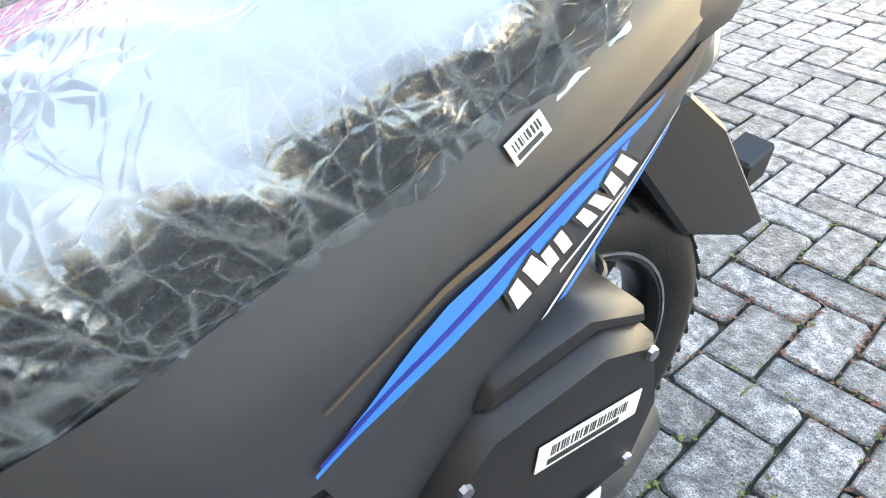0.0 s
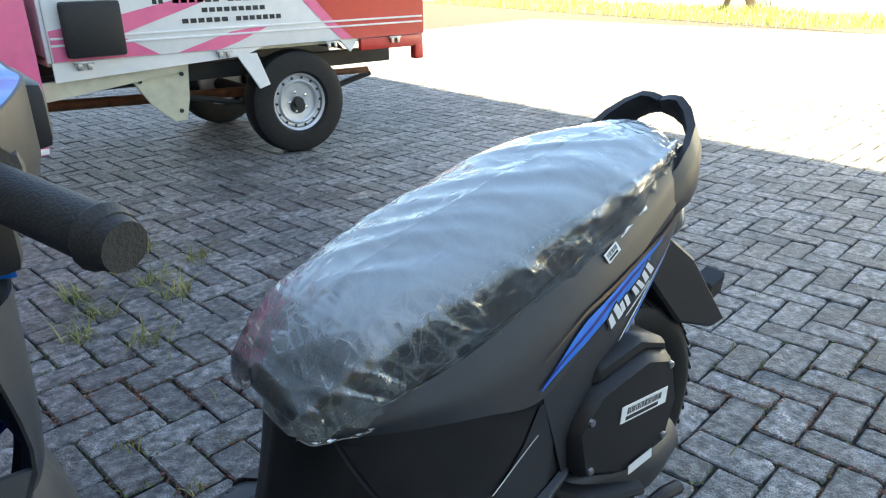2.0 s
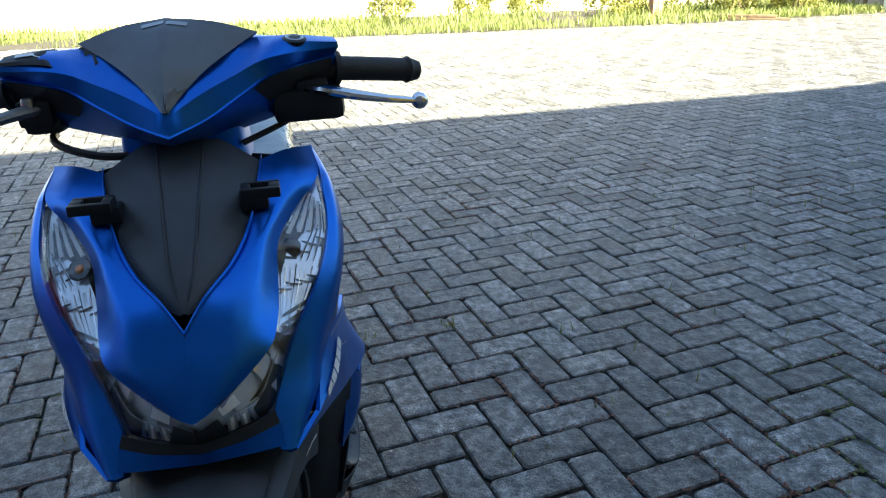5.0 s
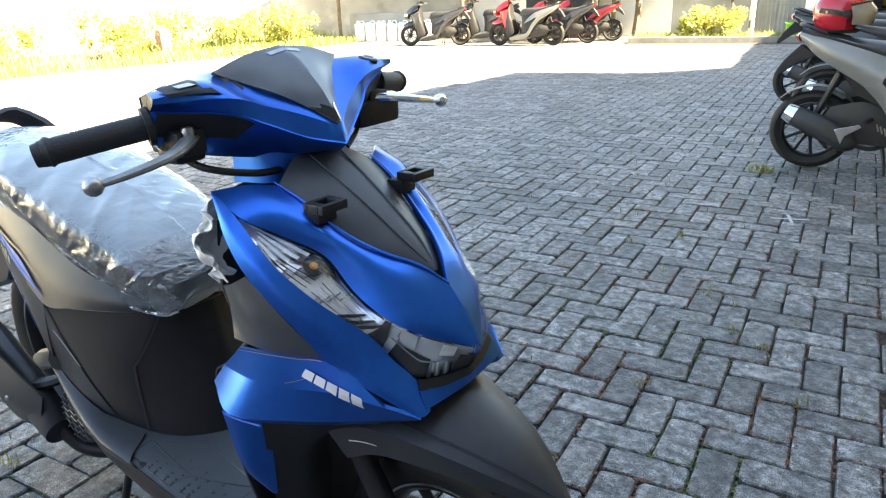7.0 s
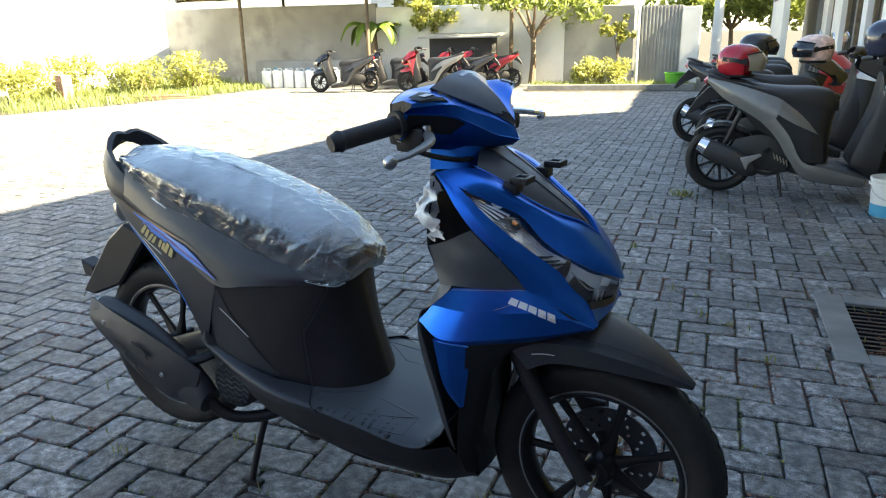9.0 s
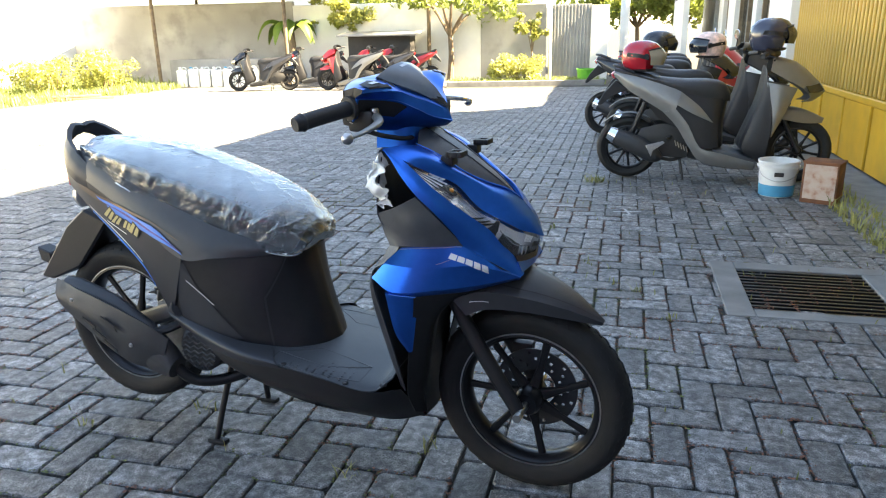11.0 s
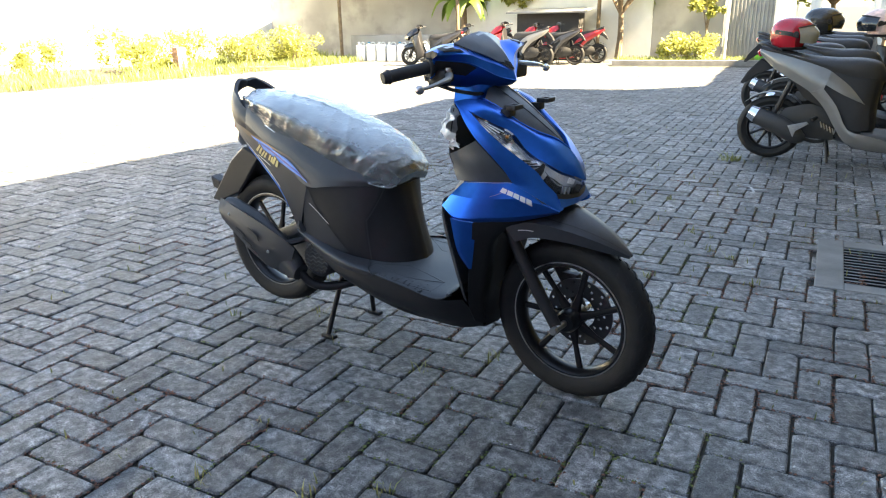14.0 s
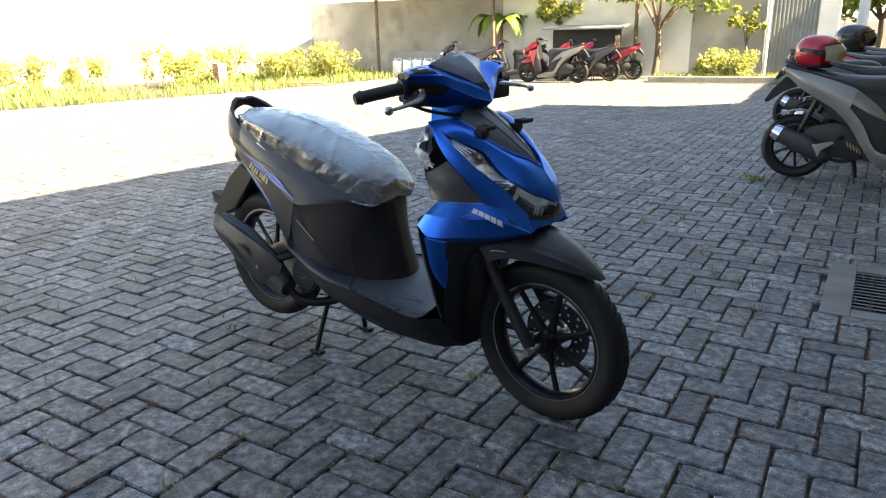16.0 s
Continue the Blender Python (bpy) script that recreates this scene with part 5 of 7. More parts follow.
def blades(name, spots, mat, seed, hmin, hmax, wid=0.006, lean=0.5, parent=None):
    """Grass blades, one bent blade at each spot (x, y)."""
    r = np.random.RandomState(seed)
    V, F = [], []
    for x, y in spots:
        h = r.uniform(hmin, hmax)
        a, l = r.uniform(0, 6.283), r.uniform(0.1, lean) * h
        dx, dy = math.cos(a), math.sin(a)
        px, py = -dy * wid, dx * wid
        i = len(V)
        V += [(x - px, y - py, -0.01), (x + px, y + py, -0.01), (x + dx * l * .4 + px * .8, y + dy * l * .4 + py * .8, h * .6), (x + dx * l * .4 - px * .8, y + dy * l * .4 - py * .8, h * .6), (x + dx * l, y + dy * l, h)]
        F += [(i, i + 1, i + 2, i + 3), (i + 3, i + 2, i + 4)]
    return stuff_mesh(name, V, F, mat, parent)


def wall_between(name, a, b, z0, z1, thick, mat, label, parent=None):
    a, b = Vector((*a, 0)), Vector((*b, 0))
    d = (b - a).normalized()
    L = (b - a).length
    bm = box((0, -thick / 2, z0), (L, thick / 2, z1), 0.012, m=Matrix.Translation(a) @ Matrix.Rotation(math.atan2(d.y, d.x), 4, "Z"), seg=1)
    ob = part(name, bm, mat, parent, smooth=False)
    if not parent:
        tagged(ob, label, "wall", kind="structure")
    return ob


# ---------------------------------------------------------------- setting: building with yellow gates
UVM = Matrix.Translation(A0) @ Matrix.Rotation(TURN, 4, "Z")
FU = 2.86


def uvbox(lo, hi, bevel=0.006, bm=None):
    return box(lo, hi, bevel, bm=bm, m=UVM, seg=1)


low_wall = part("wall_east", uvbox((FU, 6.95, -0.05), (FU + 0.25, 8.0, 5.1)), M_WHITE, smooth=False)
tagged(low_wall, "white plastered wall of the workshop building", "wall", kind="structure")
bm = uvbox((FU, 8.0, -0.05), (FU + 0.25, 17.5, 0.55))
uvbox((FU, 8.0, 1.75), (FU + 0.25, 17.5, 2.9), bm=bm)
for v0, v1 in ((8.0, 8.35), (9.4, 9.75), (11.7, 12.6), (13.4, 14.1), (14.9, 17.5)):
    uvbox((FU, v0, 0.55), (FU + 0.25, v1, 1.75), bm=bm)
tagged(part("wall_east_far", bm, M_WHITE, smooth=False), "white plastered office wall with tall windows", "wall", kind="structure")
for k, (v0, v1) in enumerate(((8.35, 9.4), (9.75, 11.7), (12.6, 13.4), (14.1, 14.9))):
    w = part("window_%d" % (k + 1), uvbox((FU + 0.14, v0 + .04, .59), (FU + 0.15, v1 - .04, 1.71), 0.001), M_WIN, smooth=False)
    tagged(w, "dark glass window with a timber frame", "window", kind="structure")
    for lo, hi in (((v0, .55), (v0 + .05, 1.75)), ((v1 - .05, .55), (v1, 1.75)), ((v0 + .05, .55), (v1 - .05, .61)), ((v0 + .05, 1.69), (v1 - .05, 1.75)), (((v0 + v1) / 2 - .02, .61), ((v0 + v1) / 2 + .02, 1.69))):
        part("window_frame", uvbox((FU + 0.08, lo[0], lo[1]), (FU + 0.19, hi[0], hi[1]), 0.004), M_WOOD, w, smooth=False)
pillar = part("pillar", uvbox((FU - 0.06, 6.65, -0.05), (FU + 0.25, 6.95, 5.6)), M_WHITE, smooth=False)
tagged(pillar, "white square pillar beside the yellow gate", "pillar", kind="structure")
porch = part("porch_roof", uvbox((FU - 0.75, 10.8, 2.15), (FU + 0.1, 17.5, 2.3)), M_WHITE, smooth=False)
tagged(porch, "white flat canopy over the office wall", "canopy", kind="structure")
porch_wall = part("porch_wall", uvbox((FU - 0.72, 14.0, -.05), (FU - .6, 17.3, 2.15)), M_WHITE, smooth=False)
tagged(porch_wall, "white porch wall of the office", "wall", kind="structure")
part("porch_stripe", uvbox((FU - 0.735, 14.4, 1.75), (FU - .722, 16.8, 1.84), 0.002), M_DPLAS, porch_wall, smooth=False)

gate = tagged(part("gate_1", uvbox((FU + .05, 0.9, 0.0), (FU + .10, 6.65, 3.2), 0.004), M_YEL2, smooth=False), "yellow steel gate with ribbed upper panels", "gate", kind="structure")
for k in range(4):
    v1 = 6.9 - .27 - k * 1.5
    part("gate_panel", uvbox((FU + .012, v1 - .72, .04), (FU + .05, v1 - .02, .54), .006), M_YEL, gate, smooth=False)
    part("gate_panel", uvbox((FU + .012, v1 - 1.46, .04), (FU + .05, v1 - .76, .54), .006), M_YEL, gate, smooth=False)
part("gate_rail", uvbox((FU - .004, 0.9, .545), (FU + .05, 6.64, .60), .006), M_YEL, gate, smooth=False)
rib = None
for k in range(57):
    v = 6.59 - k * 0.1
    if rib is None:
        rib = part("gate_rib", uvbox((FU + .018, v - .032, .60), (FU + .05, v + .012, 3.15), .008), M_YEL2, gate, smooth=False)
    else:
        o = rib.copy()
        scene.collection.objects.link(o)
        o.location = rib.location - VX * (0.1 * k)

# unseen; carried up to the roof to shut out skylight from this side
lintel = part("wall_over_gate", uvbox((FU, 0.9, 3.2), (FU + .25, 6.65, 5.75)), M_WHITE, smooth=False)
tagged(lintel, "unseen white wall above the gates, raised to block sky light", "wall", kind="structure")
apron = part("apron", uvbox((2.46, -9, -0.05), (FU + 0.05, 6.9, 0.022)), M_CONC, smooth=False)
tagged(apron, "worn concrete strip along the gate", "kerb", kind="structure")

# the roof whose edge draws the shadow line on the paving
H = 5.8
SH = Vector((sd.x, sd.y, 0)) * ((H + 0.25) / sd.z)
poly = [Vector((x, y, 0)) + SH for x, y in ((-3.5, -22), (-3.5, 8.05), (-1.8, 8.6), (-1.0, 9.55), (-1.65, 13.2), (-1.9, 18), (8, 18), (8, -22))]
bm = bmesh.new()
f = bm.faces.new([bm.verts.new((p.x, p.y, H)) for p in poly])
r = bmesh.ops.extrude_face_region(bm, geom=[f])
for v in r["geom"]:
    if isinstance(v, bmesh.types.BMVert):
        v.co.z += 0.25
roof = part("roof", bm, M_ZINC, smooth=False)
tagged(roof, "grey sheet roof of the workshop building", "roof", kind="structure")
for v0 in (-18.0, -9.1, .7, 6.7, 8.1):
    o = part("wall_cross", uvbox((FU + .3, v0, 0), (FU + 9, v0 + .2, 4.0), .01), M_WHITE, smooth=False)
    tagged(o, "white inner cross wall of the building", "wall", kind="structure")
upper = part("wall_upper", uvbox((FU + 3.2, -18, 4.0), (FU + 3.4, 6, 5.78), .01), M_WHITE, smooth=False)
tagged(upper, "white upper wall under the roof", "wall", kind="structure")
# unseen filler wall, dark so that little light bounces back onto the scooter
south = part("unseen_dark_wall", uvbox((FU, -18, -.05), (FU + .25, 0.9, 5.75)), M_DARKW, smooth=False)
tagged(south, "unseen dark wall added to cut bounce light", "wall", kind="structure")

# boundary walls and back wall
GA, GB = Vector((edge_x(-22) - 3.6, -22, 0)), Vector((-14.6, 13.2, 0))
wall_between("wall_west", GA.xy, GB.xy, -0.1, 2.6, 0.2, M_WHITE, "white boundary wall behind the grass strip")
# one back wall: grey colour stands in for shade, white for sun
wall_between("wall_north", (-14.7, 13.1), (-8.6, 14.52), -0.1, 1.95, 0.16, M_GREYW, "weathered concrete wall under the carport, shade painted in grey")
wall_between("wall_north_middle", (-8.6, 14.52), (-4.0, 15.59), -0.1, 1.85, 0.16, M_WHITE, "sunlit white boundary wall behind the scooters")
wall_between("wall_north_end", (-4.0, 15.59), (-2.45, 15.95), -0.1, 1.75, 0.16, M_GREYW, "weathered concrete wall beside the gate, shade painted in grey")
wall_between("wall_south", (GA.x, -22), (6, -22), -0.1, 2.6, 0.2, M_WHITE, "white wall closing the yard")

# drain
slab = part("drain_surround", uvbox((1.49, .46, -.04), (1.605, 1.2, .004), .004), M_CONC, smooth=False)
tagged(slab, "pale concrete surround of the yard drain", "drain", kind="structure")
part("surround_side", uvbox((1.605, 1.10, -.04), (2.30, 1.2, .004), .004), M_CONC, slab, smooth=False)
part("surround_side", uvbox((1.605, .46, -.04), (2.30, .545, .004), .004), M_CONC, slab, smooth=False)
part("surround_side", uvbox((2.17, .545, -.04), (2.30, 1.10, .004), .004), M_CONC, slab, smooth=False)
grate = part("drain_grate", uvbox((1.605, .545, -.12), (2.17, 1.10, -.11), .002), M_TDARK, smooth=False)
tagged(grate, "dark steel bar grate over the yard drain", "grate", kind="structure")
for k in range(13):
    v = .562 + k * .0435
    part("bar", uvbox((1.605, v - .009, -.04), (2.17, v + .009, -.002), .002), M_RIM, grate, smooth=False)


# ---------------------------------------------------------------- plants
def tree(name, at, height, crown, n, leaf, mat, seed, label, limbs=5, trunk=0.09):
    t = thing(name, pose(*at), label, "tree")
    rng = random.Random(seed)
    fork = height * 0.42
    bm = tube([(0, 0, -.05), (.03, .02, fork * .5), (.0, .05, fork)], [trunk, trunk * .75, trunk * .65], n=4, seg=9)
    ends = []
    for k in range(limbs):
        a = 6.283 * k / limbs + rng.uniform(-.4, .4)
        rr = crown * rng.uniform(.35, .8)
        e = (rr * math.cos(a), rr * math.sin(a), height * rng.uniform(.68, .95))
        tube([(0, .05, fork * .95), (e[0] * .4, e[1] * .4 + .03, fork + (e[2] - fork) * .55), e], [trunk * .5, trunk * .3, trunk * .12], n=3, seg=7, bm=bm)
        ends.append(e)
    part("trunk", bm, M_BARK, t)
    cl = []
    for e in ends:
        for k in range(5):
            cl.append((e[0] + rng.uniform(-.4, .4) * crown, e[1] + rng.uniform(-.4, .4) * crown, e[2] + rng.uniform(-.42, .22) * height * .5, crown * rng.uniform(.14, .32)))
    leaf_cloud("crown", cl, n, leaf, mat, seed, t, flat=.8)
    return t


tree("tree", (-4.6, 15.0, 0), 2.6, 1.8, 4600, .085, M_LEAF, 3, "leafy green tree leaning over the pale wall", limbs=8)
tree("tree", (-7.6, 18.5, 0), 3.2, 2.0, 4500, .1, M_LEAF, 4, "broad green tree behind the boundary wall")
tree("tree", (-.9, 21.0, 0), 2.9, 1.9, 8000, .1, M_LEAF, 8, "dense green tree behind the zinc gate", limbs=7)
tree("tree", (0.5, 20.0, 0), 2.8, 1.5, 6500, .1, M_LEAF, 9, "bushy green tree beyond the yard gate", limbs=6)
tree("tree", (-7.4, 14.9, 0), 1.9, .75, 2600, .075, M_HEDGE, 14, "young yellow-green tree beside the carport", limbs=6, trunk=.04)
tree("papaya_tree", (-2.55, 14.9, 0), 1.6, .34, 700, .075, M_HEDGE, 12, "slender papaya tree with yellow-green leaves", limbs=4, trunk=.03)


def hedge_bush(at, w, d, h, seed, label, n=2600):
    b = thing("hedge_bush", pose(*at), label, "bush", "clipped golden bushes")
    rng = random.Random(seed)
    bm = bmesh.new()
    for k in range(6):
        tube([(rng.uniform(-w, w) * .2, rng.uniform(-d, d) * .2, -.03), (rng.uniform(-w, w) * .35, rng.uniform(-d, d) * .35, h * .7)], [.012, .006], n=2, seg=5, bm=bm)
    part("stem", bm, M_BARK, b)
    cl = [(rng.uniform(-.5, .5) * w, rng.uniform(-.5, .5) * d, rng.uniform(.2, .85) * h, .17) for _ in range(26)]
    leaf_cloud("leaves", cl, n, .042, M_HEDGE, seed, b)
    return b


for k, (x, y, w, d, h) in enumerate(((-14.0, 2.7, 1.1, 1.1, .95), (-14.4, 4.75, .9, .9, .8), (-14.3, 6.1, .9, 1.0, .8), (-13.6, 8.0, 1.4, 1.5, 1.05), (-12.7, 8.9, 1.2, 1.3, .9), (-11.6, 9.6, 1.2, 1.3, .8), (-11.1, 10.6, .9, .9, .95), (-12.4, 7.5, .9, .9, .8))):
    hedge_bush((x, y, 0), w, d, h, 30 + k, "golden-leaved clipped bush in the grass strip")
hedge_bush((-2.75, 14.35, 0), 1.0, .6, .62, 50, "yellow-green bush beside the zinc gate")

# banana plant
ban = thing("banana_plant", pose(-8.4, 14.0, 0), "green banana plant with torn broad leaves", "plant")
part("trunk", tube([(0, 0, 0), (.03, 0, .7), (0, .03, 1.35)], [.11, .09, .06], n=4, seg=10), M_BARK, ban)
for k in range(9):
    a = k * .7 + .3
    dx, dy = math.cos(a), math.sin(a)
    L = .95 + .2 * (k % 3)
    rows = []
    for t in (0, .25, .5, .75, 1):
        wd = .17 * math.sin(math.pi * min(.97, .12 + t * .85))
        c = Vector((dx * L * t * (.9 - .3 * t), dy * L * t * (.9 - .3 * t), 1.3 + (.95 + .1 * (k % 2)) * t - 1.25 * t * t))
        rows.append([c + Vector((-dy * wd, dx * wd, -.09)), c, c + Vector((dy * wd, -dx * wd, -.09))])
    part("leaf", sheet(rows, nu=2, nv=2, thick=.002), M_BANANA, ban)
stump = thing("palm_stump", pose(-15.6, -8.7, 0), "old palm stump with a shaggy bark and grey fronds", "tree")
part("trunk", lathe([(.42, -.05), (.36, .25), (.33, .7), (.36, 1.3), (.3, 1.8), (.05, 1.9)], axis="z", seg=14), M_BARK, stump)
for k in range(10):
    a = k * .63
    part("frond", sheet([[(.3 * math.cos(a - .2), .3 * math.sin(a - .2), 1.0), (.3 * math.cos(a + .2), .3 * math.sin(a + .2), 1.0)], [(.85 * math.cos(a - .12), .85 * math.sin(a - .12), .75), (.85 * math.cos(a + .12), .85 * math.sin(a + .12), .8)], [(1.1 * math.cos(a), 1.1 * math.sin(a), .4), (1.12 * math.cos(a + .03), 1.12 * math.sin(a + .03), .42)]], nu=2, nv=3, thick=.004), M_BARK, stump)

# grass strip
r = np.random.RandomState(77)
spots = []
while len(spots) < 26000:
    y = r.uniform(-20, 12.5)
    d = r.beta(1.1, 1.5) * 3.5
    x = edge_x(y) - d + r.normal() * .12
    if math.sin(x * 2.1) + math.sin(y * 1.7 + x) + .8 * math.sin(y * .63 + 1) + r.normal() * .6 > -.75:
        spots.append((x, y))
far_g = [p for p in spots if edge_x(p[1]) - p[0] > 1.3]
nearg = [p for p in spots if edge_x(p[1]) - p[0] <= 1.3]
tagged(blades("tall_grass", far_g, M_GRASS, 5, .06, .34, .011, 1.1), "tall dry yellow-green grass along the wall", "grass", kind="stuff")
tagged(blades("short_grass", nearg, M_GRASS, 6, .05, .2, .010, .9), "short patchy grass at the paving edge", "grass", kind="stuff")
soil = part("verge", plate([(edge_x(-21), -21), (edge_x(7.9), 7.9), (-10.2, 8), (-10.2, 13.6), (-14.6, 13.0), (edge_x(-21) - 3.6, -21)][::-1], .012, Matrix.Translation((0, 0, -.012))), M_SOIL, smooth=False)
tagged(soil, "bare sandy soil under the grass strip", "ground", kind="structure")
big = [(.19, -2.35), (.32, -2.18), (.06, -2.07), (.28, -1.95), (.54, -1.98), (.61, -1.65), (.52, -1.78), (.46, -1.48), (.25, -1.78), (.77, 3.92), (.80, 3.96)]
small = [(.95, -.84), (.66, -.94), (.59, -.68), (1.09, -.71), (-.11, -.19), (1.09, 1.88), (1.24, 1.61), (1.37, 1.56), (1.53, 1.25), (1.12, 1.12), (.78, 2.5), (.61, 2.31), (.79, -.15), (.95, .05), (.18, 0), (-.11, .61), (-.09, .31), (.05, .98)]
tufts, spots = [], []
for x, y in big:
    for k in range(34):
        tufts.append((x + r.normal() * .035, y + r.normal() * .03))
tagged(blades("weed_tufts", tufts, M_WEED, 4, .02, .07, .0034, 2.6), "yellow-green weed tufts between the paving blocks", "weeds", kind="stuff")
for x, y in small:
    for k in range(9):
        spots.append((x + r.normal() * .016, y + r.normal() * .016))
for k in range(420):
    i, j = r.randint(-20, 26), r.randint(-26, 45)
    p = uv(i * PW - PW / 2 + r.normal() * .006, j * PW - PW / 2 + r.normal() * .02)
    spots.append((p.x, p.y))
tagged(blades("weeds", spots, M_WEED, 6, .008, .04, .0026, 1.3), "small weeds growing in the paving joints", "weeds", kind="stuff")
spots = [(p.x, p.y) for p in (uv(r.uniform(2.36, 2.6), r.uniform(.9, 3.6)) for _ in range(900))]
tagged(blades("gate_weeds", spots, M_WEED, 10, .02, .10, .005, 1.2), "low weeds along the gate apron", "weeds", kind="stuff")


# ---------------------------------------------------------------- truck
def build_truck():
    t = thing("pickup_truck", pose(0, 0, 0), "red, white and pink flatbed truck parked on the paving", "truck")
    Y0, Y1 = -3.45, -4.95
    for cx in (-1.21, 1.75):
        for s, cy in ((1, -3.55), (-1, -4.85)):
            w = part("wheel", lathe([(.05, -.06), (.16, -.055), (.188, -.035), (.188, .035), (.16, .05), (.05, .03)], seg=32, center=(cx, cy, .328)), M_WHEEL, t, "silver steel wheel")
            part("tyre", lathe([(.185, -.07), (.20, -.088), (.29, -.092), (.322, -.075), (.333, -.03), (.333, .03), (.322, .075), (.29, .092), (.20, .088), (.185, .07)], seg=44, center=(cx, cy, .328), closed=True), M_RUB, w)
            o = .068 * s
            part("hub", lathe([(.001, 0), (.034, 0), (.032, .03 * s), (.001, .032 * s)], seg=16, center=(cx, cy + o * .55, .328)), M_TDARK, w)
            part("rim_ring", lathe([(.12, .0), (.134, .012 * s), (.145, .0)], seg=32, center=(cx, cy + o * .75, .328), closed=True), M_WHEEL, w)
            part("rim_ring", lathe([(.17, .0), (.185, .014 * s), (.192, .0)], seg=32, center=(cx, cy + o * .85, .328), closed=True), M_WHEEL, w)
            for k in range(14):
                a = 6.283 * k / 14
                part("rim_hole", lathe([(.0001, 0), (.0095, 0), (.0095, .003 * s), (.0001, .003 * s)], seg=8, center=(cx + .157 * math.cos(a), cy + s * .051, .328 + .157 * math.sin(a))), M_TDARK, w)
            for k in range(5):
                a = 6.283 * k / 5
                part("lug_nut", lathe([(.0001, 0), (.011, 0), (.010, .016 * s), (.0001, .018 * s)], seg=6, center=(cx + .066 * math.cos(a), cy + s * .036, .328 + .066 * math.sin(a))), M_CHROME, w)
    # bed
    part("bed_floor", box((-2.18, Y1, .68), (.22, Y0 - .02, .74), .01), M_TBEIGE, t)
    for nm, y in (("side_board", Y0), ("far_side_board", Y1)):
        b = part(nm, box((-2.2, y - .02, .70), (.20, y + .015, 1.16), .012), M_TWHITE, t)
        if y == Y0:
            for z in (.78, .815, 1.12):
                part("board_rib", box((-2.19, y + .012, z), (.19, y + .024, z + .012), .004), M_TWHITE, b)
            red = [(-2.2, .705), (-1.62, .705), (-1.5, .80), (-1.36, .95), (-1.33, 1.0), (-1.36, 1.06), (-1.46, 1.155), (-2.2, 1.155)]
            fm = Matrix(((1, 0, 0, 0), (0, 0, 1, y + .0155), (0, 1, 0, 0), (0, 0, 0, 1)))
            part("red_panel", plate(red, .004, fm), M_TRED, b, "red rear part of the side board", smooth=False)
            part("pink_band", plate([(-1.62, .705), (-1.53, .705), (-1.42, .80), (-1.27, .95), (-1.24, 1.0), (-1.27, 1.06), (-1.37, 1.155), (-1.46, 1.155), (-1.36, 1.06), (-1.33, 1.0), (-1.36, .95), (-1.5, .80)], .003, fm), M_TPINK, b, smooth=False)
            part("pink_swoosh", plate([(.19, .705), (.19, .86), (-.2, .93), (-.62, 1.02), (-.9, 1.06), (-.5, .93), (-.15, .82), (-.35, .705)], .003, fm), M_TPINK, b, smooth=False)
            part("pink_swoosh", plate([(-.45, .705), (-.78, .80), (-1.05, .83), (-.82, .74), (-.7, .705)], .003, fm), M_TPINK, b, smooth=False)
            part("black_toolbox", box((-.17, y + .02, .72), (.13, y + .07, 1.0), .02), M_PLAS, b)
            # lettering as plain bars
            for x0, x1, z0, z1 in ((-.35, -.42, .97, 1.04), (-.46, -.74, .97, 1.04), (-.78, -1.02, .97, 1.04), (-1.05, -1.2, .97, 1.04), (-.62, -1.02, .915, .94), (-.5, -.78, .86, .885), (-.82, -1.12, .86, .885)):
                n_ = max(1, int(round((x0 - x1) / .045)))
                for k in range(n_):
                    a0 = x0 - (x0 - x1) * k / n_
                    part("bar", box((a0 - (x0 - x1) / n_ + .012, y + .016, z0), (a0, y + .0185, z1), 0), M_INK, b, smooth=False)
            part("emblem_bar", plate([(-1.62, .955), (-1.95, .955), (-1.95, 1.01), (-1.62, 1.01)][::-1], .0025, Matrix.Translation((0, .0055, 0)) @ fm), M_DECW, b, smooth=False)
            part("emblem_wing", plate([(-1.46, .985), (-1.58, 1.03), (-1.56, .99), (-1.6, .955), (-1.52, .96)][::-1], .0025, Matrix.Translation((0, .0055, 0)) @ fm), M_DECW, b, smooth=False)
            for x in (.05, -.72, -1.45, -1.95):
                l_ = part("latch", box((x - .05, y + .015, .685), (x + .05, y + .03, .70), .004), M_STEEL, b)
                part("latch_hook", box((x - .035, y + .015, .655), (x - .012, y + .03, .69), .003), M_STEEL, l_)
                part("latch_hook", box((x + .012, y + .015, .655), (x + .035, y + .03, .69), .003), M_STEEL, l_)
    # under-sill with the wheel arch cut out
    sill = [(.2, .70), (.2, .60), (-.2, .62), (-.85, .655), (-.98, .70)]
    fm = Matrix(((1, 0, 0, 0), (0, 0, 1, Y0 - .012), (0, 1, 0, 0), (0, 0, 0, 1)))
    part("sill", plate(sill[::-1], .016, fm), M_TWHITE, t, smooth=False)
    part("rear_sill", plate([(-1.52, .70), (-1.6, .62), (-1.66, .70)], .016, fm), M_TWHITE, t, smooth=False)
    part("tail_sill", box((-2.2, Y0 - .03, .62), (-1.68, Y0 + .01, .70), .01), M_TRED, t)
    part("tail_post", box((-2.2, Y0 - .05, .53), (-2.13, Y0 + .015, .64), .01), M_TRED, t)
    part("rear_board", box((-2.22, Y1, .70), (-2.19, Y0, 1.16), .01), M_TRED, t)
    part("front_board", box((.18, Y1, .70), (.22, Y0, 1.16), .01), M_TWHITE, t)
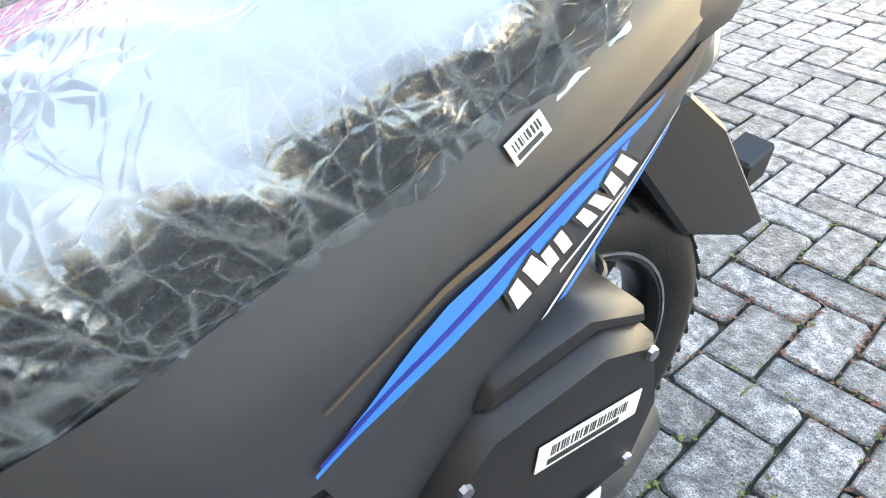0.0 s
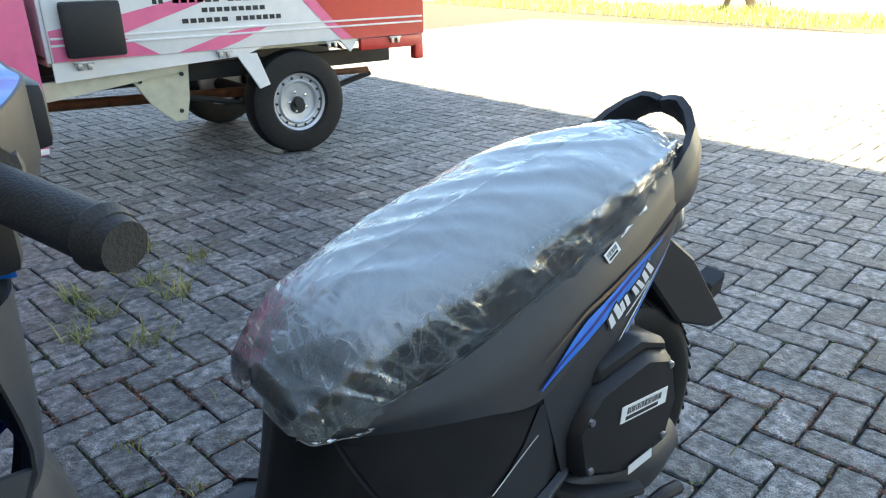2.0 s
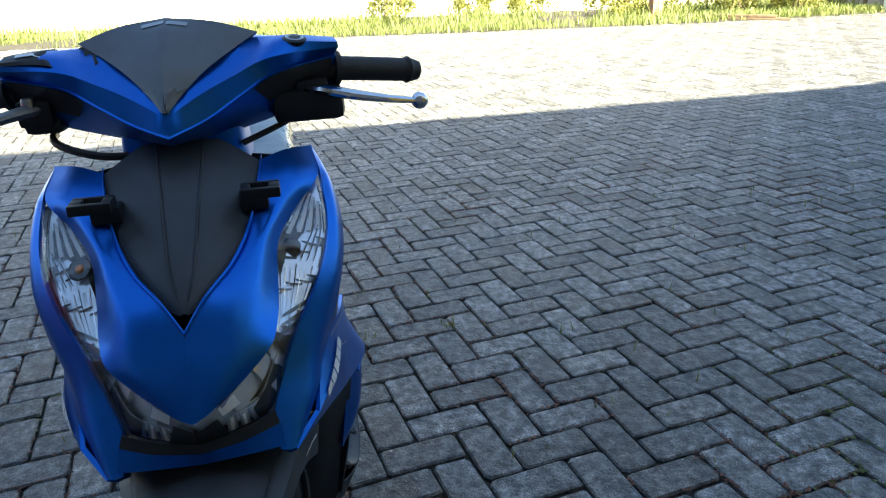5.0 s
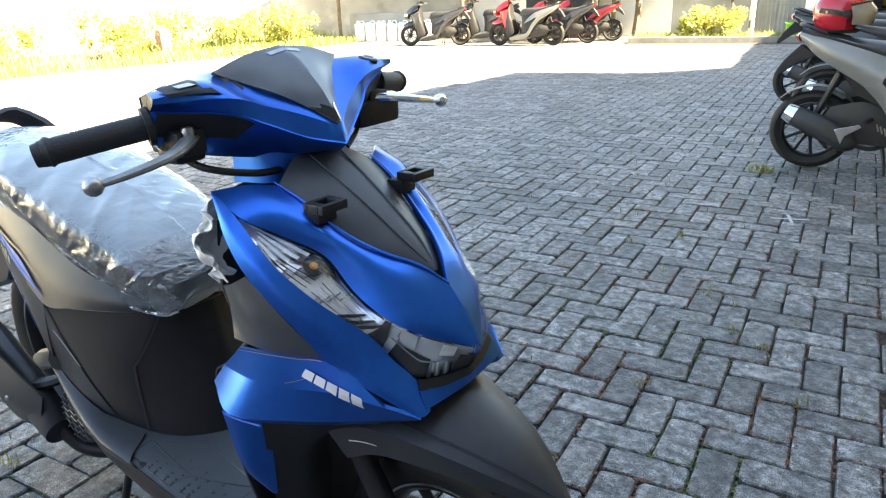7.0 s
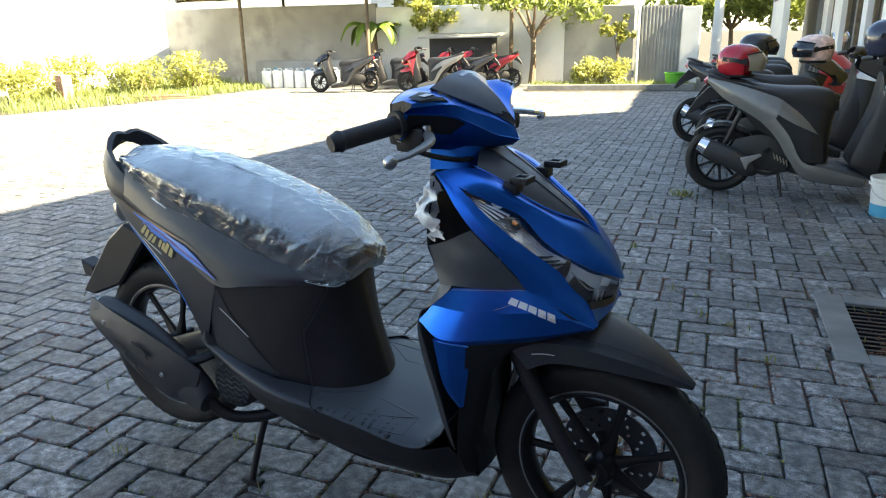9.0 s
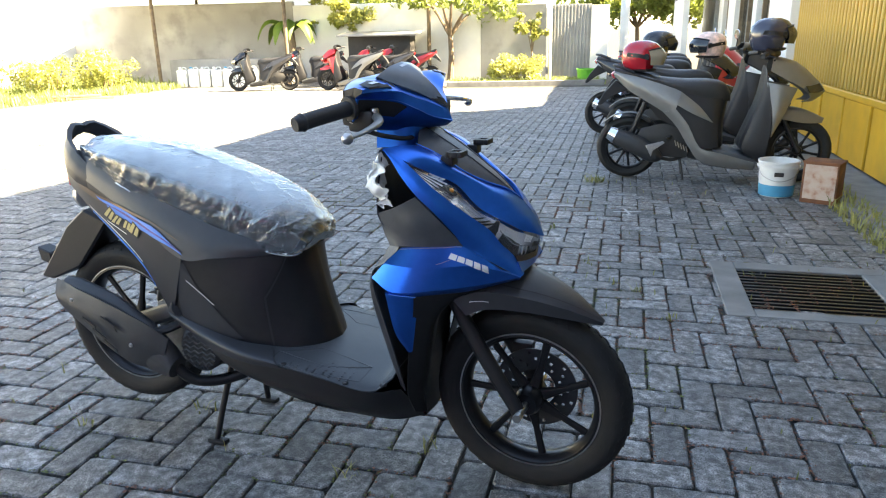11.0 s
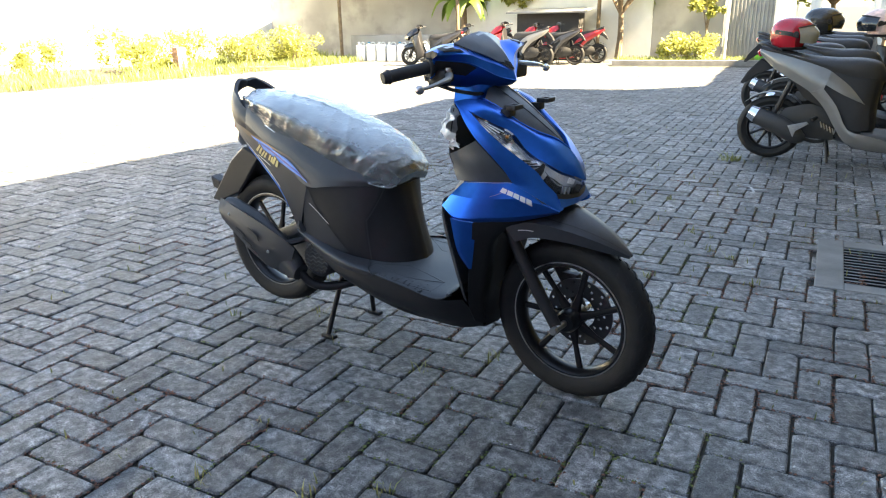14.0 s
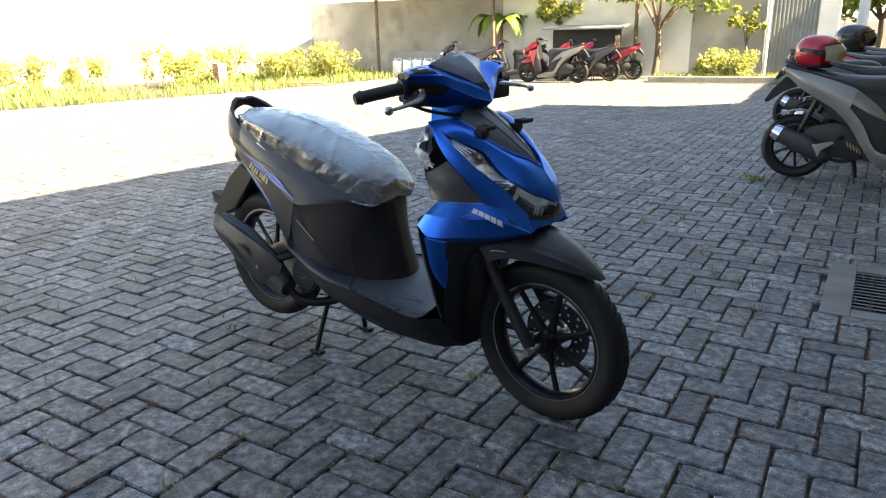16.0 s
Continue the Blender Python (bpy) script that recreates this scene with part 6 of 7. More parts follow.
    part("mud_flap", plate([(-.80, .665), (-.93, .665), (-1.0, .47), (-.93, .45)][::-1], .02, fm), M_TWHITE, t, smooth=False)
    # chassis
    part("chassis_beam", box((-2.1, -3.82, .50), (1.6, -3.72, .60), .01), M_TDARK, t)
    part("chassis_beam", box((-2.1, -4.7, .50), (1.6, -4.6, .60), .01), M_TDARK, t)
    part("tank_beam", sheet([[(.28, -3.5, .60), (-.10, -3.5, .62), (-.5, -3.5, .65)], [(.28, -3.5, .50), (-.08, -3.5, .545), (-.5, -3.5, .60)]], nu=4, nv=1, thick=.03), M_TBEIGE, t)
    part("bracket", plate([(-.16, .62), (-.52, .65), (-.50, .44), (-.47, .31), (-.40, .31), (-.28, .42)][::-1], .03, Matrix.Translation((0, -.06, 0)) @ fm), M_TBEIGE, t, smooth=False)
    for x, z in ((-.23, .56), (-.47, .58), (-.44, .37), (.18, .56)):
        part("bracket_hole", lathe([(.0001, 0), (.013, 0), (.013, .004), (.0001, .004)], seg=12, center=(x, Y0 - .038, z)), M_TDARK, t)
    part("leaf_spring", tube([(-.5, -3.7, .42), (-1.2, -3.7, .30), (-1.9, -3.7, .43)], .025, n=6, seg=6, flat=.8), M_TDARK, t)
    part("rear_axle", tube([(-1.21, -3.5, .30), (-1.21, -4.9, .30)], .05, n=1, seg=10), M_TDARK, t)
    part("drive_shaft", tube([(-1.2, -4.2, .32), (1.4, -4.2, .42)], .035, n=1, seg=10), M_RUST, t)
    part("tail_pipe", tube([(-1.3, -3.75, .46), (-1.62, -3.62, .47), (-1.82, -3.6, .47)], .022, n=3, seg=10), M_RUST, t)
    part("wheel_well", sheet([[(-.85, -3.47, .64), (-.95, -3.47, .70), (-1.21, -3.47, .735), (-1.48, -3.47, .70), (-1.56, -3.47, .64)], [(-.85, -3.8, .64), (-.95, -3.8, .70), (-1.21, -3.8, .735), (-1.48, -3.8, .70), (-1.56, -3.8, .64)]], nu=3, nv=1), M_TDARK, t)
    # cab
    cab = part("cab", sheet([[(.27, Y0, .40), (.27, Y0 - .01, 1.05), (.30, Y0 - .06, 1.55), (.34, Y0 - .14, 1.85)], [(.9, Y0 + .02, .28), (.9, Y0 + .01, 1.05), (.95, Y0 - .05, 1.5), (.95, Y0 - .14, 1.87)], [(1.9, Y0 + .02, .28), (1.95, Y0 + .01, .95), (1.75, Y0 - .05, 1.45), (1.5, Y0 - .14, 1.85)]], nu=4, nv=4, thick=.02), M_TPINK, t)
    part("cab_back", box((.27, Y1 + .1, .40), (.31, Y0 - .02, 1.8), .02), M_TPINK, cab)
    part("cab_front", box((1.6, Y1 + .1, .28), (1.95, Y0 - .02, 1.0), .05), M_TPINK, cab)
    part("cab_top", box((.34, Y1 + .2, 1.82), (1.5, Y0 - .14, 1.87), .03), M_TWHITE, cab)
    part("windscreen", sheet([[(1.93, Y0 - .05, 1.0), (1.93, Y1 + .15, 1.0)], [(1.5, Y0 - .16, 1.82), (1.5, Y1 + .25, 1.82)]], nu=2, nv=2), M_WIN, cab)
    for z0, z1, mm in ((.30, .345, M_TWHITE), (.36, .40, M_TRED), (.56, .60, M_TRED), (.62, .70, M_TWHITE), (.86, .90, M_TRED)):
        part("cab_stripe", sheet([[(.285, Y0 + .006, max(z0, .39)), (.6, Y0 + .02, z0)], [(.285, Y0 + .006, max(z1, .40)), (.6, Y0 + .02, z1)]], nu=1, nv=1, thick=.004), mm, cab, smooth=False)
    part("cab_sill", box((.30, Y0 - .02, .235), (.85, Y0 + .03, .40), .02), M_TPINK, cab)
    part("sill_stripe", box((.305, Y0 + .028, .29), (.84, Y0 + .034, .335), .002), M_TRED, cab)
    part("sill_stripe", box((.305, Y0 + .028, .245), (.84, Y0 + .034, .275), .002), M_TWHITE, cab)
    return t


build_truck()


# ---------------------------------------------------------------- parked scooters, helmets
def build_parked(body, accent, label, group):
    """An angular commuter scooter: slim tail blade, black middle, lower blade running into the floor, pointed nose."""
    P = thing("scooter", pose(0, 0, 0), label, "scooter", group)
    q = dict(nu=3, nv=3)
    wheel("rear_wheel", 0, .25, .25, .10, P, spokes=10, fine=False)
    wheel("front_wheel", 1.28, .25, .25, .086, P, spokes=10, fine=False)
    sides("tail_blade", [[(-.13, .055, .862), (.03, .10, .838), (.19, .125, .80), (.385, .145, .708)], [(-.135, .062, .845), (.01, .118, .775), (.18, .152, .69), (.36, .178, .61)], [(-.134, .05, .827), (-.014, .105, .715), (.213, .15, .582), (.330, .17, .50)]], body, P, **q)
    sides("blade_tip", [[(.385, .145, .708), (.525, .158, .60), (.633, .166, .476)], [(.372, .166, .66), (.50, .176, .572), (.634, .168, .475)], [(.36, .178, .61), (.477, .180, .544), (.635, .166, .473)]], body, P, **q)
    sides("lower_blade", [[(.345, .178, .585), (.453, .192, .456), (.549, .205, .285), (.693, .214, .246), (.957, .19, .175)], [(.30, .176, .56), (.41, .190, .45), (.513, .206, .28), (.65, .214, .20), (.957, .188, .145)], [(.255, .160, .555), (.368, .178, .44), (.477, .190, .27), (.60, .198, .155), (.957, .168, .115)]], body, P, **q)
    part("inner_body", sheet([[(.02, .08, .80), (.25, .115, .77), (.50, .13, .69), (.70, .10, .70), (.752, 0, .68)], [(.10, .09, .66), (.30, .145, .58), (.48, .160, .50), (.67, .145, .49), (.725, 0, .48)], [(.22, .10, .50), (.38, .15, .42), (.52, .175, .28), (.69, .155, .28), (.735, 0, .28)]], both=True, **q), M_PLAS, P, "black middle of the body")
    sec = [(-.13, .055, .885, .852), (.02, .115, .866, .828), (.20, .138, .822, .775), (.40, .148, .802, .705), (.58, .140, .800, .66), (.70, .11, .772, .64), (.755, .05, .70, .63)]
    part("seat", sheet([[(x, 0, t), (x, w * .55, t - .005), (x, w * .88, t - .025), (x, w, t * .4 + b * .6), (x, w * .95, b)] for x, w, t, b in sec], both=True, nu=3, nv=4), M_VINYL, P, "black vinyl seat")
    part("grab_rail", tube([(.02, .10, .855), (-.09, .085, .895), (-.14, 0, .905), (-.09, -.085, .895), (.02, -.10, .855)], .012, n=4, seg=8), M_PLAS, P)
    part("tail_lamp", sheet([[(-.135, 0, .862), (-.13, .05, .855)], [(-.165, 0, .835), (-.145, .05, .835)], [(-.14, 0, .80), (-.13, .045, .80)]], both=True, nu=2, nv=2), M_RED, P)
    part("rear_mudguard", plate([(-.02, .72), (-.12, .79), (-.21, .69), (-.26, .60), (-.235, .59), (-.13, .67)], .11, Matrix(((1, 0, 0, 0), (0, 0, 1, -.055), (0, 1, 0, 0), (0, 0, 0, 1))), .005), M_PLAS, P, smooth=False)
    part("tyre_hugger", sheet([[(.285 * math.cos(a_), y_, .25 + .285 * math.sin(a_)) for a_ in (.5, 1.0, 1.5, 2.0, 2.4)] for y_ in (-.062, 0, .062)], nu=3, nv=2), M_PLAS, P)
    # engine, exhaust and stand
    part("engine_block", sheet([[(.10, .13, .42), (.28, .15, .46), (.42, .14, .40)], [(.06, .145, .33), (.26, .165, .34), (.46, .15, .28)], [(.12, .12, .24), (.28, .14, .20), (.46, .12, .19)]], both=True, **q), M_TDARK, P, "dark engine case")
    for k in range(5):
        part("cooling_slot", tube([(.36 + .022 * k, -.176, .335 - .012 * k), (.375 + .022 * k, -.177, .29 - .012 * k)], .005, n=1, seg=5), M_STEEL, P)
    part("shock_absorber", tube([(.02, -.09, .36), (.12, -.10, .62)], .02, n=1, seg=8), M_PLAS, P)
    mf = part("muffler", tube([(-.13, -.165, .375), (-.08, -.17, .355), (.08, -.175, .285), (.20, -.17, .215), (.26, -.155, .19)], [.045, .066, .074, .066, .03], n=4, seg=12), M_MUFF, P, "black muffler")
    part("muffler_tip", tube([(-.150, -.168, .388), (-.095, -.172, .362)], [.052, .066], n=2, seg=12), M_CHROME, mf, "bright muffler end")
    part("heat_shield", plate([(.14, .30), (.27, .335), (.285, .32), (.20, .26), (.185, .21)], .006, Matrix(((1, 0, 0, 0), (0, 0, -1, -.236), (0, 1, 0, 0), (0, 0, 0, 1))), .002), M_STEEL, mf, "silver exhaust bracket")
    part("exhaust_pipe", tube([(.24, -.155, .195), (.36, -.11, .17), (.5, -.05, .22)], .014, n=5, seg=8), M_TDARK, P)
    part("swing_arm", tube([(0, -.09, .25), (.18, -.12, .33), (.30, -.10, .38)], .018, n=4, seg=8), M_TDARK, P)
    for s in (-1, 1):
        part("stand_leg", tube([(.40, s * .08, .22), (.43, s * .12, .10), (.445, s * .14, .008)], .009, n=3, seg=8), M_PLAS, P)
        part("pillion_step", tube([(.33, s * .16, .36), (.30, s * .20, .345)], .014, n=2, seg=8), M_PLAS, P)
    # floor and leg shield
    part("floorboard", sheet([[(.64, 0, .275), (.64, .17, .272), (.66, .208, .25)], [(.80, 0, .245), (.80, .17, .242), (.80, .206, .215)], [(.97, 0, .20), (.97, .15, .20), (.97, .185, .172)]], both=True, **q), M_FLOOR, P)
    part("belly_pan", sheet([[(.46, 0, .18), (.70, 0, .12), (1.0, 0, .12)], [(.48, .19, .26), (.60, .195, .15), (.96, .165, .115)]], both=True, nu=2, nv=1), M_PLAS, P)
    part("inner_leg_shield", sheet([[(.985, 0, .90), (.99, .10, .88), (1.0, .145, .80)], [(.955, 0, .65), (.965, .14, .66), (1.02, .168, .70)], [(.90, 0, .45), (.905, .16, .45), (1.05, .190, .46)], [(.86, 0, .28), (.862, .17, .28), (1.03, .196, .27)], [(.96, 0, .19), (.96, .16, .19), (1.03, .17, .15)]], both=True, **q), M_PLAS, P, "black inner leg shield")
    sides("leg_shield", [[(.99, .150, .78), (1.09, .170, .76), (1.21, .155, .735)], [(1.035, .182, .62), (1.10, .187, .62), (1.165, .16, .62)], [(1.052, .200, .48), (1.085, .197, .50), (1.12, .178, .51)], [(1.053, .196, .376), (1.055, .196, .375), (1.058, .195, .376)]], accent, P, thick=.006, **q)
    part("inner_wheel_guard", sheet([[(1.20, 0, .62), (1.18, .13, .62)], [(1.07, 0, .48), (1.07, .17, .42)], [(1.0, 0, .30), (1.02, .18, .27)], [(1.0, 0, .16), (1.0, .15, .15)]], both=True, nu=2, nv=3), M_PLAS, P)
    # nose and bars
    part("front_cowl", sheet([[(1.03, 0, .97), (1.03, .08, .95), (1.01, .15, .86)], [(1.20, 0, .925), (1.19, .08, .90), (1.14, .175, .79)], [(1.34, 0, .81), (1.31, .075, .79), (1.24, .165, .735)], [(1.43, 0, .705), (1.385, .055, .69), (1.31, .115, .665)], [(1.36, 0, .635), (1.33, .055, .63), (1.25, .10, .63)]], both=True, nu=3, nv=2), accent, P, "pointed nose cowl")
    sides("headlight_lens", [[(1.262, .166, .752), (1.315, .105, .752), (1.375, .048, .765)], [(1.30, .136, .700), (1.355, .085, .700), (1.415, .036, .712)]], M_SMOKE, P, thick=.004, **q)
    part("handlebar_cover", sheet([[(.975, 0, 1.045), (.975, .10, 1.035), (.95, .19, 1.0)], [(1.06, 0, 1.03), (1.04, .09, 1.015), (.985, .19, .99)], [(1.09, 0, .97), (1.06, .08, .965), (.99, .17, .965)], [(1.0, 0, .935), (1.0, .07, .935), (.96, .16, .95)]], both=True, **q), M_PLAS, P, "black handlebar cover")
    for s in (-1, 1):
        g = part("grip", tube([(.965, s * .18, .985), (.935, s * .26, .98), (.915, s * .335, .972)], .0175, n=3, seg=10), M_GRIP, P)
        part("lever", tube([(.985, s * .17, .968), (1.02, s * .23, .958), (1.0, s * .32, .945)], .008, n=3, seg=6), M_PLAS, g)
        part("fork_leg", tube([(1.12, s * .075, .55), (1.28, s * .078, .25)], .018, n=2, seg=10), M_PLAS, P)
    part("front_fender", sheet([[(1.10, 0, .60), (1.10, .07, .585), (1.13, .10, .50)], [(1.28, 0, .575), (1.28, .06, .56), (1.29, .085, .47)], [(1.45, 0, .50), (1.44, .02, .495), (1.43, .03, .465)]], both=True, **q), accent, P)
    return P


def parked(at, yaw, body, accent, label, group="scooters parked along the gate", scale=0.97):
    s = build_parked(body, accent, label, group)
    s.matrix_world = Matrix.Translation(at) @ Matrix.Rotation(radians(yaw), 4, "Z") @ Matrix.Scale(scale, 4)
    return s


parked((.98, 4.22, 0), 6, M_SILV, M_SILV, "silver-grey scooter parked facing the yellow gate")
parked((.45, 6.6, 0), 8, M_BLKP, M_BLKP, "black scooter parked beside the silver one")
parked((.85, 5.45, 0), 7, M_BLKP, M_DPLAS, "dark scooter parked in the row by the gate")
parked((.55, 7.7, 0), 5, M_REDP, M_REDP, "red scooter parked in the row by the gate")
parked((.5, 8.8, 0), 7, M_BLKP, M_REDP, "black and red scooter parked in the row")
parked((.4, 10.0, 0), 7, M_SILV, M_TWHITE, "white and grey scooter parked in the row")
g2 = "scooters parked along the back wall"
parked((-7.15, 11.85, 0), 202, M_BLKP, M_BLKP, "black scooter parked in the sun by the back wall", g2, .86)
parked((-6.5, 12.9, 0), 205, M_DPLAS, M_BLKP, "dark scooter parked behind another by the back wall", g2, .86)
parked((-5.15, 12.2, 0), 190, M_SILV, M_REDP, "red and white scooter parked in the sun", g2, .9)
parked((-4.75, 12.9, 0), 195, M_BLKP, M_REDP, "red and black scooter parked in the sun", g2, .86)
parked((-4.5, 13.55, 0), 200, M_REDP, M_REDP, "bright red scooter parked near the wall", g2, .86)


def helmet(at, yaw, mat, label, visor=None):
    h = thing("helmet", pose(*at, 0, 0, yaw) @ Matrix.Scale(.98, 4), label, "helmet", "helmets left on the parked scooters")
    prof = [(.001, .15), (.05, .145), (.09, .125), (.118, .085), (.128, .035), (.125, -.02), (.112, -.075), (.10, -.10)]
    bm = lathe(prof[::-1], axis="z", seg=24)
    for v in bm.verts:
        v.co.x *= 1.24
        v.co.z *= .93
        if v.co.x > .03 and v.co.z < -.0:
            v.co.x -= .05 * min(1, (v.co.x - .03) / .05)
    part("shell", bm, mat, h)
    part("visor", sheet([[(.150, 0, .080), (.125, .072, .078), (.045, .124, .062)], [(.190, 0, .025), (.158, .085, .022), (.060, .133, .012)], [(.172, 0, -.050), (.140, .080, -.050), (.062, .124, -.045)]], both=True, nu=4, nv=3, thick=.003), visor or M_SMOKE, h, "curved visor")
    part("visor_trim", tube([(.152, 0, .084), (.125, .076, .082), (.04, .128, .064)], .005, n=4, seg=6), M_PLAS, h)
    part("visor_trim", tube([(.152, 0, .084), (.125, -.076, .082), (.04, -.128, .064)], .005, n=4, seg=6), M_PLAS, h)
    for s in (-1, 1):
        part("side_band", sheet([[(-.115, .092, .050), (-.03, .131, .040), (.05, .128, .020)], [(-.125, .085, .020), (-.03, .1315, .010), (.05, .128, -.010)]], flip=s, nu=4, nv=2, thick=.003), M_PLAS, h, "dark band on the shell")
        part("visor_pivot", lathe([(.0001, .137), (.018, .136), (.021, .128)], axis="y", seg=14, center=(.03, 0, .02)) if s > 0 else lathe([(.0001, -.137), (.018, -.136), (.021, -.128)], axis="y", seg=14, center=(.03, 0, .02)), M_PLAS, h)
    part("neck_roll", lathe([(.098, -.098), (.112, -.090), (.116, -.078), (.104, -.075)], axis="z", seg=24, closed=True), M_PLAS, h)
    return h


helmet((1.05, 4.24, .925), 8, M_HRED, "red motorcycle helmet resting on a scooter seat", M_CLEARL)
helmet((1.05, 5.6, .99), 20, M_BLKP, "black motorcycle helmet hung on a scooter")
helmet((1.5, 5.65, .97), 200, M_HPINK, "pale patterned helmet on a scooter mirror")
helmet((1.95, 4.30, 1.07), 30, M_HNAVY, "dark blue helmet hung on the silver scooter")
for x, y, z, ya in ((1.62, 6.6, .98, 15), (1.75, 7.4, .98, 30), (1.5, 7.9, 1.0, 10)):
    mr = thing("mirror", pose(x, y, z, 0, 0, ya), "round scooter mirror on a thin black stem", "mirror", "scooter mirrors")
    part("glass", lathe([(.001, -.004), (.052, -.003), (.056, .006), (.03, .018), (.001, .02)], axis="x", seg=18, center=(0, 0, .08)), M_CHROME, mr)
    part("stem", tube([(0, 0, -.07), (.01, 0, 0), (.01, 0, .06)], .006, n=3, seg=6), M_PLAS, mr)

cm_ = thing("chalk_mark", pose(1.14, 3.03, .0012, 0, 0, 20), "faint white chalk cross drawn on the paving", "chalk mark")
part("stroke", box((-.09, -.008, 0), (.09, .008, .0012), 0), M_CHALK, cm_, smooth=False)
part("stroke", box((-.008, -.07, 0), (.008, -.009, .0012), 0), M_CHALK, cm_, smooth=False)
part("stroke", box((-.008, .009, 0), (.008, .07, .0012), 0), M_CHALK, cm_, smooth=False)

V_, F_ = [], []
for k in range(130):
    x, y, w, a = r.uniform(-2.5, 2.4), r.uniform(-2.6, 3.2), r.uniform(.002, .0065), r.uniform(0, 6.28)
    c_, s_, i0 = math.cos(a) * w, math.sin(a) * w, len(V_)
    z = .0026
    V_ += [(x + c_, y + s_, z), (x - s_ * .6, y + c_ * .6, z + .001), (x - c_, y - s_, z), (x + s_ * .5, y - c_ * .5, z), (x, y, z + .003)]
    F_ += [(i0, i0 + 1, i0 + 4), (i0 + 1, i0 + 2, i0 + 4), (i0 + 2, i0 + 3, i0 + 4), (i0 + 3, i0, i0 + 4), (i0 + 3, i0 + 2, i0 + 1, i0)]
tagged(stuff_mesh("litter_flecks", V_, F_, M_PLW), "tiny pale chips of litter strewn on the paving", "litter", kind="stuff")

# bucket, rusty sheet box
bk = thing("paint_bucket", pose(2.07, 3.83, 0), "white plastic paint bucket with a blue base band", "bucket")
part("pail", lathe([(.105, 0), (.112, .01), (.13, .23), (.136, .235), (.136, .25), (.126, .25), (.105, .02), (.001, .02)], axis="z", seg=32), M_PLW, bk)
part("print_band", lathe([(.1115, .006), (.1178, .085), (.1195, .085), (.1135, .006)], axis="z", seg=32, closed=True), M_PLB, bk)
part("rim", lathe([(.134, .205), (.141, .206), (.141, .216), (.135, .217)], axis="z", seg=32, closed=True), M_PLW, bk)
part("handle", tube([(-.137, 0, .215), (-.10, -.10, .15), (0, -.145, .12), (.10, -.10, .15), (.137, 0, .215)], .003, n=5, seg=5), M_STEEL, bk)
part("smudge", sheet([[(-.03, -.1255, .15), (.03, -.1255, .15)], [(-.03, -.1285, .18), (.03, -.1285, .18)]], nu=2, nv=1, thick=.001), M_INK, bk)
rb = thing("rusty_box", pose(2.33, 3.66, 0, 0, 0, -20), "rusty sheet metal box standing by the gate", "box")
part("side_sheet", box((-.11, -.06, 0), (.11, -.045, .27), .004), M_RUST, rb)
part("side_sheet", box((-.11, .10, 0), (.11, .115, .27), .004), M_RUST, rb)
part("end_sheet", box((.095, -.045, 0), (.11, .10, .27), .004), M_RUST, rb)
part("end_sheet", box((-.11, -.045, 0), (-.095, .10, .27), .004), M_RUST, rb)
part("lid", box((-.115, -.065, .27), (.115, .12, .282), .003), M_RUST, rb)
part("worn_label", box((-.095, -.064, .03), (.10, -.061, .262), .001), M_OLDP, rb, "worn white paint with rust coming through", smooth=False)

# ---------------------------------------------------------------- back of the yard
cp = thing("carport", pose(0, 0, 0), "open carport with a sheet roof on thin posts", "carport")
for x, y in ((-11.06, 12.27), (-7.9, 13.0), (-11.9, 14.9), (-8.7, 15.6)):
    part("post", tube([(x, y, 0), (x, y, 2.25)], .045, n=1, seg=10), M_WOOD, cp)
part("roof_sheet", sheet([[(-12.8, 11.6, 2.1), (-7.0, 12.9, 2.1)], [(-13.6, 15.4, 2.45), (-7.9, 16.7, 2.45)]], nu=24, nv=4, thick=.03, bulge=lambda q: Vector((q.x, q.y, q.z + .02 * math.sin(q.x * 28)))), M_ZINC, cp)
for k in range(6):
    t = k / 5
    part("rafter", box((0, -.03, -.05), (3.8, .03, .03), .004, m=Matrix.Translation((-12.6 + 5.4 * t, 11.75 + 1.22 * t, 2.07)) @ Matrix.Rotation(radians(101.5), 4, "Z") @ Matrix.Rotation(radians(-5.2), 4, "Y")), M_WOOD, cp)
part("purlin", tube([(-12.7, 12.0, 2.08), (-7.1, 13.25, 2.08)], .035, n=1, seg=6), M_WOOD, cp)
wall_between("low_wall", (-11.0, 12.75), (-8.0, 13.45), -.05, .62, .5, M_GREYW, "low grey concrete ledge under the carport")
for k in range(7):
    sk = thing("jerrycan", pose(-10.35 + k * .28, 12.25 + k * .065, 0, 0, 0, 13 + (k * 7) % 11), "dusty white plastic jerrycan against the ledge", "jerrycan", "white jerrycans by the ledge")
    part("tank", box((-.125, -.09, 0), (.125, .09, .40 + .012 * (k % 3)), .035, seg=3), M_PLW, sk)
    part("neck", lathe([(.03, .40), (.03, .45), (.026, .455)], axis="z", seg=12, center=(-.07, 0, 0)), M_PLW, sk)
    part("cap", lathe([(.001, .475), (.034, .47), (.036, .44), (.03, .44)], axis="z", seg=12, center=(-.07, 0, 0)), M_PLB if k % 3 == 1 else M_PLW, sk)
    part("handle", tube([(-.02, 0, .40), (.0, 0, .455), (.07, 0, .455), (.10, 0, .40)], .014, n=3, seg=6), M_PLW, sk)
zg = tagged(part("gate_2", box((0, -.03, .02), (1.0, .0, 1.72), .006, m=Matrix.Translation((-2.38, 15.9, 0)) @ Matrix.Rotation(radians(16), 4, "Z")), M_ZINC, smooth=False), "grey corrugated zinc gate in the back wall", "gate", kind="structure")
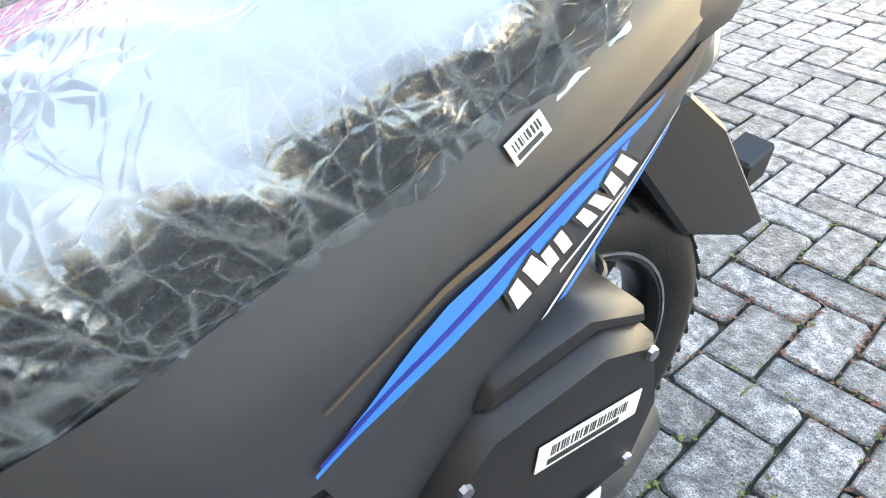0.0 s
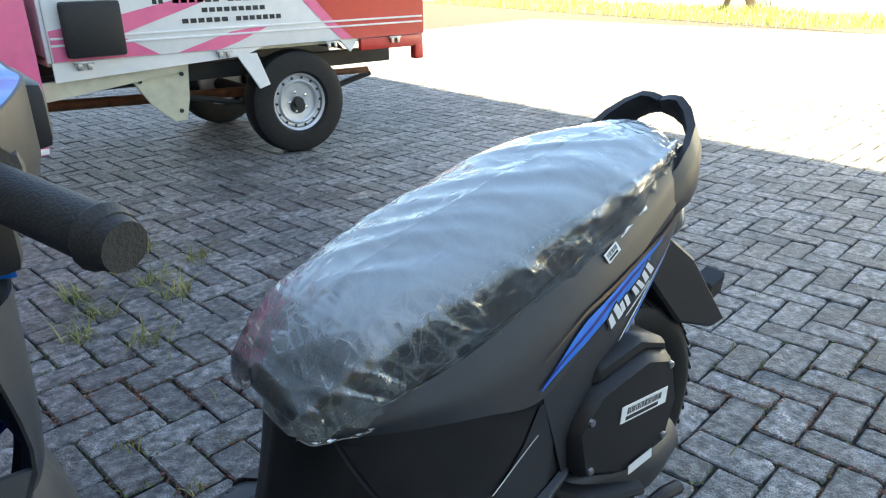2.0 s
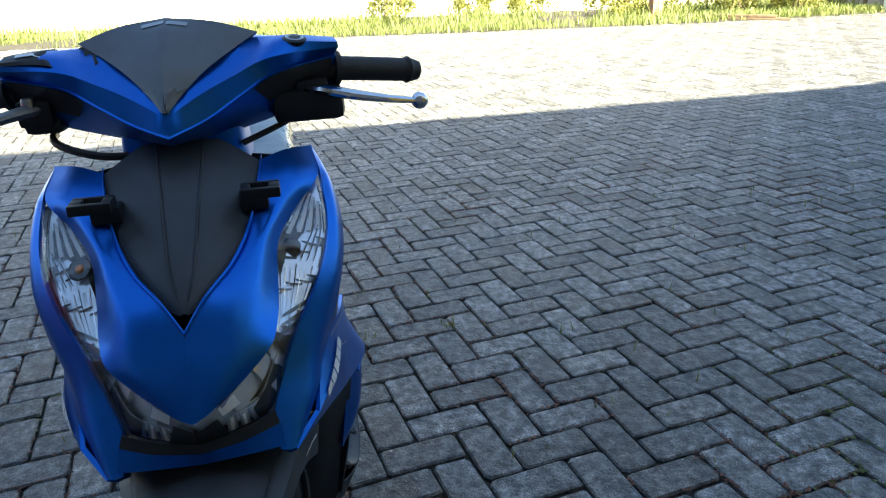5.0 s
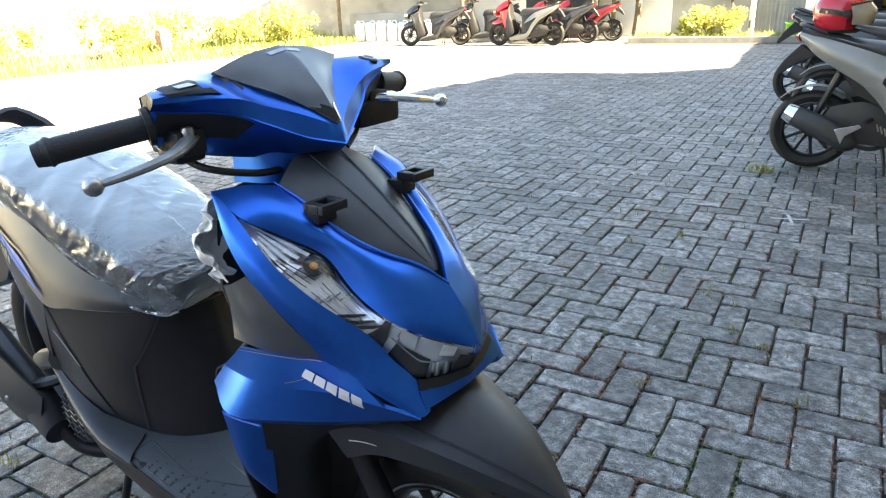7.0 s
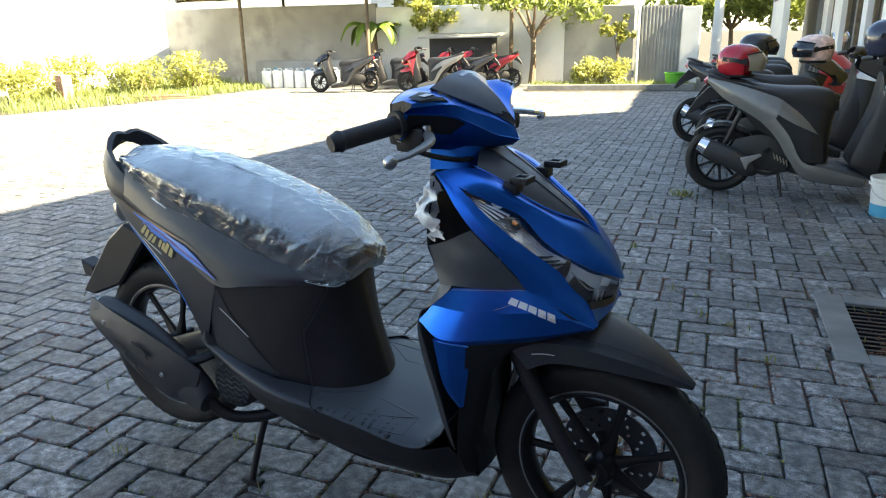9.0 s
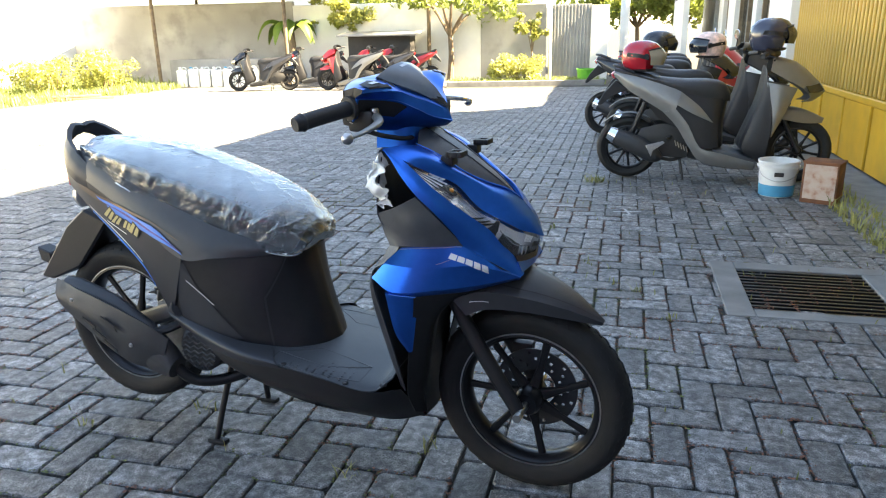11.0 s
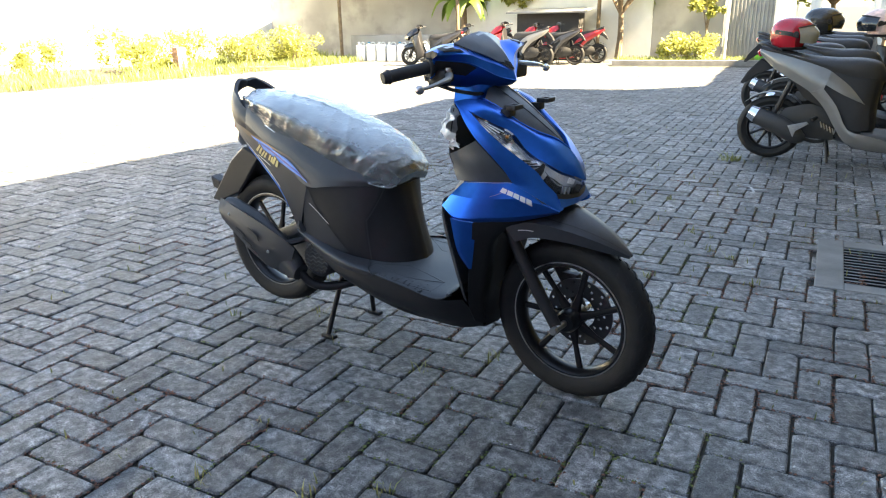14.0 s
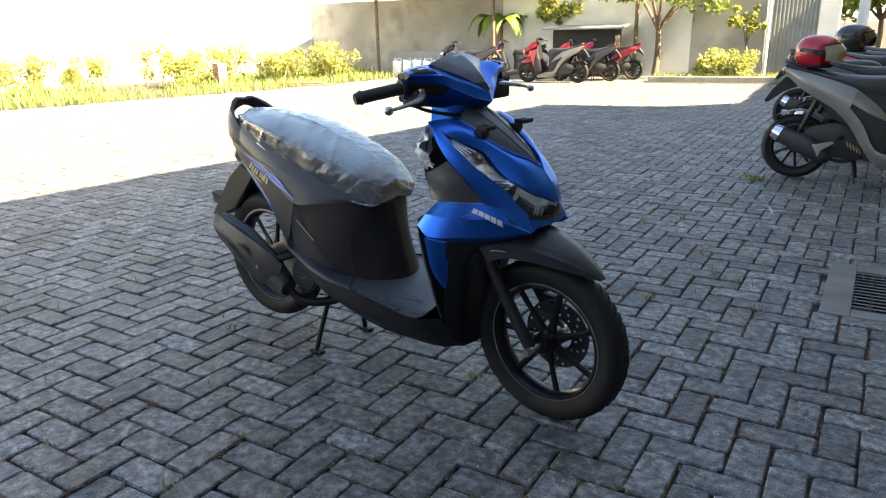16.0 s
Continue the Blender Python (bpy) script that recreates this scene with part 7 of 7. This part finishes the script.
for k in range(12):
    part("gate_rib", box((.03 + k * .08, -.05, .03), (.07 + k * .08, -.03, 1.7), .01, m=Matrix.Translation((-2.38, 15.9, 0)) @ Matrix.Rotation(radians(16), 4, "Z")), M_ZINC, zg, smooth=False)
wall_between("wall_pier", (-1.42, 16.15), (-1.02, 16.25), -.05, 1.68, .2, M_WHITE, "white painted wall pier beside the zinc gate")
pole = thing("white_pole", pose(-2.11, 14.89, 0), "tall thin white steel pole on the kerb", "pole")
part("shaft", tube([(0, 0, 0), (0, 0, 5)], .035, n=1, seg=10), M_TWHITE, pole)
part("foot", box((-.09, -.09, 0), (.09, .09, .015), .004), M_ZINC, pole)
p3 = thing("timber_post", pose(-5.1, 14.9, 0), "dark timber post in front of the wall", "post")
part("shaft", tube([(0, 0, -.05), (.01, 0, 1.4), (0, 0, 2.9)], .05, n=3, seg=8), M_WOOD, p3)
p4 = thing("utility_pole", pose(-.95, 18.6, 0), "pale concrete utility pole beyond the gate", "pole")
part("shaft", lathe([(.13, 0), (.09, 7)], axis="z", seg=14), M_WHITE, p4)
kerb = part("kerb", box((0, -.06, -.05), (3.4, .06, .10), .012, m=Matrix.Translation((-4.0, 13.2, 0)) @ Matrix.Rotation(radians(17), 4, "Z")), M_CONC, smooth=False)
tagged(kerb, "concrete kerb edging the planted strip", "kerb", kind="structure")
ga = [(-4.0 + t * 3.3 - .3 * s, 13.25 + t * .95 + s) for t, s in zip(r.rand(2600), r.rand(2600) * 1.2)]
tagged(blades("kerb_grass", ga, M_GRASS, 15, .04, .16, .009, .9), "short bright grass behind the kerb", "grass", kind="stuff")
shed = thing("tool_shed", pose(-6.1, 14.35, 0, 0, 0, 13), "small dark shed with a flat grey sheet roof", "shed")
part("wall_panel", box((-.75, -.3, 0), (.75, -.26, 1.1), .006), M_TDARK, shed)
part("side_panel", box((-.75, -.26, 0), (-.71, .4, 1.1), .006), M_TDARK, shed)
part("side_panel", box((.71, -.26, 0), (.75, .4, 1.1), .006), M_TDARK, shed)
part("roof_sheet", box((-.95, -.5, 1.12), (.95, .55, 1.16), .006, m=Matrix.Rotation(radians(4), 4, "X")), M_ZINC, shed)
gb = thing("green_bin", pose(-1.25, 14.75, 0), "bright green plastic tub on the verge", "bin")
part("tub", lathe([(.17, 0), (.2, .26), (.215, .27), (.215, .3), (.19, .3), (.16, .03), (.001, .03)], axis="z", seg=20), M_GREEN, gb)
st = thing("brick_stack", pose(-11.75, 7.85, 0), "small stack of bricks in the hedge", "brick stack")
for k in range(9):
    for j in range(2):
        part("brick", box((-.11 + .01 * (k % 3), -.11 + j * .112, k * .06), (.11 + .01 * (k % 2), -.004 + j * .112, k * .06 + .056), .005), M_BRICK, st, smooth=False)
pl = thing("plank_pile", pose(-10.7, 8.9, 0, 0, 0, 40), "low pile of dark planks at the paving edge", "planks")
for k in range(5):
    part("plank", box((-1.1 + .1 * k, -.15 + .07 * (k % 3), .05 * (k // 3)), (1.1 - .08 * k, -.09 + .07 * (k % 3), .05 * (k // 3) + .04), .006), M_WOOD, pl)
tent = thing("white_tent", pose(-.2, 26, 0), "far white canopy tent beyond the gate", "tent")
part("canopy", sheet([[(-2.2, -2, 1.3), (2.2, -2, 1.3)], [(-.1, 0, 2.1), (.1, 0, 2.1)], [(-2.2, 2, 1.3), (2.2, 2, 1.3)]], nu=2, nv=3), M_TWHITE, tent)
for sx in (-2.1, 2.1):
    for sy in (-1.9, 1.9):
        part("pole", tube([(sx, sy, 0), (sx, sy, 1.32)], .03, n=1, seg=6), M_STEEL, tent)
# far house over the wall
fh = thing("house", pose(-12, 30, 0, 0, 0, 10), "pale house beyond the boundary wall", "house")
part("wall", box((-5, -3, 0), (5, 3, 3.2), .02), M_WHITE, fh)
part("roof", sheet([[(-5.5, -3.5, 3.1), (5.5, -3.5, 3.1)], [(-5.5, 0, 4.6), (5.5, 0, 4.6)], [(-5.5, 3.5, 3.1), (5.5, 3.5, 3.1)]], nu=2, nv=1, thick=.1), M_BRICK, fh)


# ---------------------------------------------------------------- paving, block by block
pm = [paver_data("paver", 0.2040, 0.0992, k) for k in range(10)]
paving = tagged(new("paving"), "grey concrete block paving in herringbone", "paving", kind="structure")
tmpl = [np.array([v.co[:] for v in me.vertices]) for me in pm]
polys = [[tuple(f.vertices) for f in me.polygons] for me in pm]
rng = random.Random(5)
co, fa, near = [], [], 0
for p, t in paver_places():
    k = rng.randrange(10)
    ang = TURN + (math.pi / 2 if t else 0) + rng.uniform(-.014, .014) + (math.pi if rng.random() < .5 else 0)
    tx, ty, dz = rng.uniform(-.012, .012), rng.uniform(-.02, .02), rng.uniform(-.0028, .001)
    if 0.0 < p.x < 2.5 and -1.35 < p.y < 1.15 and near < 298:
        o = new("paver", pm[k])
        o.parent = paving
        o.matrix_basis = Matrix.Translation((p.x, p.y, dz)) @ Matrix.Rotation(ang, 4, "Z") @ Matrix.Rotation(tx, 4, "Y") @ Matrix.Rotation(ty, 4, "X")
        near += 1
        continue
    c, s = math.cos(ang), math.sin(ang)
    v = tmpl[k]
    fa += [tuple(i + 24 * len(co) for i in f) for f in polys[k]]
    co.append(np.stack([p.x + c * v[:, 0] - s * v[:, 1], p.y + s * v[:, 0] + c * v[:, 1], v[:, 2] - tx * v[:, 0] + ty * v[:, 1] + dz], 1))
o = stuff_mesh("pavers", np.concatenate(co).tolist(), fa, M_PAVER, paving)
o["kind"] = "stuff"

# dry red-brown crumbs and moss caught in the joints
rg = np.random.RandomState(19)
for name_, mat_, count, label_ in (("joint_crumbs", M_CRUMB, 15000, "dry red-brown seed husks caught in the paving joints"), ("joint_moss", M_MOSS, 7000, "low green moss in the paving joints")):
    V, Fc = [], []
    patches = [(rg.randint(-18, 22), rg.randint(-24, 26)) for _ in range(130)]
    while len(Fc) < count:
        i, j = patches[rg.randint(len(patches))]
        i, j = i + rg.randint(-1, 2), j + rg.randint(-1, 2)
        along, off = rg.uniform(-.5, .5) * PW, rg.normal() * .0055
        if rg.rand() < .5:
            if (i + j) % 4 == 0:
                continue
            c = uv(i * PW + off, j * PW + along)
        else:
            if (i + j) % 4 == 2:
                continue
            c = uv(i * PW - PW / 2 + along, j * PW + PW / 2 + off)
        a_, w_ = rg.uniform(0, 3.14), rg.uniform(.0022, .0062)
        h_ = rg.uniform(-.004, .002)
        k = len(V)
        V += [(c.x + w_ * math.cos(a_ + q), c.y + w_ * math.sin(a_ + q), h_ + .002 * (n_ % 2)) for n_, q in enumerate((0, 1.4, 3.1, 4.6))]
        Fc.append((k, k + 1, k + 2, k + 3))
    tagged(stuff_mesh(name_, V, Fc, mat_), label_, "debris", kind="stuff")
